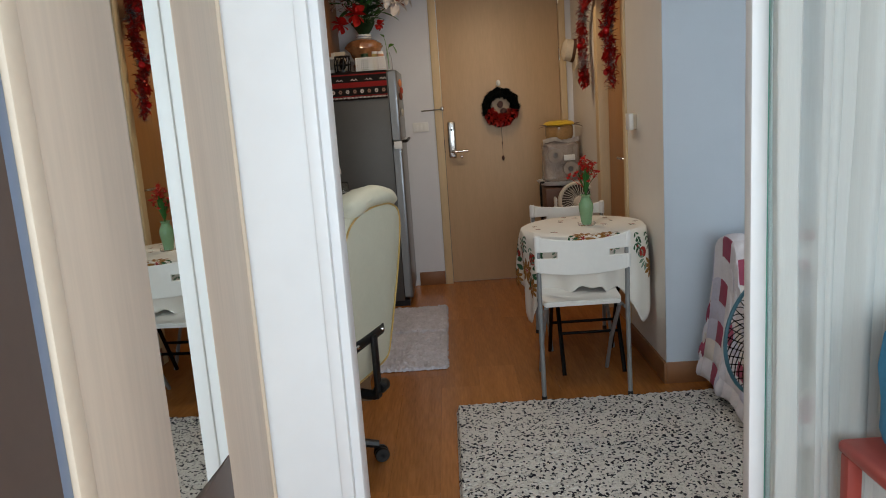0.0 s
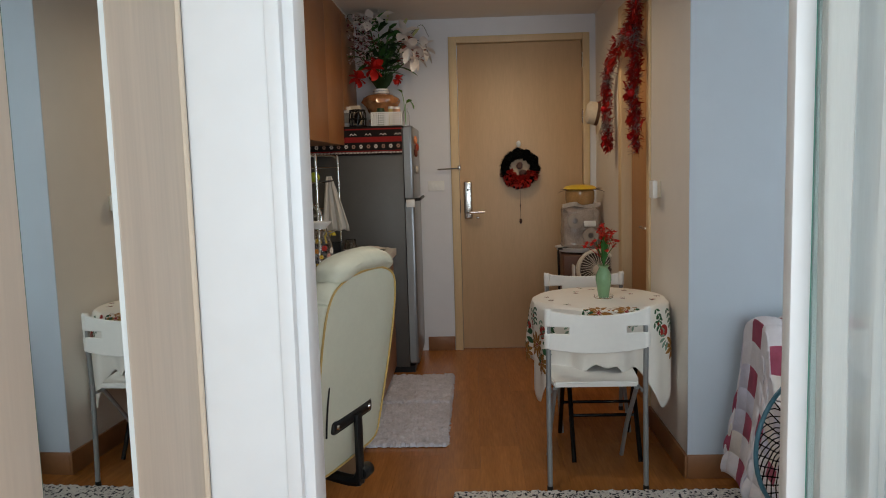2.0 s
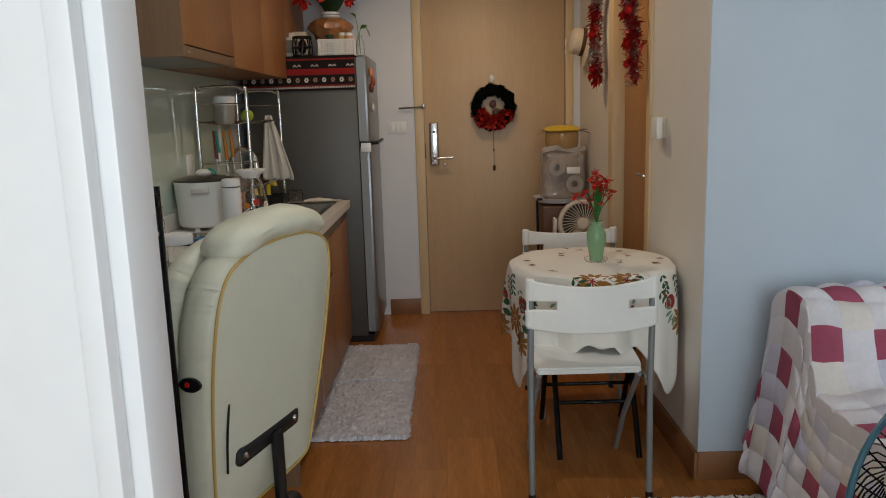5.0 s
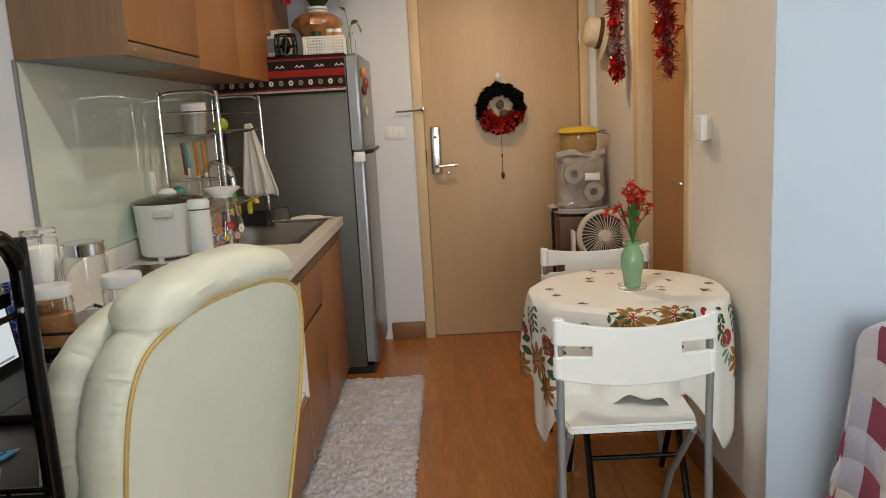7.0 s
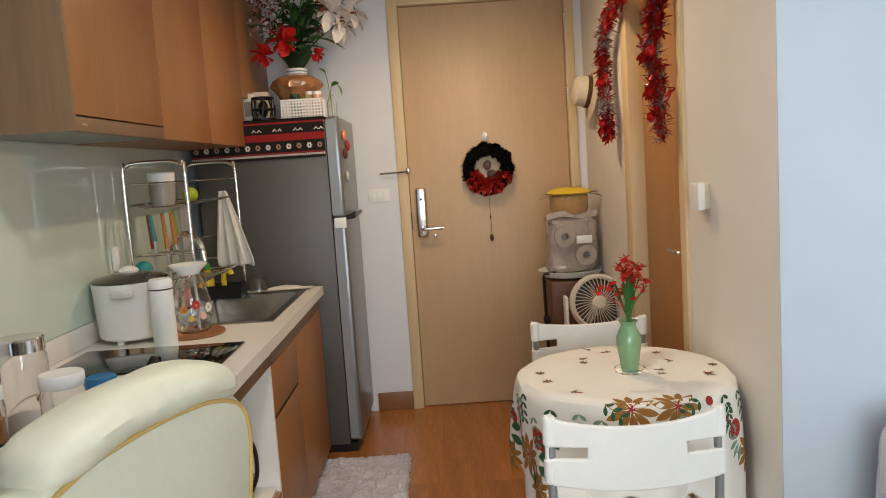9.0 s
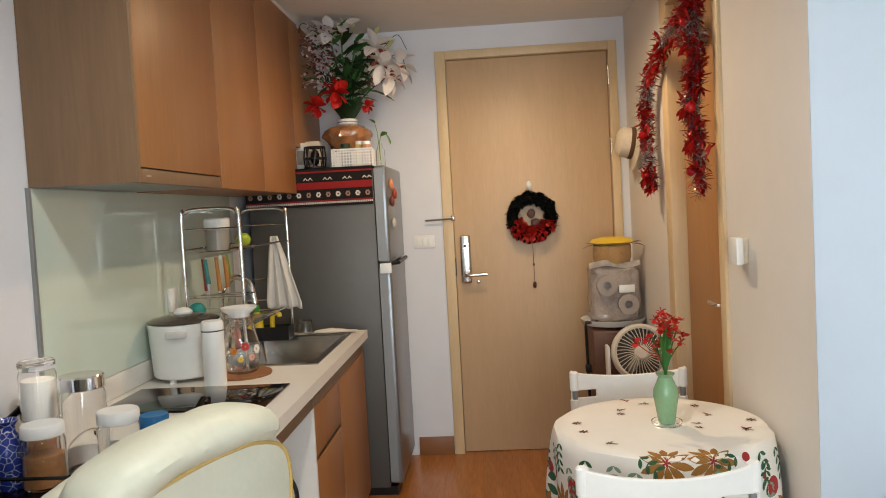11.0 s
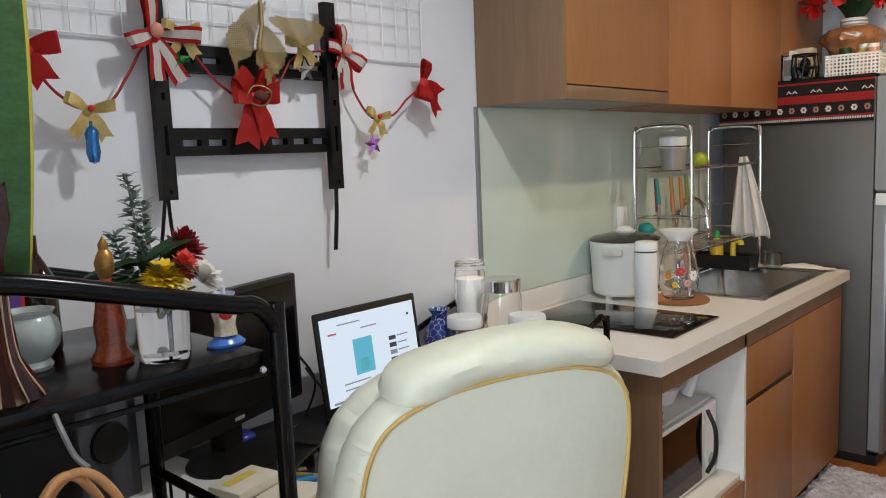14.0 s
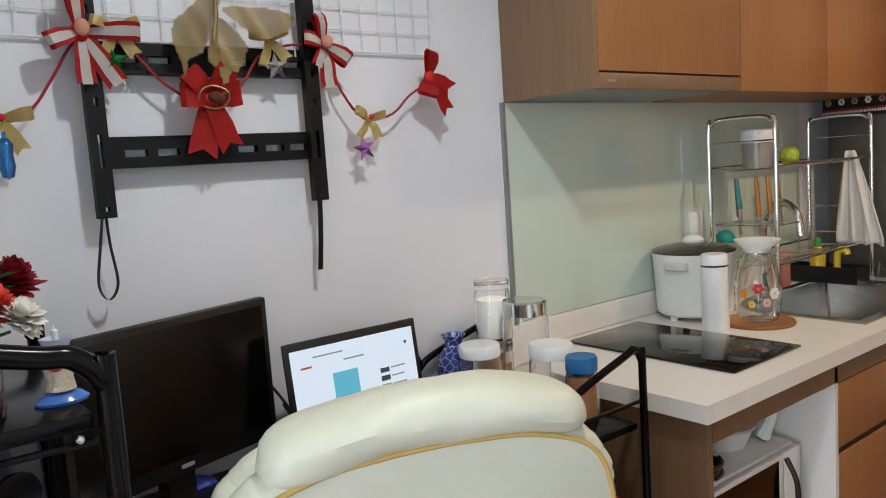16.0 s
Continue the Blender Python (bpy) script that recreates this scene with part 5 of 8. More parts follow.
def trolley_things():
    g = thing("glass_of_flowers", (-0.45, 2.262, SH), "glass of water holding yellow, red and white flowers", "flower vase")
    part("glass", L([(0, 0), (0.031, 0), (0.033, 0.004), (0.035, 0.088), (0.034, 0.088), (0.0315, 0.009), (0, 0.009)], 28), GLASS, g, "clear drinking glass")
    part("water", L([(0, 0.0086), (0.032, 0.0086), (0.0339, 0.068), (0, 0.068)], 28), WATER, g, "clear water")
    bm = bmesh.new()
    for i in range(5):
        flower(bm, (0.0, 0.005, 0.1 + 0.003 * i), (0.3, -0.1, 1), 20 - 2 * i, 0.034 - 0.003 * i, 0.011, 1.1 - 0.18 * i, 0.25)
    part("yellow_bloom", bm, mat("yellow_petal", "E6C21A", 0.6, var=0.15, scale=60), g)
    bm = bmesh.new()
    for i in range(5):
        flower(bm, (-0.005, 0.036, 0.108 + 0.003 * i), (0.5, 0.3, 1), 15, 0.022, 0.009, 1.0 - 0.18 * i, 0.15)
    part("pink_bloom", bm, mat("coral_petal", "E0503E", 0.6, var=0.15, scale=60), g)
    bm = bmesh.new()
    for i in range(4):
        flower(bm, (0.01, 0.056, 0.095 + 0.002 * i), (0.5, 0.6, 0.8), 14, 0.026, 0.012, 1.0 - 0.2 * i, 0.15)
    part("white_bloom", bm, mat("white_petal", "E6E2D8", 0.6, var=0.1, scale=60), g)
    bm = bmesh.new()
    for i in range(6):
        flower(bm, (-0.045, 0.06, 0.13 + 0.003 * i), (0.55, 0.15, 0.8), 11, 0.034 - 0.002 * i, 0.016, 1.0 - 0.14 * i, -0.1)
    part("red_bloom", bm, mat("dark_red_petal", "8E0F1E", 0.6, var=0.25, scale=60), g)
    bm = bmesh.new()
    blob(bm, (-0.045, 0.04, 0.125), 0.012, 0.012, 0.02, 2)
    for a in ((-0.045, 0.05, 0.125), (0.0, -0.01, 0.1), (-0.005, 0.03, 0.1), (0.01, 0.045, 0.09)):
        tube(bm, smooth_path([(-0.012, 0.004, 0.055), (a[0] * 0.4 - 0.006, a[1] * 0.4, 0.08), a], 4), 0.002, 6)
    part("stem", bm, LEAF, g)
    bm = bmesh.new()
    for i in range(18):
        a = random.uniform(0, 6.28)
        petal(bm, (-0.04, 0, 0.1 + 0.03 * random.random()), (math.cos(a) - 0.4, math.sin(a), random.uniform(-0.1, 0.7)), random.uniform(0.04, 0.08), 0.022, 0.3)
    part("leaf", bm, LEAFDARK, g)
    bm = bmesh.new()
    for k, (dx, dy, h) in enumerate(((-0.09, 0.03, 0.2), (-0.1, 0.015, 0.24), (-0.08, -0.02, 0.16))):
        P = smooth_path([(-0.03, 0, 0.09), (dx * 0.7, dy * 0.6, h * 0.65), (dx, dy, h)], 8)
        tube(bm, P, 0.0014, 5)
        for p in P[4:]:
            for _ in range(12):
                petal(bm, p, (random.uniform(-1, 1), random.uniform(-1, 1), random.uniform(-0.1, 1)), random.uniform(0.008, 0.022), 0.007, 0.2)
    part("sprig", bm, mat("grey_sprig", "7E887F", 0.7, var=0.2, scale=50), g, "grey dried filler sprig")

    f = thing("candle_figurine", (-0.446, 2.35, SH), "blue and white painted candle figurine", "figurine")
    part("base", L([(0, 0), (0.042, 0), (0.044, 0.005), (0.034, 0.014), (0.022, 0.02), (0, 0.02)], 24, Matrix.Diagonal((0.64, 0.88, 0.9, 1))), mat("blue_glaze", "4A74C0", 0.2, var=0.15, scale=40), f, "blue glazed base")
    part("stem", L([(0.022, 0.02), (0.019, 0.04), (0.024, 0.06), (0.019, 0.072), (0.016, 0.08), (0, 0.08)], 20), mat("painted_glaze", "C9B9A2", 0.25, var=0.4, scale=50), f)
    part("cup", L([(0.016, 0.08), (0.023, 0.1), (0.021, 0.1), (0.012, 0.085), (0, 0.085)], 20), mat("pale_blue_glaze", "B8C4DC", 0.2, var=0.15, scale=40), f)
    bm = bmesh.new()
    blob(bm, (0.016, -0.006, 0.062), 0.012, 0.014, 0.012, 2)
    part("painted_flower", bm, RED, f)
    part("candle", L([(0, 0.085), (0.005, 0.085), (0.005, 0.112), (0.001, 0.114), (0, 0.122)], 10), WHITE, f)
    for q in f.children:
        q.data.transform(Matrix.Scale(0.74, 4))

    r = thing("seated_statuette", (-0.49, 2.21, SH), "small amber and gold resin statuette on a round base", "statuette")
    prof = [(0, 0), (0.042, 0), (0.045, 0.008), (0.034, 0.02), (0.03, 0.03), (0.034, 0.05), (0.027, 0.075), (0.026, 0.098), (0.016, 0.106), (0.013, 0.112), (0.02, 0.121), (0.021, 0.133), (0.017, 0.143), (0.01, 0.149), (0.012, 0.156), (0.005, 0.164), (0, 0.167)]
    prof = [(r_ * 0.6, z) for r_, z in prof]
    bm = L(prof, 26)
    for v in bm.verts:
        v.co.x += 0.003 * noise.noise(v.co * 60)
        v.co.y += 0.003 * noise.noise(v.co * 60 + Vector((5, 0, 0)))
    for fc in bm.faces:
        fc.material_index = 1 if fc.calc_center_median().z > 0.112 else 0
    part("statuette_body", bm, [mat("amber_resin", "8A3A1E", 0.22, var=0.6, scale=40), mat("gilt_resin", "9A7436", 0.3, 0.5, var=0.4, scale=60)], r)

    w = thing("white_pot", (-0.55, 2.13, SH), "pale celadon ceramic pot on the trolley", "pot")
    part("pot_body", L([(0, 0), (0.025, 0), (0.027, 0.005), (0.023, 0.012), (0.036, 0.03), (0.04, 0.048), (0.036, 0.063), (0.03, 0.07), (0.034, 0.077), (0.03, 0.077), (0.026, 0.07), (0.032, 0.048), (0, 0.02)], 28), mat("celadon_glaze", "B9C2BE", 0.2, var=0.08, scale=30), w)
    k = thing("red_packet", (-0.6, 2.12, SH), "red packet standing in the pot's shade", "packet", 20)
    part("packet_body", B(-0.012, 0.012, -0.025, 0.025, 0, 0.2, 0.005), mat("red_card", "B0231F", 0.5, var=0.1), k)
    part("packet_label", B(0.0122, 0.013, -0.016, 0.016, 0.07, 0.12), mat("violet_print", "5A3B8A", 0.5), k)
    fb = thing("brown_bottle", (-0.64, 2.17, SH), "dark brown glass bottle on the trolley", "bottle")
    part("bottle_body", L([(0, 0), (0.03, 0), (0.032, 0.004), (0.032, 0.1), (0.02, 0.125), (0.012, 0.14), (0.012, 0.165), (0, 0.165)], 20), mat("brown_glass", "2B1610", 0.12, var=0.1), fb)
    sl = thing("grey_plaque", (-0.68, 2.16, SH), "leaning grey patterned plaque on the trolley", "plaque", 0)
    part("plate", B(-0.006, 0.006, -0.03, 0.03, 0, 0.26, 0.004, m=pose(0, 0, 0, 24, 0, 0)), mat("grey_fabric", "6E6964", 0.8, var=0.25, scale=60), sl)

    v = thing("carved_vase", (-0.442, 2.062, SH), "tall dark brown carved wooden vase with cream grooves", "vase")
    prof = [(0, 0), (0.045, 0), (0.042, 0.006), (0.022, 0.045), (0.017, 0.1), (0.02, 0.16), (0.03, 0.2), (0.03, 0.245), (0.026, 0.245), (0.024, 0.2), (0, 0.12)]
    bm = L(prof, 30)
    for q in bm.verts:
        a = math.atan2(q.co.y, q.co.x)
        k2 = 1 + 0.06 * math.cos(10 * a)
        q.co.x, q.co.y = q.co.x * k2, q.co.y * k2
        if q.co.z > 0.24:
            q.co.z += 0.008 * math.cos(5 * a)
    part("vase_body", bm, mat("dark_brown_lacquer", "3A1712", 0.25, var=0.3, scale=25), v)
    CR = mat("cream_inlay", "C9A98A", 0.5, var=0.1)
    for i in range(10):
        a = 2 * math.pi * (i + 0.5) / 10
        P = [((r_ * 1.0 + 0.0005) * math.cos(a), (r_ * 1.0 + 0.0005) * math.sin(a), z) for r_, z in prof[1:6]]
        part("groove_line", T(P, 0.0012, 5, n=3), CR, v)
    s = thing("snake_plant", (-0.442, 2.06, SH + 0.13), "tall green snake plant leaf with yellow margin", "plant")
    for dx, dy, h, w_ in ((0.008, 0.018, 0.62, 0.075), (-0.012, -0.015, 0.5, 0.06)):
        bm = bmesh.new()
        rows = []
        for k3 in range(15):
            u = k3 / 14
            ww = w_ * (0.35 + 0.65 * math.sin(math.pi * min(1, u * 0.9 + 0.12)) ** 0.7) * (1 - u ** 6)
            rows.append([bm.verts.new((dx + 0.012 * math.sin(u * 3) + (0.004 if abs(q) < 0.9 else 0), dy + q * ww / 2 + 0.02 * u, h * u)) for q in (-1, -0.86, 0, 0.86, 1)])
        for a, b in zip(rows, rows[1:]):
            for i in range(4):
                f_ = bm.faces.new((a[i], a[i + 1], b[i + 1], b[i]))
                f_.material_index = 1 if i in (0, 3) else 0
        ob = part("leaf", bm, [mat("banded_leaf", "2F5A26", 0.45, var=0.45, scale=25, stretch=(1, 1, 2.5)), mat("yellow_leaf_margin", "B9B23A", 0.5, var=0.1)], s)
        ob.modifiers.new("thick", "SOLIDIFY").thickness = 0.003
    bg = thing("tote_bag", (-0.335, 2.082, 0.043), "dark teal bag with tan leather handles hanging from the trolley", "bag")
    TAN = mat("tan_leather", "B98657", 0.5, var=0.15, scale=30)
    for dy in (-0.007, 0.007):
        part("handle", T([(0.012 - dy * 0.3, -0.07 + dy, 0.8), (0.014 - dy, -0.046 + dy, 0.95), (0.016 - dy, -0.026 + dy, 1.008), (0.016, 0.0 + dy, 1.028), (0.016 + dy, 0.026 + dy, 1.008), (0.014 + dy, 0.05 + dy, 0.95), (0.012 + dy * 0.3, 0.085 + dy, 0.8)], 0.0052, 10, n=6), TAN, bg, "tan leather handle")
    bm = B(-0.015, 0.035, -0.11, 0.11, 0.52, 0.82, 0.02, 3)
    part("bag_body", bm, mat("dark_teal_print", "12262B", 0.7, var=0.4, scale=18), bg)
    bm = bmesh.new()
    ribbon(bm, [(0.02, -0.01, 1.0), (0.028, 0.0, 0.93), (0.03, 0.012, 0.85)], (0.2, 1, 0), 0.055, 0.004)
    part("scarf", bm, mat("teal_scarf", "4FA79C", 0.7, var=0.35, scale=30), bg, "teal scarf tied to the handle")
    for z, c, nm, y in ((0.7, "B01E1E", "red tin", 2.3), (0.7, "2A3350", "navy patterned box", 2.2), (0.3, "30313A", "dark storage box", 2.2)):
        k = thing("storage_box", (-0.55, y, z), nm + " stored on the trolley shelf", "box", group="trolley boxes")
        part("box_body", B(-0.1, 0.1, -0.05, 0.05, 0, 0.09 if z > 0.5 else 0.2, 0.005), mat(nm.replace(" ", "_"), c, 0.4, var=0.3, scale=20), k)
        part("box_lid", B(-0.102, 0.102, -0.052, 0.052, 0.0905 if z > 0.5 else 0.2005, 0.1 if z > 0.5 else 0.215, 0.003), BLACK, k)

    gp = thing("small_plant", (-0.46, 2.3, 0.7), "small green artificial plant on the trolley shelf", "plant")
    part("pot", L([(0, 0), (0.03, 0), (0.038, 0.06), (0.034, 0.06), (0.03, 0.05), (0, 0.05)], 18), WHITE, gp)
    bm = bmesh.new()
    for i in range(60):
        a = random.uniform(0, 6.28)
        petal(bm, (0.01 * math.cos(a), 0.01 * math.sin(a), 0.055), (math.cos(a), math.sin(a), random.uniform(0.4, 2)), random.uniform(0.05, 0.1), 0.014, random.uniform(0.1, 0.4))
    part("foliage", bm, LEAF, gp)


trolley_things()

# ---- jar trolley beside the counter ----
JZ = 0.8


def jar_trolley():
    t = thing("jar_trolley", (0, 0, 0), "small black metal trolley holding storage jars", "trolley")
    x0, x1, y0, y1 = -0.97, -0.495, 3.215, 3.462
    for x in (x0, x1):
        part("hoop", T([(x, y1, 0.03), (x, y1, 0.88), (x, y1 - 0.004, 0.94), (x, y1 - 0.025, 0.965), (x, y1 - 0.06, 0.955), (x, y0 + 0.05, 0.915), (x, y0 + 0.01, 0.89), (x, y0, 0.85), (x, y0, 0.03)], 0.0085, 10, n=5), BLACKMETAL, t)
    for z in (JZ, 0.5, 0.2):
        part("shelf", B(x0 + 0.01, x1 - 0.01, y0 + 0.01, y1 - 0.01, z - 0.015, z, 0.003), BLACKMETAL, t)
        part("rail", T([(x1, y0, z + 0.05), (x1, y1, z + 0.05)], 0.004, 6), BLACKMETAL, t)
        part("rail", T([(x0, y0, z + 0.05), (x1, y0, z + 0.05)], 0.004, 6), BLACKMETAL, t)
    b = thing("storage_box", (-0.7, 3.33, 0.5), "black and red boxed appliance on the trolley shelf", "box", group="trolley boxes")
    part("box_body", B(-0.12, 0.15, -0.1, 0.1, 0, 0.17, 0.004), BLACK, b)
    part("stripe", B(-0.122, 0.152, -0.102, 0.102, 0.12, 0.13), RED, b)


jar_trolley()
WATERY = mat("sugar_white", "E4E0D8", 0.9, var=0.1, scale=200)


def jar(at, r, h, lid, lid_mat, fill_mat, fill, label, lid_h=0.025):
    j = thing("storage_jar", at, label, "jar", group="storage jars")
    part("glass_body", L([(0, 0), (r * 0.92, 0), (r, 0.006), (r, h - 0.02), (r * 0.88, h - 0.004), (r * 0.88, h), (r * 0.84, h), (r * 0.84, h - 0.006), (r - 0.003, h - 0.022), (r - 0.003, 0.006), (0, 0.005)], 28), GLASS, j)
    if fill:
        part("contents", L([(0, 0.006), (r - 0.005, 0.006), (r - 0.005, h * fill), (0, h * fill + 0.004)], 20), fill_mat, j)
    part("lid", L([(r * 0.9, h - 0.008), (r * 0.98, h - 0.006), (r * 0.98, h + lid_h - 0.004), (r * 0.92, h + lid_h), (r * 0.5, h + lid_h - 0.003), (0, h + lid_h - 0.002)], 28), lid_mat, j, lid)
    return j


COFFEE = mat("coffee_brown", "8A5A2A", 0.8, var=0.3, scale=90)
jar((-0.92, 3.425, JZ), 0.045, 0.12, "clear lid", GLASS, COFFEE, 0.7, "glass jar of brown grains with a clear lid", 0.012)
jar((-0.92, 3.425, JZ + 0.133), 0.045, 0.135, "clear glass lid", GLASS, WATERY, 0.75, "glass jar of white sugar stacked on another jar", 0.016)
jar((-0.805, 3.425, JZ), 0.056, 0.215, "polished steel lid", CHROME, WATERY, 0.0, "large empty glass jar with a polished steel lid", 0.028)
jar((-0.845, 3.31, JZ), 0.05, 0.13, "white plastic lid", WHITE, COFFEE, 0.6, "glass jar with a white plastic lid", 0.022)
jar((-0.705, 3.405, JZ), 0.052, 0.13, "white plastic lid", WHITE, mat("blue_pack", "2E5BA0", 0.5), 0.3, "glass jar with white screw lid and blue packet", 0.025)
jar((-0.61, 3.4, JZ), 0.036, 0.115, "blue plastic lid", mat("blue_lid", "1769A0", 0.35), COFFEE, 0.85, "jar of brown spread with a blue lid", 0.026)
bv = thing("blue_white_vase", (-0.93, 3.3, JZ), "small blue and white porcelain vase", "vase")


def porcelain():
    m = mat("blue_porcelain", "1C2F7A", 0.15, var=0.1, scale=30)
    n, l = m.node_tree.nodes, m.node_tree.links
    v, r, co = n.new("ShaderNodeTexVoronoi"), n.new("ShaderNodeValToRGB"), n.new("ShaderNodeTexCoord")
    v.feature = "DISTANCE_TO_EDGE"
    v.inputs["Scale"].default_value = 55
    r.color_ramp.elements[0].color, r.color_ramp.elements[1].color = (0.75, 0.78, 0.85, 1), (0.02, 0.04, 0.25, 1)
    r.color_ramp.elements[0].position, r.color_ramp.elements[1].position = 0.0, 0.035
    l.new(co.outputs["Object"], v.inputs["Vector"]), l.new(v.outputs["Distance"], r.inputs[0]), l.new(r.outputs[0], n["Principled BSDF"].inputs["Base Color"])
    return m


part("vase_body", L([(0, 0), (0.028, 0), (0.03, 0.01), (0.042, 0.05), (0.044, 0.09), (0.034, 0.12), (0.022, 0.135), (0.021, 0.15), (0.031, 0.165), (0.027, 0.165), (0.017, 0.15), (0, 0.1)], 28), porcelain(), bv)

# ---- on the worktop ----
def worktop_things():
    r = thing("rice_cooker", (-0.862, 4.215, CZ), "white rice cooker with glass lid on the worktop", "rice cooker", 20)
    for a in range(3):
        part("foot", L([(0, 0), (0.012, 0), (0.012, 0.015), (0, 0.015)], 10, pose(0.09 * math.cos(a * 2.1), 0.09 * math.sin(a * 2.1), 0)), WHITE, r)
    part("body", L([(0, 0.014), (0.104, 0.014), (0.113, 0.022), (0.123, 0.19), (0.126, 0.198), (0.126, 0.205), (0, 0.205)], 40), WHITE, r)
    part("lid", L([(0.124, 0.206), (0.126, 0.212), (0.11, 0.22), (0.05, 0.232), (0, 0.235)], 36), mat("smoked_lid", "5A5650", 0.1, 0.4, var=0.05), r, "smoked glass lid")
    part("knob", L([(0.03, 0.231), (0.034, 0.24), (0.02, 0.252), (0, 0.256)], 20), WHITE, r)
    for a in (-100, 80):
        part("handle", B(0.116, 0.138, -0.036, 0.036, 0.16, 0.187, 0.007, 3, m=pose(0, 0, 0, 0, 0, a)), mat("grey_white_plastic", "D2D0CA", 0.4), r)
    t = thing("thermos_flask", (-0.71, 4.085, CZ), "slim white thermos flask on the worktop", "flask")
    part("flask_body", L([(0, 0), (0.036, 0), (0.038, 0.005), (0.037, 0.185), (0, 0.185)], 28), WHITE, t)
    part("cap", L([(0.036, 0.188), (0.038, 0.19), (0.038, 0.212), (0.033, 0.22), (0, 0.22)], 28), WHITE, t)
    part("seal", L([(0.0365, 0.184), (0.0372, 0.1845), (0.0372, 0.188), (0.0365, 0.1885)], 28), BLACK, t)
    c = thing("cork_coaster", (-0.66, 4.225, CZ), "round brown cork trivet on the worktop", "trivet")
    part("disc", L([(0, 0), (0.1, 0), (0.102, 0.004), (0.1, 0.01), (0, 0.01)], 36), mat("cork", "8A5A35", 0.85, var=0.3, scale=90), c)
    j = thing("glass_jug", (-0.665, 4.235, CZ + 0.01), "clear water jug with printed flowers and white lid", "jug")
    part("jug_body", L([(0, 0), (0.05, 0), (0.056, 0.006), (0.066, 0.05), (0.066, 0.1), (0.05, 0.17), (0.038, 0.195), (0.04, 0.21), (0.037, 0.21), (0.035, 0.195), (0.047, 0.168), (0.063, 0.1), (0.063, 0.05), (0.053, 0.01), (0, 0.006)], 32), GLASS, j)
    part("lid", L([(0.036, 0.2), (0.04, 0.21), (0.062, 0.228), (0.064, 0.236), (0.058, 0.236), (0.04, 0.224), (0, 0.222)], 32), WHITE, j)
    for a, z, col, s in ((-60, 0.1, "C22A20", 0.016), (-20, 0.085, "E9E4DA", 0.017), (-95, 0.085, "D98A2B", 0.013), (-75, 0.055, "E0B62C", 0.011), (-120, 0.11, "E9E4DA", 0.011), (-40, 0.06, "D9A090", 0.013)):
        bm = bmesh.new()
        m = pose(0, 0, 0, 0, 0, a)
        for k in range(6):
            an = k * math.pi / 3
            lathe(bm, [(0, 0.0007), (s * 0.42, 0.0007), (s * 0.42, 0)], 8, m @ pose(0.0668, s * 0.6 * math.cos(an), z + s * 0.6 * math.sin(an), 0, 90))
        part("printed_flower", bm, mat("jug_print_" + col, col, 0.5), j)
    o = thing("wall_socket", (X0 + 0.008, 4.42, 1.12), "white electric wall socket on the splashback", "socket")
    part("plate", B(0.0005, 0.012, -0.035, 0.035, -0.045, 0.045, 0.003), WHITE, o)
    part("rocker", B(0.0122, 0.015, -0.015, 0.015, -0.025, 0.025, 0.001), WHITE, o)

    k = thing("dish_rack", (0, 0, CZ), "tall chrome dish rack standing over the sink", "dish rack")
    x0, x1, ya, yb, zt = -0.94, -0.712, 4.44, 5.12, 0.605
    for y in (ya, yb):
        part("hoop", T([(x0, y, 0.005), (x0, y, zt - 0.05), (x0 + 0.012, y, zt - 0.015), (x0 + 0.05, y, zt), (x1 - 0.05, y, zt), (x1 - 0.012, y, zt - 0.015), (x1, y, zt - 0.05), (x1, y, 0.005)], 0.0075, 10, n=4), CHROME, k)
        for z in (0.53, 0.27, 0.17):
            part("cross_bar", T([(x0, y, z), (x1, y, z)], 0.003, 6), CHROME, k)
    for z in (0.45, 0.14):
        part("shelf_rail", T([(x0, ya, z), (x0, yb, z)], 0.004, 6), CHROME, k)
        part("shelf_rail", T([(x1, ya, z), (x1, yb, z)], 0.004, 6), CHROME, k)
        for i in range(1, 22):
            y = ya + (yb - ya) * i / 22
            part("shelf_wire", T([(x0, y, z), (x0 + 0.06, y, z - 0.012), (x1 - 0.06, y, z - 0.012), (x1, y, z)], 0.0016, 5), CHROME, k)
    for z in (0.26, 0.2):
        part("basket_rim", T([(x0 + 0.01, ya + 0.01, z), (x1 - 0.01, ya + 0.01, z), (x1 - 0.01, ya + 0.16, z), (x0 + 0.01, ya + 0.16, z)], 0.0025, 6, True), CHROME, k)
    cn = thing("plastic_container", (-0.86, 4.6, CZ + 0.44), "clear plastic container with a white lid on the rack", "container")
    part("container_body", L([(0, 0), (0.045, 0), (0.05, 0.1), (0.047, 0.1), (0.042, 0.004), (0, 0.004)], 24), mat("milky_plastic", "C9C2B6", 0.3, var=0.05, Transmission_Weight=0.5), cn)
    part("lid", L([(0.052, 0.085), (0.052, 0.125), (0.046, 0.13), (0, 0.13)], 24), WHITE, cn)
    lm = thing("lime", (-0.76, 4.62, CZ + 0.475), "green yellow lime lying on the dish rack", "fruit")
    bm = bmesh.new()
    blob(bm, (0, 0, 0), 0.03, 0.036, 0.03, 3)
    part("lime_skin", bm, mat("lime_skin", "9AA82A", 0.4, var=0.15, scale=60, bump=0.2, bscale=300), lm)
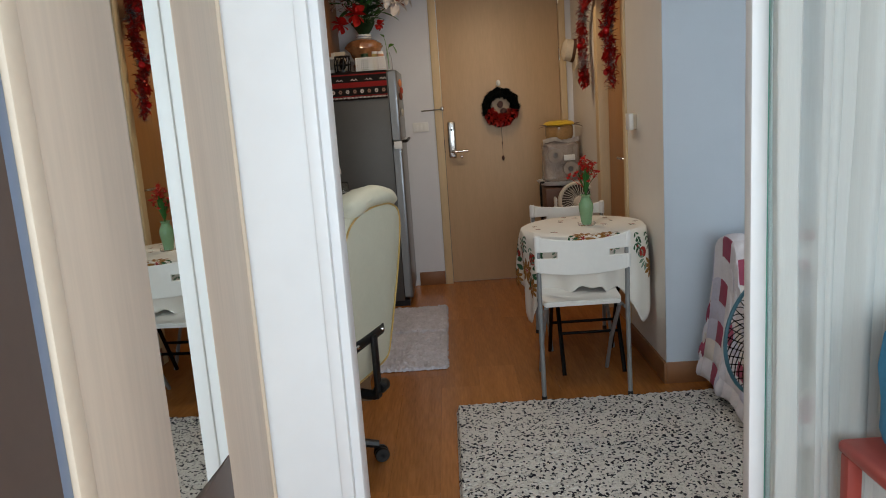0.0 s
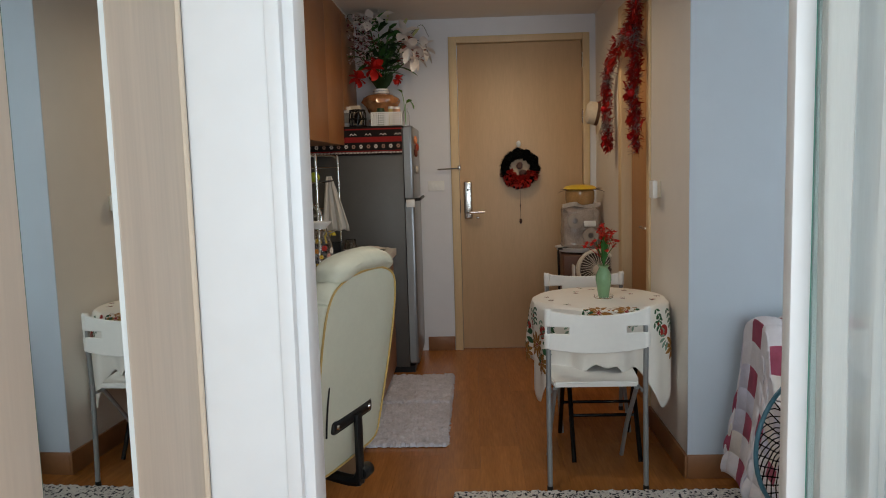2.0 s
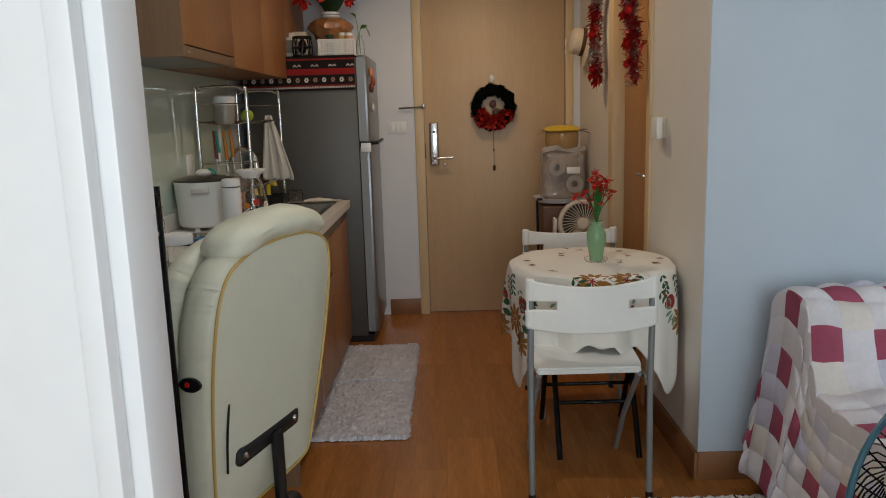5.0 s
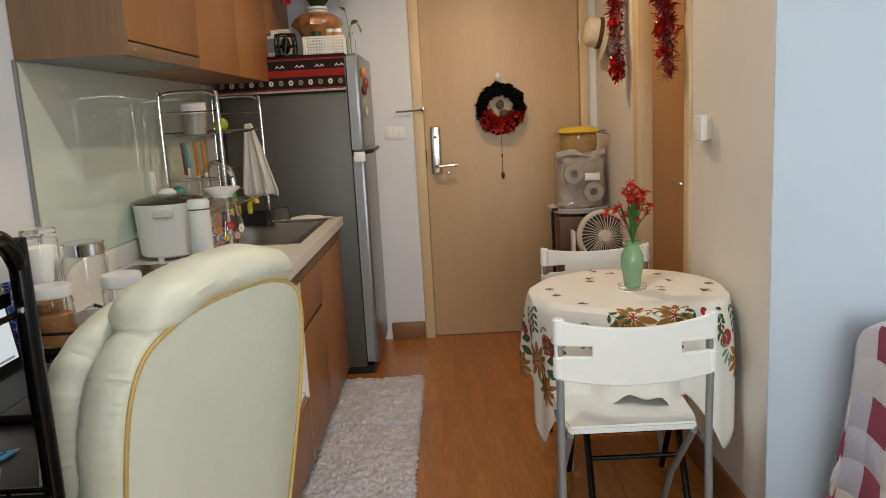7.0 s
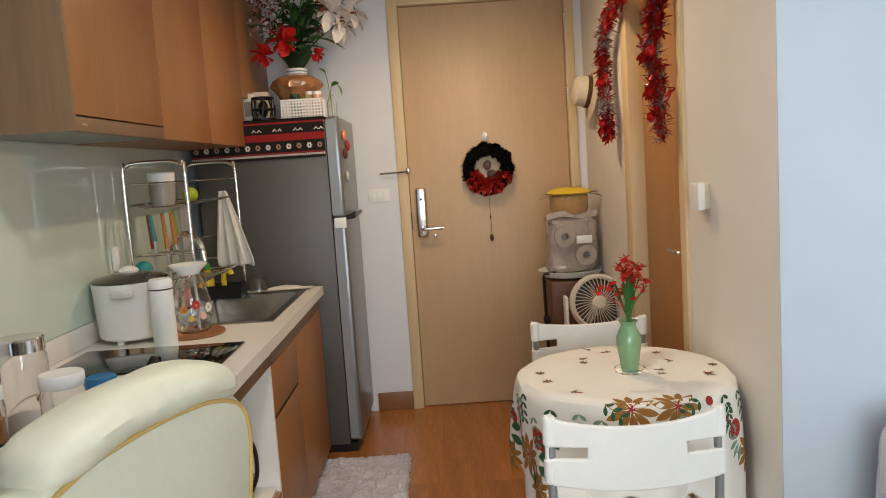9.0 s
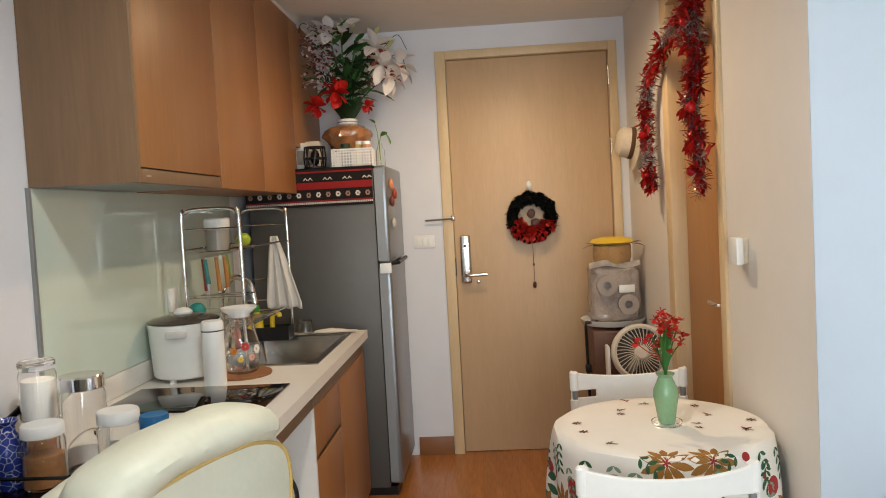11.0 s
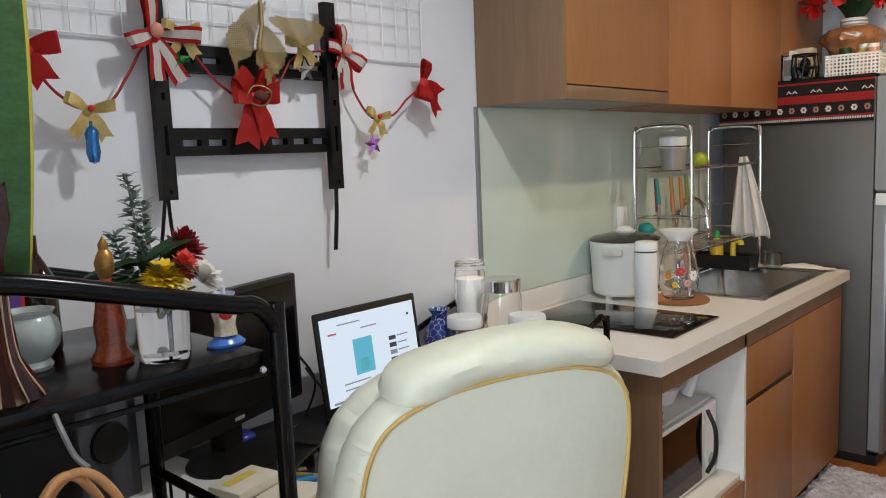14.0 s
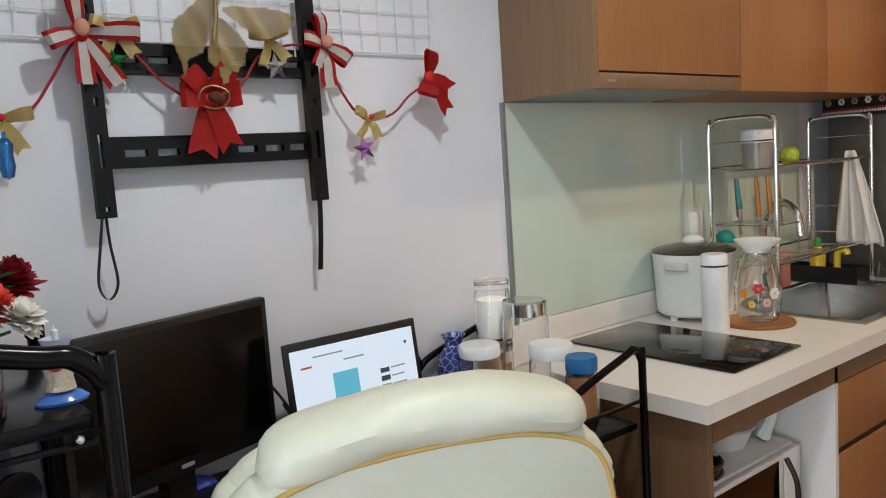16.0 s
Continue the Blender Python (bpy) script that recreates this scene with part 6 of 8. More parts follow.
    for i, (y, c, nm, h) in enumerate(((4.53, "8E3A30", "red", 0.13), (4.62, "B8782E", "orange", 0.14), (4.66, "E39A2A", "orange", 0.13), (4.8, "80903C", "green", 0.12), (4.5, "2C7C78", "teal", 0.1))):
        u = thing("kitchen_utensil", (-0.9 + 0.02 * (i % 3), y, CZ + 0.29), nm + " handled kitchen utensil hanging on the rack", "utensil", group="hanging utensils")
        part("handle", T([(0, 0, 0.12), (0.003, 0.004, 0.06), (0.006, 0.008, 0.12 - h)], 0.009, 8, taper=(0.8, 1.1)), mat("utensil_" + nm, c, 0.35), u)
        part("blade", T([(0.006, 0.008, 0.12 - h), (0.008, 0.01, 0.06 - h)], 0.006, 6), STEEL, u)
    sp_ = thing("scouring_brush", (-0.92, 4.49, CZ + 0.15), "teal round dish brush standing in the rack", "brush")
    bm = bmesh.new()
    blob(bm, (0, 0, 0.06), 0.032, 0.032, 0.03, 2, 0.15)
    part("brush_head", bm, mat("teal_brush", "1E8F8A", 0.5, var=0.2, scale=90), sp_)
    part("handle", T([(0, 0, -0.02), (0, 0, 0.05)], 0.01, 8), WHITE, sp_)
    tw = thing("tea_towel", (-0.765, 5.085, CZ), "white tea towel hanging from the dish rack", "towel")
    bm = bmesh.new()
    nz, nx = 22, 14
    rows = []
    for a in range(nz + 1):
        u = a / nz
        w = 0.03 + 0.135 * min(1, u * 1.1) ** 0.9
        rows.append([bm.verts.new((w * (i / nx - 0.45) + 0.03 * u, -0.012 - 0.014 * math.sin(i * 1.35 + u * 1.5) * (0.3 + u) - 0.004 * math.sin(i * 0.7), 0.475 - 0.335 * u - 0.014 * abs(math.sin(i * 0.6)) * u)) for i in range(nx + 1)])
    for a, b in zip(rows, rows[1:]):
        for i in range(nx):
            bm.faces.new((a[i], a[i + 1], b[i + 1], b[i]))
    ob = part("towel_cloth", bm, mat("white_towelling", "DDD6CC", 0.95, var=0.08, scale=40, bump=0.4, bscale=400), tw)
    ob.modifiers.new("thick", "SOLIDIFY").thickness = 0.004
    g = thing("glass_cup", (-0.645, 5.09, CZ + 0.0045), "upturned clear glass cup beside the sink", "cup")
    part("cup_body", L([(0.038, 0), (0.034, 0.06), (0.03, 0.066), (0, 0.067), (0, 0.061), (0.028, 0.06), (0.035, 0)], 22), glass("frosted_glass", (0.9, 0.88, 0.84), 0.15), g)
    cl = thing("dish_cloth", (-0.5, 5.09, CZ + 0.0045), "folded white dish cloth on the worktop edge", "cloth")
    bm = bmesh.new()
    n = 18
    gr = [[bm.verts.new((-0.1 + 0.2 * i / n, -0.035 + 0.07 * j / 8, 0.004 + 0.02 * math.sin(math.pi * j / 8) * (0.8 + 0.3 * noise.noise(Vector((i * 0.6, j * 0.4, 0)))) * math.sin(math.pi * min(1, (i + 2) / n)))) for j in range(9)] for i in range(n + 1)]
    for i in range(n):
        for j in range(8):
            bm.faces.new((gr[i][j], gr[i + 1][j], gr[i + 1][j + 1], gr[i][j + 1]))
    part("folded_cloth", bm, MATS["white_towelling"], cl)
    cd = thing("sink_caddy", (-0.9, 4.97, CZ + 0.0045), "black sink caddy holding washing up things", "caddy")
    bm = bmesh.new()
    for a in ((-0.035, 0.22, -0.05, -0.046), (-0.035, 0.22, 0.046, 0.05), (-0.035, -0.031, -0.046, 0.046), (0.216, 0.22, -0.046, 0.046)):
        box(bm, *a, 0, 0.06)
    box(bm, -0.031, 0.216, -0.046, 0.046, 0, 0.004)
    part("tray", bm, BLACK, cd, smooth=False)
    so = thing("soap_bottle", (-0.83, 4.95, CZ + 0.009), "yellow washing-up liquid bottle with a green cap", "bottle")
    part("bottle_body", L([(0, 0), (0.026, 0), (0.028, 0.01), (0.026, 0.1), (0.016, 0.12), (0.012, 0.125), (0, 0.125)], 20), mat("yellow_liquid", "D9B62A", 0.25, var=0.2, scale=20), so)
    part("cap", L([(0.013, 0.125), (0.013, 0.15), (0.007, 0.158), (0, 0.158)], 14), mat("green_cap", "2F8F3A", 0.35), so)
    sg = thing("sponge_holder", (-0.76, 4.95, CZ + 0.009), "yellow plastic sponge holder by the sink", "holder")
    part("holder_body", T([(0, 0, 0.0), (0, 0, 0.09), (0.01, 0, 0.115), (0.03, 0, 0.115), (0.035, 0, 0.1)], 0.012, 8, n=3), mat("yellow_plastic", "E3C321", 0.35), sg)
    pk = thing("pink_sponge", (-0.87, 4.78, CZ + 0.0045), "pink dish sponge standing by the tap", "sponge")
    part("sponge_body", B(-0.012, 0.012, -0.03, 0.03, 0, 0.13, 0.008), mat("pink_foam", "C9817A", 0.9, var=0.2, scale=120), pk)


worktop_things()


def microwave():
    m = thing("microwave", (0, 0, 0.352), "white microwave oven in the open cabinet", "microwave")
    part("case", B(-0.85, -0.47, 3.555, 4.045, 0.002, 0.25, 0.006), WHITE, m)
    d = part("door", B(-0.468, -0.45, 3.56, 3.96, 0.008, 0.244, 0.004), WHITE, m)
    part("door_window", B(-0.4497, -0.4485, 3.58, 3.93, 0.02, 0.232), HOB, d, "black glass door window")
    part("handle", T([(-0.447, 3.965, 0.03), (-0.425, 3.968, 0.08), (-0.42, 3.968, 0.13), (-0.425, 3.968, 0.18), (-0.447, 3.965, 0.23)], 0.007, 8, n=4), BLACK, d)
    part("control_panel", B(-0.468, -0.451, 3.965, 4.042, 0.008, 0.244, 0.003), WHITE, m)
    part("dial", L([(0, 0), (0.02, 0), (0.018, 0.014), (0, 0.015)], 18, pose(-0.451, 4.004, 0.06, 0, 90)), GREYMETAL, m)
    p = thing("plastic_tub", (-0.6, 3.9, 0.603), "white plastic tub on top of the microwave", "tub", 10)
    part("tub_body", L([(0, 0), (0.07, 0), (0.09, 0.05), (0.094, 0.052), (0.087, 0.054), (0.068, 0.006), (0, 0.006)], 28), WHITE, p)
    part("tub_lid", L([(0, 0.055), (0.097, 0.053), (0.098, 0.06), (0.05, 0.067), (0, 0.068)], 28), mat("grey_white_lid", "C8C4BE", 0.4), p)
    q = thing("pan_handle_scoop", (-0.53, 4.0, 0.603), "white plastic scoop standing on the microwave", "scoop")
    part("scoop", T([(0, 0, 0.005), (0.02, 0.01, 0.06), (0.03, 0.02, 0.12)], 0.016, 8, taper=(1.2, 0.6)), WHITE, q)
    w = thing("cable_bundle", (-0.52, 3.68, 0.603), "coiled brown cable lying on the microwave", "cable")
    part("coil", T([(0.05 * math.cos(a) * (1 + 0.1 * math.sin(a * 1.7)), 0.07 * math.sin(a), 0.008 + 0.004 * a / 3) for a in np.linspace(0, 20, 90)], 0.005, 6), mat("brown_cable", "4A3322", 0.5), w)


microwave()

# ---- on and over the fridge ----
FZ = 1.645


def fridge_cloth():
    c = thing("fridge_runner", (0, 5.2525, FZ), "red and black woven runner hanging over the fridge", "runner")
    BK, RD, WT = mat("black_weave", "17100F", 0.95, var=0.3, scale=120), mat("red_weave", "8C1B1A", 0.95, var=0.25, scale=120), mat("white_stitch", "D5CBC2", 0.9, var=0.1)
    x0, x1 = -0.945, -0.31
    bm = B(x0, x1, -0.0035, -0.0005, -0.185, 0.004)
    box(bm, x0, x1, -0.0035, 0.5, 0.0005, 0.004)
    cl = part("runner_cloth", bm, BK, c, smooth=False)
    part("red_band", B(x0, x1, -0.0048, -0.0037, -0.1, -0.066), RD, cl)
    part("red_band", B(x0, x1, -0.0048, -0.0037, -0.02, -0.012), RD, cl)
    part("red_band", B(x0, x1, -0.0048, -0.0037, -0.16, -0.154), RD, cl)
    n = 13
    for i in range(n):
        x = x0 + (x1 - x0) * (i + 0.5) / n
        bm = bmesh.new()
        for a in range(6):
            an = a * math.pi / 3
            lathe(bm, [(0, 0.001), (0.0052, 0.001), (0.0052, 0)], 6, pose(x + 0.008 * math.cos(an), -0.0038, -0.127 + 0.009 * math.sin(an), 90))
        part("woven_flower", bm, WT if i % 2 else mat("tan_stitch", "9C7A68", 0.9), cl)
        if i % 2 == 0:
            bm = bmesh.new()
            for s in (-1, 1):
                poly(bm, [(x + s * 0.012 - 0.012, -0.055), (x + s * 0.012, -0.041), (x + s * 0.012 + 0.012, -0.055), (x + s * 0.012 + 0.007, -0.055), (x + s * 0.012, -0.047), (x + s * 0.012 - 0.007, -0.055)], -0.0048, -0.0037)
            part("woven_peak", bm, WT, cl)
    bm = bmesh.new()
    m = 70
    for i in range(m):
        x = x0 + (x1 - x0) * (i + 0.5) / m
        box(bm, x - 0.0028, x + 0.0028, -0.005, -0.0037, -0.172, -0.162)
    tagged(part("stitch_row", bm, WT, cl, smooth=False), kind="stuff")


fridge_cloth()
FT = FZ + 0.0045


def fridge_top():
    b = thing("white_basket", (-0.42, 5.4, FT), "white perforated plastic basket on the fridge", "basket", 4)
    bm = bmesh.new()
    w, d, h = 0.2, 0.15, 0.088
    for s in (-1, 1):
        for j in range(6):
            z0 = h * j / 6
            box(bm, -w / 2, w / 2, s * d / 2 - 0.002, s * d / 2 + 0.002, z0, z0 + 0.0065)
            box(bm, s * w / 2 - 0.002, s * w / 2 + 0.002, -d / 2, d / 2, z0, z0 + 0.0065)
        for i in range(15):
            x = -w / 2 + w * i / 14
            box(bm, x - 0.003, x + 0.003, s * d / 2 - 0.0018, s * d / 2 + 0.0018, 0, h)
        for i in range(11):
            y = -d / 2 + d * i / 10
            box(bm, s * w / 2 - 0.0018, s * w / 2 + 0.0018, y - 0.003, y + 0.003, 0, h)
    box(bm, -w / 2, w / 2, -d / 2, d / 2, 0, 0.003)
    part("basket_body", bm, WHITE, b, smooth=False)
    part("rim", T([(-w / 2, -d / 2, h), (w / 2, -d / 2, h), (w / 2, d / 2, h), (-w / 2, d / 2, h)], 0.005, 6, True), WHITE, b)
    for x, y, r, hh, c, nm in ((-0.04, 0.0, 0.028, 0.12, "1C3B24", "dark green"), (0.03, 0.01, 0.022, 0.13, "D9C27A", "yellow labelled"), (0.07, -0.02, 0.025, 0.125, "B98A6A", "amber")):
        j = thing("small_jar", (-0.42 + x, 5.4 + y, FT + 0.0035), nm + " small jar standing in the basket", "jar", group="jars in the basket")
        part("jar_body", L([(0, 0), (r, 0), (r, hh - 0.02), (r * 0.8, hh - 0.012), (0, hh - 0.012)], 16), mat("jar_" + nm.replace(" ", "_"), c, 0.3, var=0.2, scale=30), j)
        part("lid", L([(r * 0.9, hh - 0.016), (r * 0.9, hh), (0, hh)], 16), WHITE if nm != "dark green" else LEAFDARK, j)
    k = thing("black_lantern", (-0.61, 5.36, FT), "black round wire lantern on the fridge", "lantern")
    for z in (0.004, 0.055, 0.11):
        part("ring", T([(0.05 * math.cos(a), 0.05 * math.sin(a), z) for a in np.linspace(0, 2 * math.pi, 25)[:-1]], 0.005, 6, True), BLACK, k)
    for i in range(8):
        a = i * math.pi / 4
        part("bar", T([(0.05 * math.cos(a), 0.05 * math.sin(a), 0), (0.055 * math.cos(a + 0.2), 0.055 * math.sin(a + 0.2), 0.055), (0.05 * math.cos(a + 0.4), 0.05 * math.sin(a + 0.4), 0.11)], 0.004, 6), BLACK, k)
    part("base", L([(0, 0), (0.058, 0), (0.058, 0.012), (0, 0.012)], 24), BLACK, k)
    bm = bmesh.new()
    blob(bm, (0, 0, 0.06), 0.024, 0.024, 0.042, 2)
    part("lamp_glass", bm, mat("dark_glass", "1A1816", 0.1), k)
    for x, y, w2, h2, nm in ((-0.69, 5.42, 0.05, 0.14, "white"), (-0.64, 5.47, 0.075, 0.15, "cream")):
        q = thing("carton", (x, y, FT), nm + " paper carton standing on the fridge", "carton", group="cartons")
        part("carton_body", B(-w2 / 2, w2 / 2, -0.03, 0.03, 0, h2, 0.003), mat(nm + "_card", "DCD6CC" if nm == "white" else "CFC3AE", 0.7, var=0.06), q)
        part("carton_print", B(-w2 / 2 + 0.006, w2 / 2 - 0.006, -0.0312, -0.0302, 0.03, 0.1), mat("grey_print", "8D8378", 0.7, var=0.3, scale=60), q)
    # vase wrapped in amber cellophane, with its bouquet
    v = thing("flower_arrangement", (-0.47, 5.56, FT), "tall vase of artificial lilies and red poinsettias", "flower vase")
    bm = L([(p_.x, p_.y) for p_ in smooth_path([(0.001, 0, 0), (0.07, 0.001, 0), (0.088, 0.05, 0), (0.075, 0.095, 0), (0.105, 0.135, 0), (0.128, 0.175, 0), (0.105, 0.215, 0), (0.055, 0.235, 0)], 4)], 44)
    for p in bm.verts:
        p.co += Vector((p.co.x, p.co.y, 0)) * (0.14 * noise.noise(p.co * 22) + 0.1 * noise.noise(p.co * 60))
    part("wrapping", bm, mat("amber_cellophane", "A5714A", 0.16, var=0.4, scale=25, coat=0.6), v, "crumpled amber cellophane wrapping")
    part("vase_neck", L([(0.05, 0.236), (0.054, 0.24), (0.054, 0.262), (0.05, 0.265), (0, 0.262)], 24), WHITE, v, "white striped vase rim")
    part("rim_stripe", L([(0.0545, 0.246), (0.0548, 0.246), (0.0548, 0.252), (0.0545, 0.252)], 24), BLUEGREY, v)
    bm = bmesh.new()
    for i in range(26):
        a = random.uniform(0, 6.28)
        petal(bm, (0.03 * math.cos(a), 0.03 * math.sin(a), 0.265), (0.5 * math.cos(a), 0.5 * math.sin(a), 1), random.uniform(0.07, 0.13), 0.045, 0.15)
    part("base_leaf", bm, LEAFDARK, v)
    tips = []
    stems = bmesh.new()
    for dx, dy, dz in ((-0.06, -0.08, 0.7), (0.0, -0.05, 0.72), (0.08, -0.04, 0.68), (0.16, -0.05, 0.62), (0.24, -0.05, 0.48), (0.2, 0.02, 0.58), (-0.1, -0.02, 0.6), (-0.13, -0.1, 0.5), (0.1, 0.05, 0.64), (0.05, 0.1, 0.62)):
        tube(stems, smooth_path([(0, 0, 0.25), (dx * 0.35, dy * 0.3, 0.25 + (dz - 0.25) * 0.5), (dx, dy, dz)], 5), 0.004, 6)
        tips.append(Vector((dx, dy, dz)))
    part("stem", stems, LEAF, v)
    bm = bmesh.new()
    for i in range(190):
        t_ = random.choice(tips)
        u = random.uniform(0.35, 0.95)
        p = Vector((t_.x * u * u, t_.y * u * u, 0.25 + (t_.z - 0.25) * u))
        a = random.uniform(0, 6.28)
        petal(bm, p, (math.cos(a), math.sin(a), random.uniform(-0.1, 1.2)), random.uniform(0.07, 0.16), random.uniform(0.018, 0.038), random.uniform(0.1, 0.5), random.randrange(2))
    part("foliage", bm, [LEAFDARK, LEAF], v)
    LILY = mat("lily_white", "E3DCD6", 0.6, var=0.1, scale=40)
    for at, d in (((0.25, -0.06, 0.46), (0.7, -0.7, -0.1)), ((0.29, -0.02, 0.53), (0.9, -0.3, 0.2)), ((0.17, -0.06, 0.62), (0.5, -0.7, 0.4)), ((-0.06, -0.1, 0.7), (-0.3, -0.8, 0.4)), ((0.21, -0.09, 0.52), (0.3, -0.9, 0.1)), ((0.02, -0.08, 0.72), (0.1, -0.6, 0.8))):
        bm = bmesh.new()
        flower(bm, at, d, 6, 0.105, 0.062, 0.68, 0.45)
        part("lily", bm, LILY, v)
    bm = bmesh.new()
    for at, d in (((0.06, -0.05, 0.7), (0.1, -0.1, 1)), ((0.15, -0.02, 0.66), (0.6, -0.2, 0.8)), ((0.22, -0.02, 0.6), (0.7, -0.1, 0.8))):
        for s in (1, -1):
            petal(bm, at, Vector(d), 0.085, 0.022, 0.08 * s)
    part("lily_bud", bm, mat("lily_bud_green", "B9BE86", 0.6, var=0.15, scale=40), v)
    POIN = mat("poinsettia_red", "C01A14", 0.55, var=0.2, scale=40)
    for at, d, s in (((-0.03, -0.11, 0.39), (0.0, -1, 0.25), 0.1), ((-0.14, -0.09, 0.33), (-0.3, -0.9, 0.1), 0.08), ((0.12, -0.06, 0.32), (0.6, -0.7, -0.2), 0.05)):
        bm = bmesh.new()
        flower(bm, at, d, 8, s * 0.85, s * 0.75, 0.95, 0.2)
        flower(bm, Vector(at) + Vector(d) * 0.008, d, 5, s * 0.6, s * 0.4, 0.8, 0.1)
        part("poinsettia", bm, POIN, v)
    bm = bmesh.new()
    for i in range(420):
        a = random.uniform(-0.5, 0.7)
        c0 = Vector((random.gauss(-0.1, 0.045), random.gauss(-0.1, 0.04), random.uniform(0.42, 0.74)))
        petal(bm, c0, (random.uniform(-1, 1), random.uniform(-1, 0.2), random.uniform(-0.6, 1)), random.uniform(0.012, 0.028), 0.014, 0.2, 0 if random.random() < 0.55 else 1)
    part("blossom", bm, [mat("pink_white_blossom", "D8CBCB", 0.6, var=0.2, scale=60), mat("wine_blossom", "6E2B30", 0.6, var=0.25, scale=60)], v, "sprays of tiny pink white blossom")
    bm = bmesh.new()
    for i in range(40):
        c0 = Vector((random.gauss(0.22, 0.04), random.gauss(-0.06, 0.03), random.uniform(0.42, 0.6)))
        petal(bm, c0, (random.uniform(-1, 1), random.uniform(-1, 0.2), random.uniform(-0.6, 1)), random.uniform(0.02, 0.045), 0.025, 0.2)
    part("blossom", bm, mat("rust_blossom", "8A4030", 0.6, var=0.25, scale=60), v, "rust coloured filler blossom")
    for pts in ([(0.2, -0.03, 0.6), (0.29, -0.04, 0.68), (0.34, -0.05, 0.6)], [(0.2, -0.02, 0.56), (0.3, -0.03, 0.58), (0.33, -0.05, 0.5)], [(-0.1, -0.08, 0.72), (-0.18, -0.12, 0.75), (-0.2, -0.14, 0.7)]):
        part("grass_blade", T(pts, 0.0018, 5, n=6), LEAFDARK, v)
    pl = thing("pothos_cutting", (-0.31, 5.6, FT), "green pothos cutting in a clear bottle", "plant")
    part("bottle", L([(0, 0), (0.025, 0), (0.025, 0.09), (0.012, 0.12), (0.012, 0.135), (0.01, 0.135), (0.01, 0.12), (0.022, 0.09), (0.022, 0.004), (0, 0.004)], 18), GLASS, pl)
    bm = bmesh.new()
    for pts in ([(0, 0, 0.02), (0.0, 0, 0.15), (0.03, -0.03, 0.19)], [(0, 0, 0.02), (-0.01, 0, 0.18), (-0.02, -0.01, 0.24)]):
        tube(bm, smooth_path(pts, 4), 0.002, 5)
    for at, d, s in (((0.03, -0.03, 0.19), (0.5, -0.3, -0.7), 0.08), ((-0.02, -0.01, 0.24), (-0.3, -0.5, 0.4), 0.05), ((0.01, -0.02, 0.17), (0.6, -0.4, 0.4), 0.05)):
        petal(bm, at, d, s, s * 0.65, 0.2)
    part("leaf", bm, mat("pothos_green", "5C8F2E", 0.45, var=0.25, scale=40), pl)


fridge_top()
for y, z, c, nm in ((5.33, 1.555, "D98A5E", "orange"), (5.33, 1.47, "6B2E1E", "brown"), (5.45, 1.51, "A8422E", "red"), (5.36, 1.36, "B9B4AA", "white")):
    mg = thing("fridge_magnet", (-0.24, y, z), nm + " souvenir magnet on the fridge door", "magnet", group="fridge magnets")
    bm = bmesh.new()
    blob(bm, (0.012, 0, 0), 0.012, 0.022, 0.03, 2, 0.25)
    part("magnet_body", bm, mat("magnet_" + nm, c, 0.4, var=0.3, scale=50), mg)

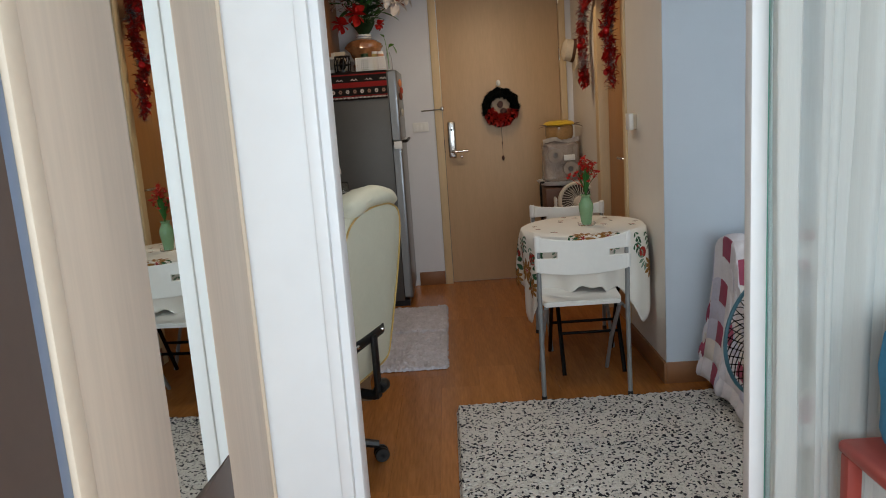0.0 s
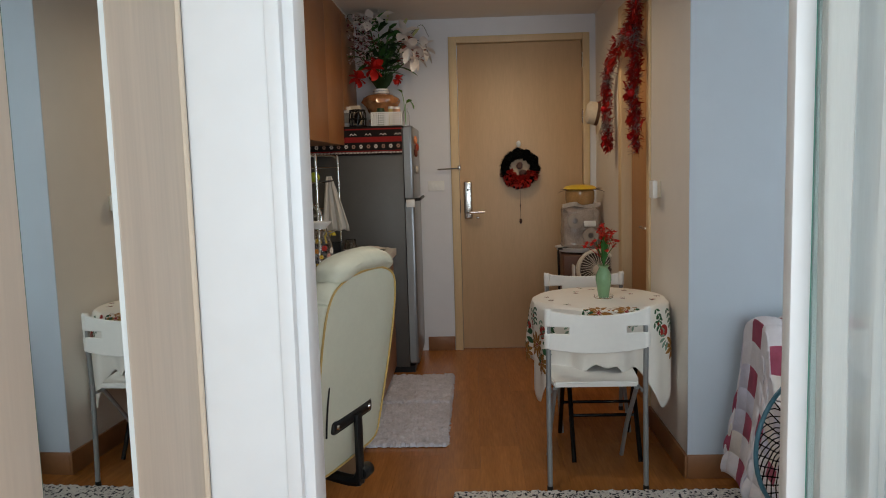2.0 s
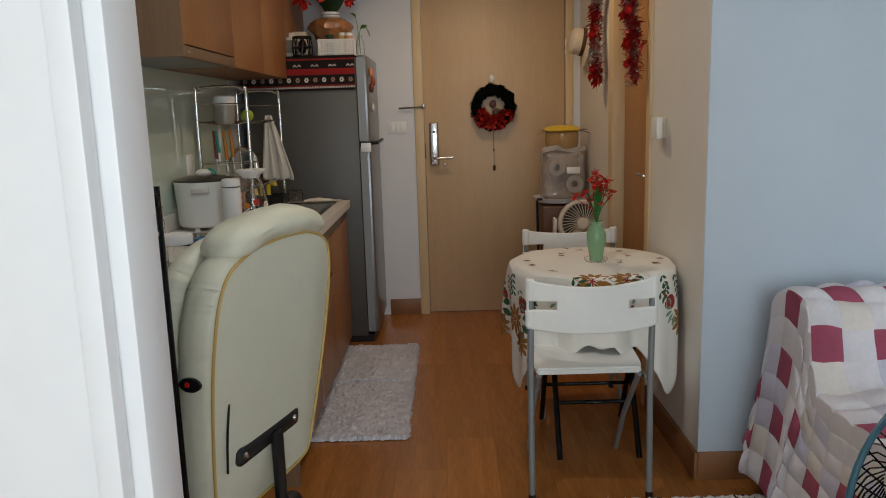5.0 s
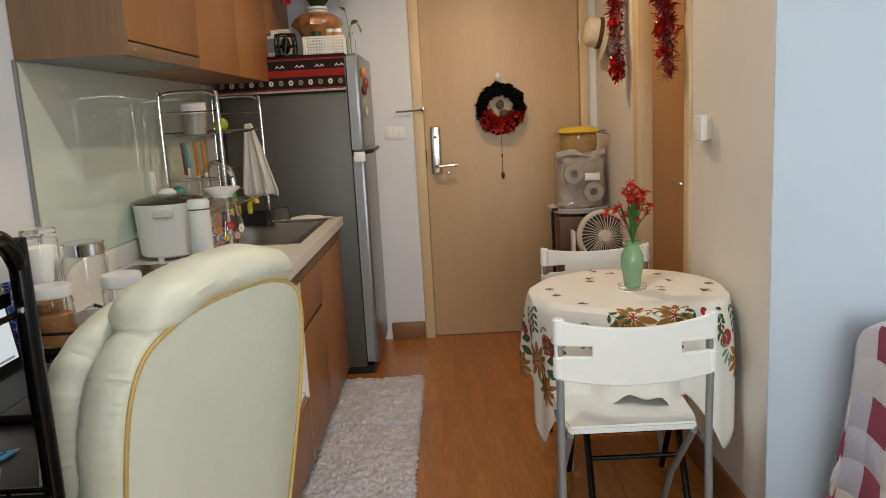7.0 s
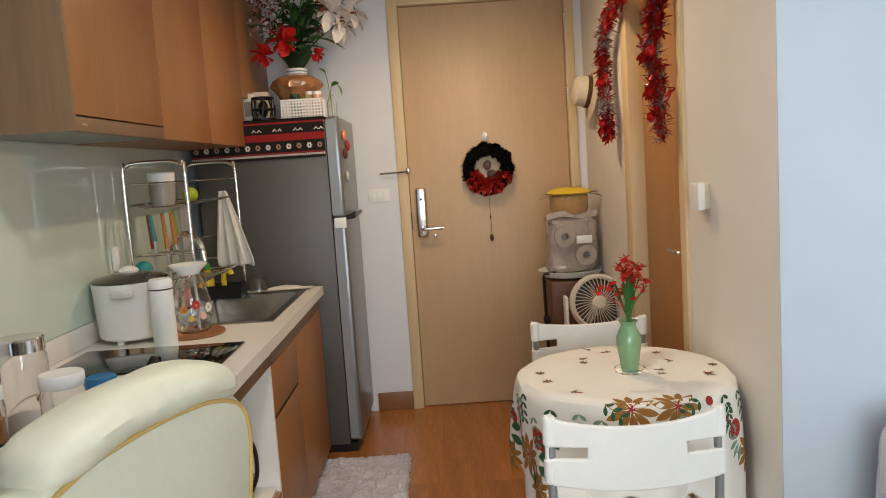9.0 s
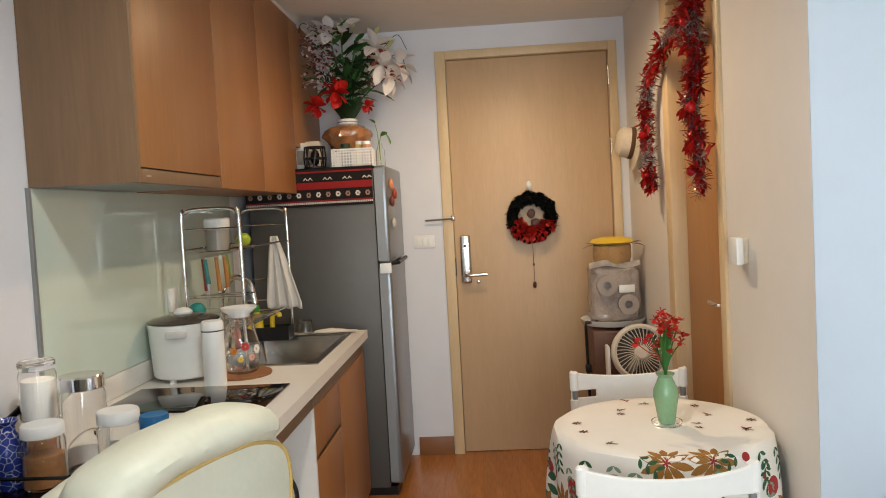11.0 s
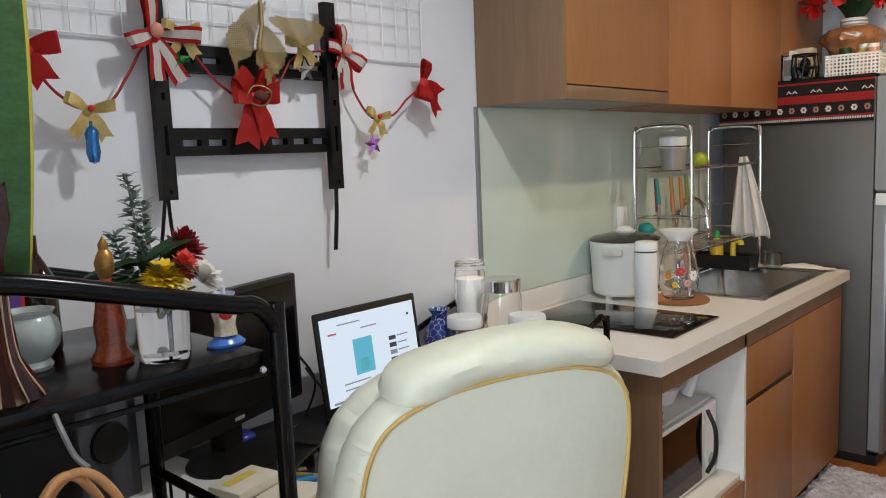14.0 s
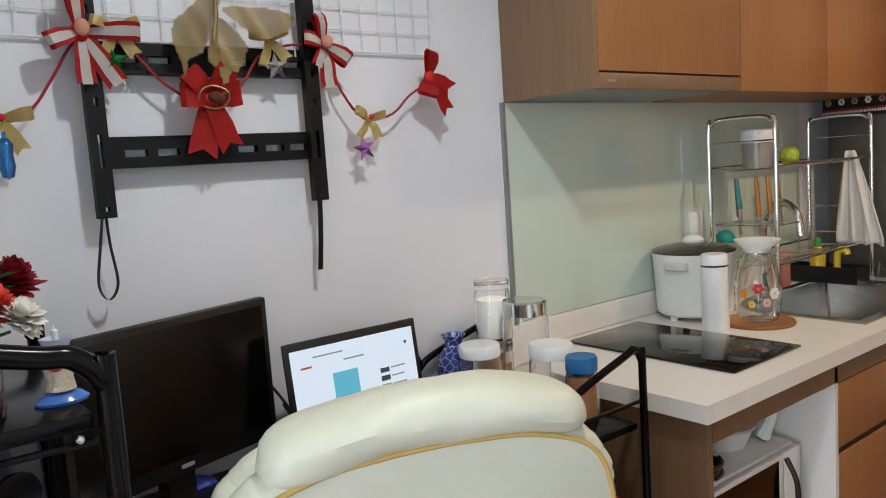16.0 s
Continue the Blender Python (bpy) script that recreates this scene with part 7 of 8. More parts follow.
# ---- door wreath, switches ----
def wreath():
    w = thing("door_wreath", (0.49, YB + 0.012, 1.345), "dark green and red tinsel wreath on the door", "wreath")
    for nm, lo, hi, m, n in (("dark_tinsel", 0, 2 * math.pi, mat("black_green_tinsel", "090B08", 0.85, var=0.4, scale=80, spec=0.15), 5200), ("red_tinsel", math.pi + 0.25, 2 * math.pi - 0.25, mat("wreath_red", "B0221A", 0.45, var=0.3, scale=80), 1300)):
        bm = bmesh.new()
        big = n > 2000
        for i in range(1100 if big else 260):
            a = random.uniform(lo, hi)
            lobe = 0.006 * math.cos(11 * a)
            t_ = random.uniform(0, 6.28)
            rr = (0.108 if big else 0.1) + (0.026 + lobe) * math.cos(t_)
            c0 = Vector((rr * math.cos(a), -0.034 - (0.024 if big else 0.03) * abs(math.sin(t_)), rr * math.sin(a)))
            d = Vector((math.cos(a) * math.cos(t_) + random.uniform(-0.7, 0.7), -0.5 * abs(math.sin(t_)) + random.uniform(-0.3, 0.2), math.sin(a) * math.cos(t_) + random.uniform(-0.7, 0.7)))
            petal(bm, c0, d, random.uniform(0.012, 0.02) if big else random.uniform(0.022, 0.036), random.uniform(0.012, 0.018) if big else random.uniform(0.018, 0.028), random.uniform(0.1, 0.5))
        tagged(part(nm, bm, m, w), kind="stuff")
    part("ring", T([(0.108 * math.cos(a), -0.03, 0.108 * math.sin(a)) for a in np.linspace(0, 2 * math.pi, 33)[:-1]], 0.031, 10, True), MATS["black_green_tinsel"], w)
    bm = bmesh.new()
    blob(bm, (0.0, -0.03, 0.02), 0.024, 0.016, 0.026, 2, 0.4), blob(bm, (0.025, -0.03, -0.03), 0.03, 0.018, 0.022, 2, 0.4)
    part("ornament", bm, mat("grey_red_felt", "5E443E", 0.85, var=0.4, scale=60), w)
    part("thread", T([(0.0, -0.012, -0.15), (0.002, -0.012, -0.36)], 0.0012, 5), BLACK, w)
    bm = bmesh.new()
    blob(bm, (0.002, -0.014, -0.385), 0.011, 0.009, 0.02, 2), blob(bm, (0.001, -0.013, -0.27), 0.006, 0.006, 0.01, 1)
    part("bead", bm, mat("brown_bead", "4A2A1C", 0.4), w)
    h = thing("adhesive_hook", (0.485, YB + 0.016, 1.525), "white adhesive hook on the door", "hook")
    part("hook_body", L([(0, 0), (0.02, 0), (0.018, 0.008), (0.008, 0.016), (0, 0.017)], 18, pose(0, 0, 0, 90) @ Matrix.Diagonal((0.8, 1.2, 1, 1))), WHITE, h)


wreath()
sw = thing("light_switch", (-0.125, YB, 1.235), "double white light switch plate by the door", "switch")
part("plate", B(-0.06, 0.06, -0.009, -0.0005, -0.036, 0.036, 0.003), WHITE, sw)
for x in (-0.03, 0.0, 0.03):
    part("rocker", B(x - 0.012, x + 0.012, -0.012, -0.0092, -0.022, 0.022, 0.001), WHITE, sw)
s2 = thing("light_switch", (X1, 3.97, 1.235), "white boxed wall switch beside the bathroom door", "switch")
part("back_box", B(-0.022, -0.0005, -0.006, 0.07, -0.04, 0.04, 0.003), mat("cream_plastic", "D9CDB8", 0.4), s2)
part("plate", B(-0.045, -0.0222, -0.028, 0.054, -0.042, 0.042, 0.005), WHITE, s2)

# ---- tinsel garland at the bathroom door, hat ----
def tinsel():
    g = thing("tinsel_garland", (0, 0, 0), "red and silver tinsel garland hung over the bathroom door frame", "garland")
    x = X1 - 0.05
    paths = [[(x, 4.3, 2.08), (x, 4.55, 2.06), (x, 4.78, 2.01), (x, 5.0, 1.95), (x, 5.09, 1.85), (x, 5.1, 1.72), (x, 5.07, 1.6), (x, 5.07, 1.47)], [(x, 4.3, 2.08), (x, 4.27, 1.95), (x, 4.29, 1.83), (x, 4.33, 1.74), (x, 4.29, 1.62), (x, 4.27, 1.45)], [(x, 4.25, 2.2), (x, 4.28, 2.12), (x, 4.32, 2.02), (x, 4.4, 1.98)]]
    bms = [bmesh.new(), bmesh.new()]
    for k, pts in enumerate(paths):
        P = smooth_path(pts, 10)
        tot = len(P)
        for i, p in enumerate(P):
            red = ((i + 6 * k) // 8) % 3 != 1
            for _ in range(26):
                d = Vector((random.gauss(-0.2, 1), random.gauss(0, 1), random.gauss(-0.25, 1))).normalized()
                c0 = p + Vector((random.uniform(-0.02, 0.012), random.gauss(0, 0.014), random.gauss(0, 0.014)))
                ln = random.uniform(0.025, 0.055)
                if c0.x + d.x * ln > X1 - 0.006:
                    d.x = -abs(d.x)
                if random.random() < (0.74 if red else 0.2):
                    petal(bms[0], c0, d, ln, random.uniform(0.009, 0.017), random.uniform(-0.3, 0.5))
                else:
                    for _k in range(4):
                        d2 = (d + Vector((random.gauss(0, 0.6), random.gauss(0, 0.6), random.gauss(0, 0.6)))).normalized()
                        sd, e = d2.orthogonal().normalized() * 0.002, c0 + d2 * ln * 0.8
                        e.x = min(e.x, X1 - 0.005)
                        bms[1].faces.new([bms[1].verts.new(q) for q in (c0 - sd, c0 + sd, e + sd * 0.5, e - sd * 0.5)])
    part("red_tinsel", bms[0], REDDARK, g)
    part("silver_tinsel", bms[1], SILVER, g)
    part("core", T([(a, b, c) for a, b, c in paths[0]], 0.006, 6, n=6), REDDARK, g)
    part("core", T([(a, b, c) for a, b, c in paths[1]], 0.006, 6, n=6), REDDARK, g)
    for y, z in ((4.3, 2.02), (4.27, 1.72), (5.08, 1.7), (5.06, 1.52), (4.45, 2.06), (4.28, 1.5)):
        bm = bmesh.new()
        blob(bm, (x - 0.03, y, z), 0.02, 0.02, 0.02, 2)
        part("bauble", bm, mat("shiny_red", "B8121C", 0.1, 0.3, var=0.05), g, "small shiny red bauble")
    bm = bmesh.new()
    for y, z, s in ((4.33, 1.73, 0.06), (4.28, 1.6, 0.05), (5.06, 1.5, 0.05), (4.7, 2.04, 0.05), (4.3, 1.95, 0.05)):
        for _ in range(14):
            a = random.uniform(0, 6.28)
            petal(bm, (x - 0.025, y, z), (-0.5, math.cos(a), math.sin(a)), s * random.uniform(0.7, 1.2), s * 0.35, 0.1)
    tagged(part("foil_leaf", bm, REDDARK, g), kind="stuff")
    h = thing("sun_hat", (X1 - 0.01, 5.55, 1.7), "white straw sun hat with brown band hanging on the wall", "hat")
    m = pose(-0.012, 0, 0, 0, -80)
    part("hat_body", L([(0, 0.1), (0.05, 0.098), (0.075, 0.08), (0.08, 0.01), (0.1, 0.0), (0.14, -0.004), (0.14, -0.001), (0.1, 0.004), (0.082, 0.012)], 30, m), mat("pale_straw", "DACDB8", 0.8, var=0.12, scale=60, bump=0.3, bscale=200), h)
    part("hat_band", L([(0.0815, 0.012), (0.0825, 0.014), (0.081, 0.034), (0.079, 0.034)], 30, m), mat("brown_band", "5A3A28", 0.7), h)


tinsel()

# ---- on the table ----
def table_vase():
    v = thing("green_vase", (TX + 0.017, TY - 0.015, TZ + 0.0045), "green ceramic vase with red flowers on the table", "flower vase")
    part("coaster", L([(0, 0), (0.05, 0), (0.053, 0.004), (0.053, 0.012), (0.049, 0.012), (0.048, 0.004), (0, 0.004)], 28), GLASS, v, "clear glass coaster")
    part("vase_body", L([(0, 0.0045), (0.028, 0.0045), (0.03, 0.01), (0.036, 0.05), (0.043, 0.09), (0.042, 0.112), (0.028, 0.14), (0.024, 0.15), (0.033, 0.162), (0.029, 0.162), (0.02, 0.148), (0, 0.12)], 32), mat("celadon_green_glaze", "7BA077", 0.18, var=0.08, scale=20, coat=0.4), v)
    bm = bmesh.new()
    tips = []
    for i in range(16):
        a = random.uniform(0, 6.28)
        r = random.uniform(0.01, 0.06)
        h = random.uniform(0.24, 0.34)
        t_ = Vector((r * math.cos(a), r * math.sin(a), h))
        tube(bm, smooth_path([(0, 0, 0.14), (t_.x * 0.3, t_.y * 0.3, 0.2), t_], 3), 0.0022, 5)
        tips.append(t_)
    for i in range(30):
        a = random.uniform(0, 6.28)
        petal(bm, (0, 0, 0.15), (0.28 * math.cos(a), 0.28 * math.sin(a), 1), random.uniform(0.07, 0.16), 0.008, random.uniform(0, 0.15))
    tagged(part("stem", bm, mat("stem_green", "2E6B2A", 0.5, var=0.25, scale=40), v), kind="stuff")
    FR = mat("red_small_flower", "C2281C", 0.5, var=0.25, scale=60)
    for k, t_ in enumerate(tips):
        bm = bmesh.new()
        for _ in range(3):
            flower(bm, t_ + Vector((random.gauss(0, 0.009), random.gauss(0, 0.009), random.gauss(0, 0.014))), (random.uniform(-0.5, 0.5), random.uniform(-1, 0.3), 0.7), 5, 0.019, 0.014, 0.8, 0.1)
        tagged(part("flower_head", bm, FR, v), kind="stuff")
    bm = bmesh.new()
    for at in ((-0.085, -0.02, 0.25), (-0.05, -0.01, 0.26)):
        flower(bm, at, (-0.4, -0.6, 0.5), 5, 0.022, 0.017, 0.8, 0.1)
        tube(bm, [Vector((-0.01, 0, 0.19)), Vector(at)], 0.0015, 5)
    tagged(part("flower_head", bm, FR, v), kind="stuff")
    for q in v.children:
        if q.name.startswith(("vase_body", "coaster")):
            q.data.transform(Matrix.Diagonal((0.85, 0.85, 0.95, 1)))


table_vase()


def cloth_print():
    """Printed motifs, laid on the cloth a hair above it."""
    cols = {"gold": mat("print_gold", "9A6A2C", 0.85, var=0.2, scale=60), "red": mat("print_red", "A02A22", 0.85, var=0.2, scale=60), "green": mat("print_green", "2E5A3A", 0.85, var=0.25, scale=60), "sage": mat("print_sage", "7E9A86", 0.85, var=0.25, scale=60), "brown": mat("print_brown", "6E3A2A", 0.85, var=0.2, scale=60)}
    bms = {k: bmesh.new() for k in cols}

    def lay(u, s, a0):
        return cloth_point(a0 + u / max(0.18, min(TR, s)), s, 0.0012)

    def leaf(col, a0, s0, ang, length, width, off=0.0):
        b = bms[col]
        ca, sa = math.cos(ang), math.sin(ang)
        L_, R_ = [], []
        for k, w in ((0.0, 0.1), (0.3, 0.8), (0.6, 1.0), (0.85, 0.6), (1.0, 0.05)):
            x, y = length * (k + off), width * w / 2
            L_.append(b.verts.new(lay(ca * x - sa * y, s0 + sa * x + ca * y, a0)))
            R_.append(b.verts.new(lay(ca * x + sa * y, s0 + sa * x - ca * y, a0)))
        for i in range(4):
            b.faces.new((L_[i], L_[i + 1], R_[i + 1], R_[i]))

    def star(a0, s0, r, col="gold", n=10):
        for i in range(n):
            leaf(col, a0, s0, 2 * math.pi * i / n + 0.2, r, r * (0.36 if n > 7 else 0.5), 0.14)
        for i in range(5):
            leaf("red", a0, s0, 2 * math.pi * i / 5, r * 0.2, r * 0.1)

    def ball(a0, s0, r):
        b = bms["red"]
        c = b.verts.new(lay(0, s0, a0))
        ring = [b.verts.new(lay(r * math.cos(t), s0 + r * math.sin(t), a0)) for t in np.linspace(0, 2 * math.pi, 15)[:-1]]
        for i in range(14):
            b.faces.new((c, ring[i], ring[(i + 1) % 14]))

    def sprig(a0, s0, ang, n, col="green"):
        for i in range(n):
            d = 0.022 * i
            for q in (-1, 1):
                leaf(col, a0 + math.cos(ang) * d / TR, s0 + math.sin(ang) * d, ang + q * 0.9, 0.026, 0.011)

    random.seed(5)
    for i in range(15):
        a, s = random.uniform(0, 6.28), TR * math.sqrt(random.uniform(0.12, 0.9))
        k = random.random()
        if k < 0.5:
            star(a, s, 0.014, "brown", 6)
        else:
            leaf("red", a, s, random.uniform(0, 6.28), 0.028, 0.009), leaf("sage", a, s, random.uniform(0, 6.28), 0.022, 0.008)
            star(a, s, 0.009, "brown", 5)
    # big border motifs
    for g, ad in enumerate((-100, -78, -205, -160, -30, -8, 60, 110)):
        a = radians(ad)
        if ad in (-100, -78):
            star(a, TR + 0.018, 0.058)
            continue
        star(a, TR + 0.2, 0.056)
        star(a + 0.2, TR + 0.27, 0.05)
        ball(a - 0.22, TR + 0.12, 0.028)
        ball(a + 0.3, TR + 0.14, 0.018)
        sprig(a - 0.08, TR + 0.03, 1.4, 4)
        sprig(a + 0.12, TR + 0.08, 1.2, 4, "sage")
        sprig(a - 0.3, TR + 0.05, 1.7, 3, "green")
        for q in range(5):
            leaf("green", a + 0.1, TR + 0.19, -0.9 + q * 0.6, 0.05, 0.03, 0.9)
            leaf("sage", a - 0.12, TR + 0.15, 1.9 + q * 0.5, 0.045, 0.016, 0.5)
    for ad in range(0, 360, 24):
        a = radians(ad + 7 * math.sin(ad))
        sprig(a, TR + 0.06 + 0.03 * math.sin(ad * 1.7), 1.3 + 0.5 * math.sin(ad), 3, "green" if ad % 48 else "sage")
        ball(a + 0.07, TR + 0.1 + 0.03 * math.cos(ad), 0.007)
    sprig(radians(-112), TR + 0.01, 0.6, 3), sprig(radians(-66), TR + 0.015, 2.6, 3), ball(radians(-60), TR + 0.02, 0.012), sprig(radians(-50), TR + 0.02, 1.3, 3)
    sprig(radians(-140), TR + 0.04, 1.5, 5), sprig(radians(-125), TR + 0.04, 1.5, 4, "sage"), ball(radians(-148), TR + 0.13, 0.03)
    for k, b in bms.items():
        bmesh.ops.recalc_face_normals(b, faces=b.faces[:])
        tagged(part("printed_pattern", b, cols[k], cloth, k + " printed flowers and leaves"), kind="stuff")


cloth_print()

# ---- things stacked in the corner behind the table ----
def corner_stack():
    d = thing("drawer_tower", (0.88, 5.6, 0), "white plastic storage stand in the corner", "storage stand")
    for z in (0.02, 0.27, 0.52):
        part("drawer", B(-0.13, 0.13, -0.15, 0.15, z, z + 0.23, 0.012, 3), mat("brownish_plastic", "6B4A3A", 0.5, var=0.1), d)
    part("top_tray", L([(0, 0.765), (0.15, 0.765), (0.165, 0.785), (0.17, 0.795), (0.16, 0.795), (0.15, 0.78), (0, 0.778)], 32), WHITE, d, "white tray on top")
    b = thing("plastic_bag_of_rolls", (0.885, 5.6, 0.78), "clear plastic bag packed with paper rolls", "bag")
    bm = B(-0.125, 0.125, -0.11, 0.11, 0.003, 0.3, 0.045, 4)
    bmesh.ops.subdivide_edges(bm, edges=bm.edges[:], cuts=2, use_grid_fill=True)
    for v in bm.verts:
        v.co += Vector((v.co.x, v.co.y, 0)).normalized() * 0.022 * noise.noise(v.co * 26)
    m = mat("cloudy_plastic", "A89C94", 0.18, var=0.3, scale=18, coat=0.4)
    part("bag_skin", bm, m, b)
    for x, z in ((0.055, 0.1), (-0.05, 0.2)):
        part("paper_roll", L([(0.022, -0.004), (0.05, -0.004), (0.052, 0.0), (0.052, 0.03), (0.02, 0.03)], 22, pose(x, -0.118, z, 90)), mat("roll_paper", "A89D94", 0.8, var=0.1), b)
    part("packet", B(0.01, 0.09, -0.14, -0.125, 0.16, 0.2, 0.004), WHITE, b)
    bm = bmesh.new()
    ribbon(bm, [(-0.13, -0.09, 0.3), (-0.05, -0.115, 0.315), (0.05, -0.1, 0.298), (0.13, -0.09, 0.31)], (0, 0.3, 1), 0.03, 0.003)
    part("bag_fold", bm, mat("white_print_plastic", "D9D2CC", 0.4, var=0.3, scale=40), b)
    c = thing("yellow_lid_container", (0.885, 5.58, 1.088), "clear food container with a yellow lid", "container")
    part("container_body", L([(0, 0), (0.09, 0), (0.1, 0.03), (0.1, 0.09), (0.092, 0.1), (0, 0.1)], 28), mat("amber_plastic", "B08A5A", 0.2, var=0.3, scale=25, coat=0.4), c)
    part("lid", L([(0.1, 0.101), (0.115, 0.108), (0.1, 0.125), (0.06, 0.135), (0, 0.137)], 32), mat("yellow_lid", "E3BE3C", 0.4, var=0.05), c)
    for s in (-1, 1):
        bm = bmesh.new()
        petal(bm, (s * 0.09, -0.05, 0.1), (s, -0.2, -0.05), 0.075, 0.03, 0.2), petal(bm, (s * 0.09, -0.04, 0.1), (s, -0.3, 0.35), 0.06, 0.025, 0.2)
        part("bag_tie", bm, m, c)
    f = thing("box_fan", (0.945, 5.33, 0), "round beige desk fan on a box", "fan")
    part("support_box", B(-0.14, 0.1, -0.09, 0.12, 0, 0.5, 0.01), mat("maroon_box", "5A2A26", 0.6, var=0.15), f)
    part("side_post", B(-0.15, -0.135, -0.05, 0.03, 0.45, 0.7, 0.006), WHITE, f)
    part("fan_foot", B(-0.13, 0.08, -0.06, 0.08, 0.502, 0.525, 0.008), WHITE, f)
    CRM = mat("cream_fan_plastic", "DAD2C4", 0.4, var=0.04)
    fm = pose(0.01, -0.05, 0.665, 78, 0, 0)
    part("rim", L([(0.118, -0.03), (0.138, -0.03), (0.142, -0.01), (0.14, 0.02), (0.128, 0.032), (0.118, 0.028)], 40, fm), CRM, f)
    part("fan_back", L([(0, -0.03), (0.12, -0.03), (0.12, -0.024), (0, -0.024)], 30, fm), mat("fan_dark", "4A4038", 0.6), f)
    for i in range(36):
        a = 2 * math.pi * i / 36
        part("spoke", T([fm @ Vector((0.03 * math.cos(a), 0.03 * math.sin(a), 0.03)), fm @ Vector((0.075 * math.cos(a + 0.14), 0.075 * math.sin(a + 0.14), 0.034)), fm @ Vector((0.122 * math.cos(a + 0.22), 0.122 * math.sin(a + 0.22), 0.026))], 0.0022, 5), CRM, f)
    part("hub", L([(0, 0.044), (0.026, 0.042), (0.034, 0.034), (0.034, 0.024), (0, 0.024)], 24, fm), CRM, f)
    for i in range(3):
        bm = bmesh.new()
        a = 2 * math.pi * i / 3
        petal(bm, fm @ Vector((0, 0, -0.005)), (fm.to_3x3() @ Vector((math.cos(a), math.sin(a), 0.1))), 0.115, 0.09, 0.05)
        part("blade", bm, mat("fan_blade_grey", "9A9288", 0.4), f)
    l = thing("luggage_cart", (0.735, 5.5, 0), "folding luggage cart with black pull handle", "luggage cart")
    part("pull_handle", T([(0.05, 0, 0.79), (-0.01, 0, 0.79), (-0.012, 0, 0.77), (-0.008, 0, 0.5), (0.0, 0, 0.06)], 0.008, 8), BLACK, l)
    part("joint", B(-0.022, 0.008, -0.014, 0.014, 0.53, 0.57, 0.004), BLACK, l)
    part("toe_plate", B(-0.03, 0.1, -0.1, 0.02, 0.04, 0.06, 0.004), BLACK, l)
    for s in (-0.09, 0.01):
        part("wheel", L([(0, -0.01), (0.045, -0.01), (0.05, 0), (0.045, 0.01), (0, 0.01)], 18, pose(-0.02, s, 0.05, 0, 90)), BLACK, l)


corner_stack()

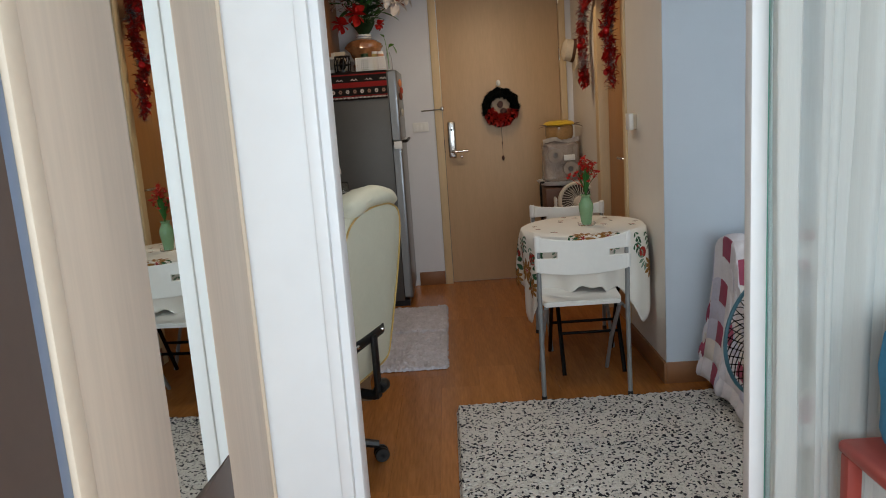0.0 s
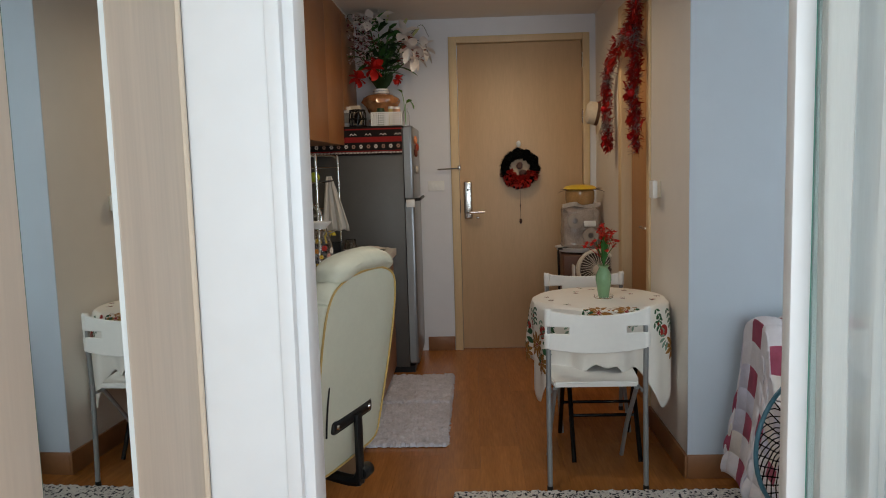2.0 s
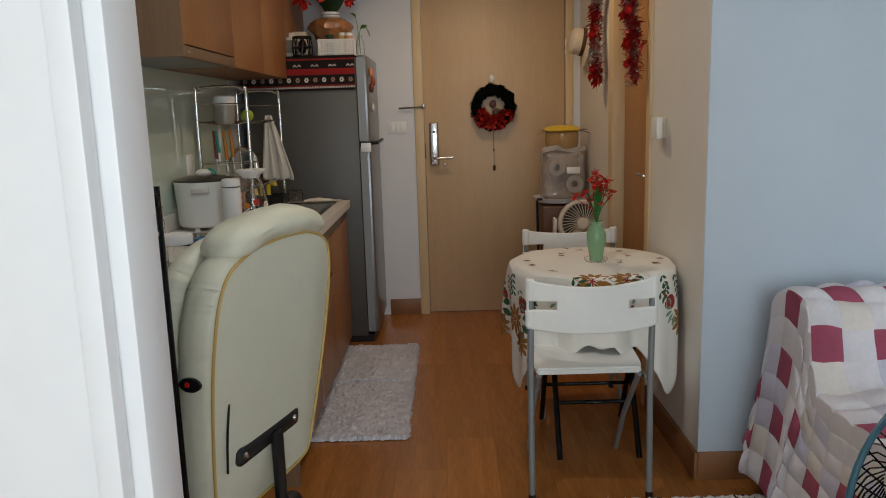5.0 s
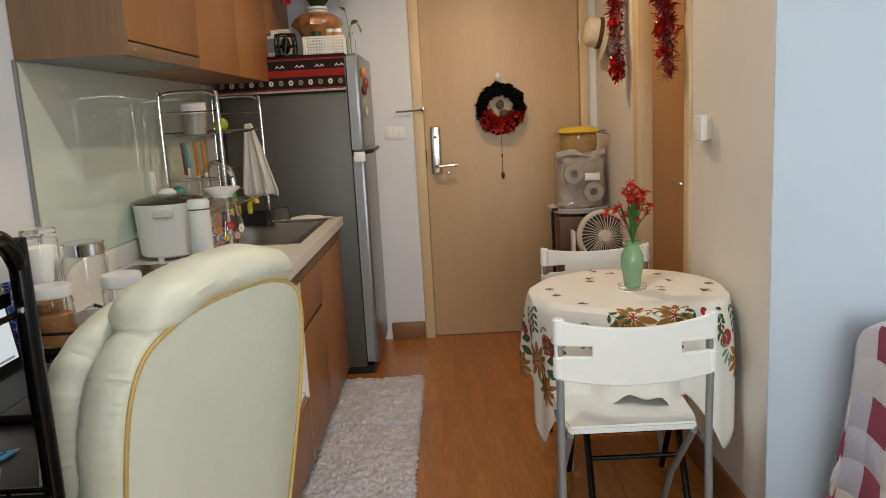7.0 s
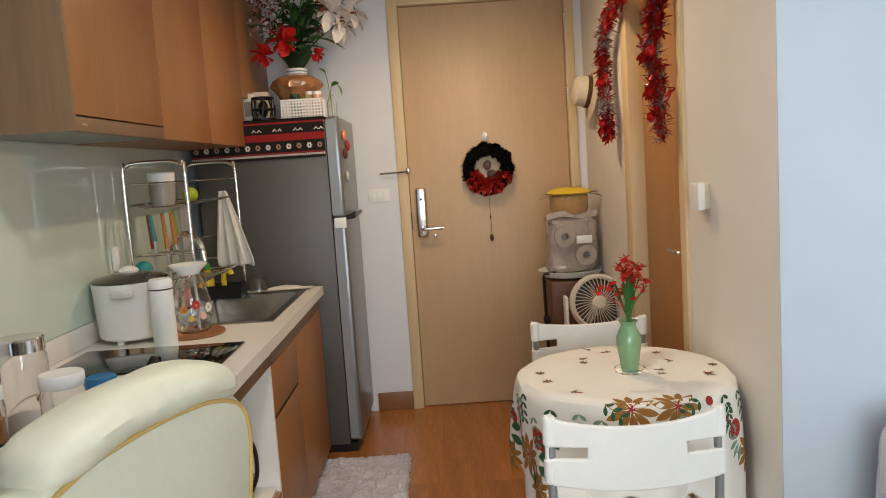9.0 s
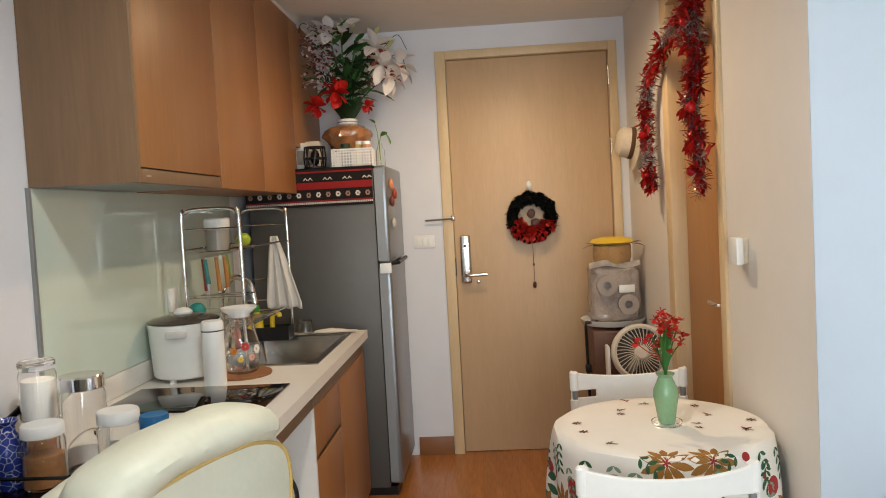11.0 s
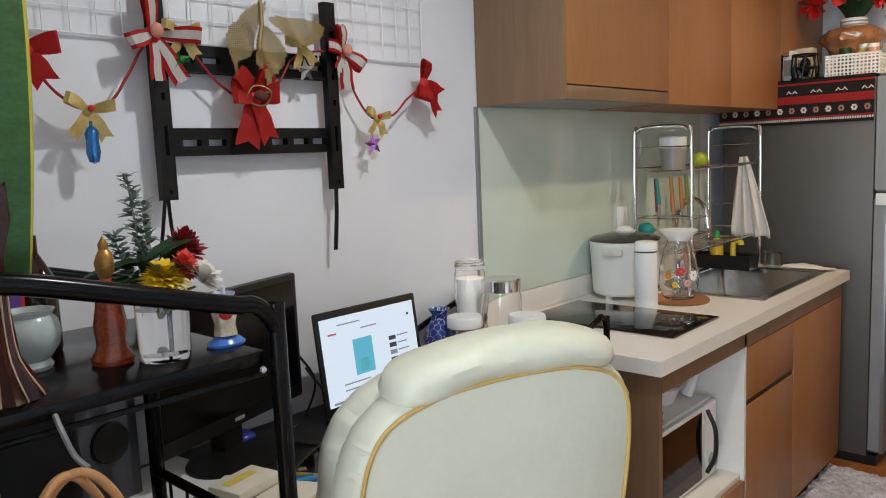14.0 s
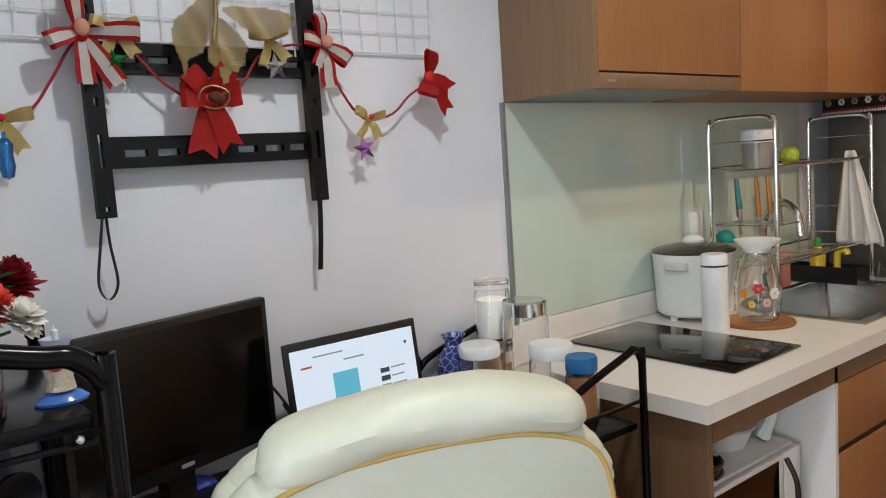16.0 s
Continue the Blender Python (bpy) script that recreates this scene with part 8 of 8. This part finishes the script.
# ---- sofa under a quilt, stand fan ----
def quilt_sofa():
    s = thing("sofa", (1.72, 3.0, 0), "low sofa hidden under a patchwork quilt", "sofa")
    FAB = mat("grey_upholstery", "8A8480", 0.9, var=0.1)
    part("seat_base", B(-0.46, 0.85, -0.3, 0.4, 0.04, 0.42, 0.04, 3), FAB, s)
    part("backrest", B(-0.44, 0.85, 0.19, 0.42, 0.42, 0.67, 0.05, 3), FAB, s)
    q = thing("patchwork_quilt", (0, 0, 0), "white and rose patchwork quilt draped over the sofa", "quilt")
    mats_ = [mat("quilt_white", "DCD6DA", 0.9, var=0.08, scale=12, bump=0.15, bscale=60), mat("quilt_rose", "9E4A60", 0.9, var=0.15, scale=20), mat("quilt_pale", "C9C6D6", 0.9, var=0.1, scale=12), mat("quilt_cream", "DDD3CB", 0.9, var=0.08, scale=12)]
    prof = [(3.425, 0.3), (3.425, 0.57), (3.42, 0.68), (3.36, 0.722), (3.26, 0.722), (3.19, 0.69), (3.165, 0.61), (3.14, 0.53), (3.09, 0.475), (2.95, 0.47), (2.8, 0.465), (2.7, 0.44), (2.655, 0.36), (2.64, 0.2), (2.63, 0.04)]
    P = smooth_path([(0, a, b) for a, b in prof], 4)
    L_ = [0.0]
    for p0, p1 in zip(P, P[1:]):
        L_.append(L_[-1] + (p1 - p0).length)

    def along(v):
        k = max(i for i in range(len(P) - 1) if L_[i] <= v)
        f = (v - L_[k]) / (L_[k + 1] - L_[k])
        return P[k].lerp(P[min(k + 1, len(P) - 1)], min(1, f))

    def cover(u, v, lift):
        """Place on the quilt: u from the floor up over the arm end and along the seat, v over the back and down the front."""
        p = along(min(v, L_[-1] - 1e-4))
        side = max(0, 1 - u / 0.68)
        x, y, z = 1.25 + max(0, u - 0.68), p.y, p.z
        if side > 0:
            z -= max(0, z - 0.06) * side
            x -= 0.07 * side ** 1.5 * min(1, p.z / 0.5) - 0.014 * math.sin(v * 16) * side + lift * side
        slack = 0.03 * noise.noise(Vector((u * 5, v * 4.5, 2))) + 0.012 * noise.noise(Vector((u * 14, v * 11, 6)))
        return Vector((x, min(y - (lift + slack) * 0.6, 3.43), max(z + (lift + slack) * (1 - side), 0.012)))
    cell, nu, nv, sub = 0.098, 21, int(L_[-1] / 0.098), 5
    bm = bmesh.new()
    g = [[bm.verts.new(cover(i * cell / 2, j * cell / 2, -0.004)) for j in range(nv * 2 + 1)] for i in range(nu * 2 + 1)]
    for i in range(nu * 2):
        for j in range(nv * 2):
            bm.faces.new((g[i][j], g[i + 1][j], g[i + 1][j + 1], g[i][j + 1]))
    part("backing", bm, mats_[0], q)
    rnd = random.Random(4)
    for i in range(nu):
        for j in range(nv):
            bm = bmesh.new()
            tall = rnd.uniform(0.014, 0.026)
            g = [[bm.verts.new(cover((i + a / sub) * cell, (j + b / sub) * cell, 0.001 + tall * (math.sin(math.pi * a / sub) * math.sin(math.pi * b / sub)) ** 0.6)) for b in range(sub + 1)] for a in range(sub + 1)]
            for a in range(sub):
                for b in range(sub):
                    bm.faces.new((g[a][b], g[a + 1][b], g[a + 1][b + 1], g[a][b + 1]))
            rose = (i + (j // 2)) % 2 == 0 and j % 2 == 1 and rnd.random() < (0.85 if i > 7 else 0.6)
            part("patch", bm, mats_[1] if rose else mats_[(0, 2, 0, 0, 3)[rnd.randrange(5)]], q)


quilt_sofa()


def stand_fan():
    f = thing("stand_fan", (1.02, 2.22, 0), "black stand fan with a blue rimmed wire guard", "fan")
    part("base", L([(0, 0), (0.16, 0), (0.165, 0.012), (0.1, 0.028), (0.03, 0.04), (0, 0.04)], 36), BLACK, f)
    part("pole", L([(0.014, 0.03), (0.014, 0.3), (0.011, 0.302), (0.011, 0.56)], 14), BLACK, f)
    m = pose(0, 0, 0.64, 90, 0, 20)
    part("motor", L([(0, -0.14), (0.05, -0.13), (0.06, -0.09), (0.05, -0.04), (0, -0.03)], 24, m @ Matrix.Diagonal((1, 1, -1, 1))), BLACK, f)
    R = 0.2
    part("guard_rim", T([m @ Vector((R * math.cos(a), R * math.sin(a), 0.0)) for a in np.linspace(0, 2 * math.pi, 49)[:-1]], 0.006, 8, True), mat("blue_rim", "3A6C7E", 0.4), f, "blue guard rim")
    for s in (1, -1):
        for i in range(44):
            a = 2 * math.pi * i / 44
            tw = 0.5 * s
            P = [m @ Vector((r * math.cos(a + tw * (R - r) / R), r * math.sin(a + tw * (R - r) / R), s * 0.06 * (1 - (r / R) ** 2.2))) for r in (R, R * 0.8, R * 0.55, R * 0.25)]
            part("guard_wire", T(P, 0.0017, 5), BLACKMETAL, f)
    for i in range(3):
        bm = bmesh.new()
        a = 2 * math.pi * i / 3
        petal(bm, m @ Vector((0, 0, 0)), (m.to_3x3() @ Vector((math.cos(a), math.sin(a), 0.12))), 0.17, 0.13, 0.06)
        part("blade", bm, mat("smoke_blade", "8A9096", 0.3), f)
    part("hub", L([(0, 0.066), (0.03, 0.066), (0.04, 0.058), (0, 0.05)], 20, m), BLACK, f)


stand_fan()

# ---- bedroom corner beside the curtain ----
st = thing("coral_stool", (1.1, 1.6, 0), "coral red plastic stool beside the curtain", "stool")
part("seat", B(-0.15, 0.15, -0.15, 0.15, 0.5, 0.535, 0.015, 3), mat("coral_plastic", "A8493F", 0.4, var=0.06), st)
for a in (-1, 1):
    for b in (-1, 1):
        part("leg", B(a * 0.125 - 0.018, a * 0.125 + 0.018, b * 0.125 - 0.018, b * 0.125 + 0.018, 0, 0.5, 0.005), MATS["coral_plastic"], st)
bb = thing("blue_bag", (1.1, 1.6, 0.536), "turquoise cloth bag standing on the stool", "bag")
bm = B(-0.1, 0.12, -0.1, 0.1, 0, 0.33, 0.05, 4)
bmesh.ops.subdivide_edges(bm, edges=bm.edges[:], cuts=2, use_grid_fill=True)
for v in bm.verts:
    v.co += Vector((v.co.x, v.co.y, 0)).normalized() * 0.02 * noise.noise(v.co * 20) * min(1, v.co.z * 10)
part("bag_body", bm, mat("turquoise_cloth", "3F8FB8", 0.8, var=0.15, scale=20), bb)

# ---- floor planks ----
fl = S("floor", B(X0 - 0.1, XR + 0.1, -1.0, 5.99, -0.1, -0.004), GAP)
plank_w, plank_l = 0.192, 1.21
meshes = {}
row = 0
x = X0
while x < XR:
    w = min(plank_w, XR - x)
    y = -1.0 - random.random() * plank_l
    while y < YB + 0.1:
        a, b_ = max(y, -1.0), min(y + plank_l, YB + 0.1)
        if b_ - a > 0.03:
            key = (round(w, 3), round(b_ - a, 3))
            if key not in meshes:
                bm = B(0.0003, key[0] - 0.0003, 0.0003, key[1] - 0.0003, -0.004, 0.0)
                me = bpy.data.meshes.new("plank")
                bm.to_mesh(me)
                bm.free()
                me.materials.append(FLOOR)
                meshes[key] = me
            ob = new("plank", meshes[key])
            ob.location = (x, a, 0)
            ob.parent = fl
        y += plank_l
    x += plank_w
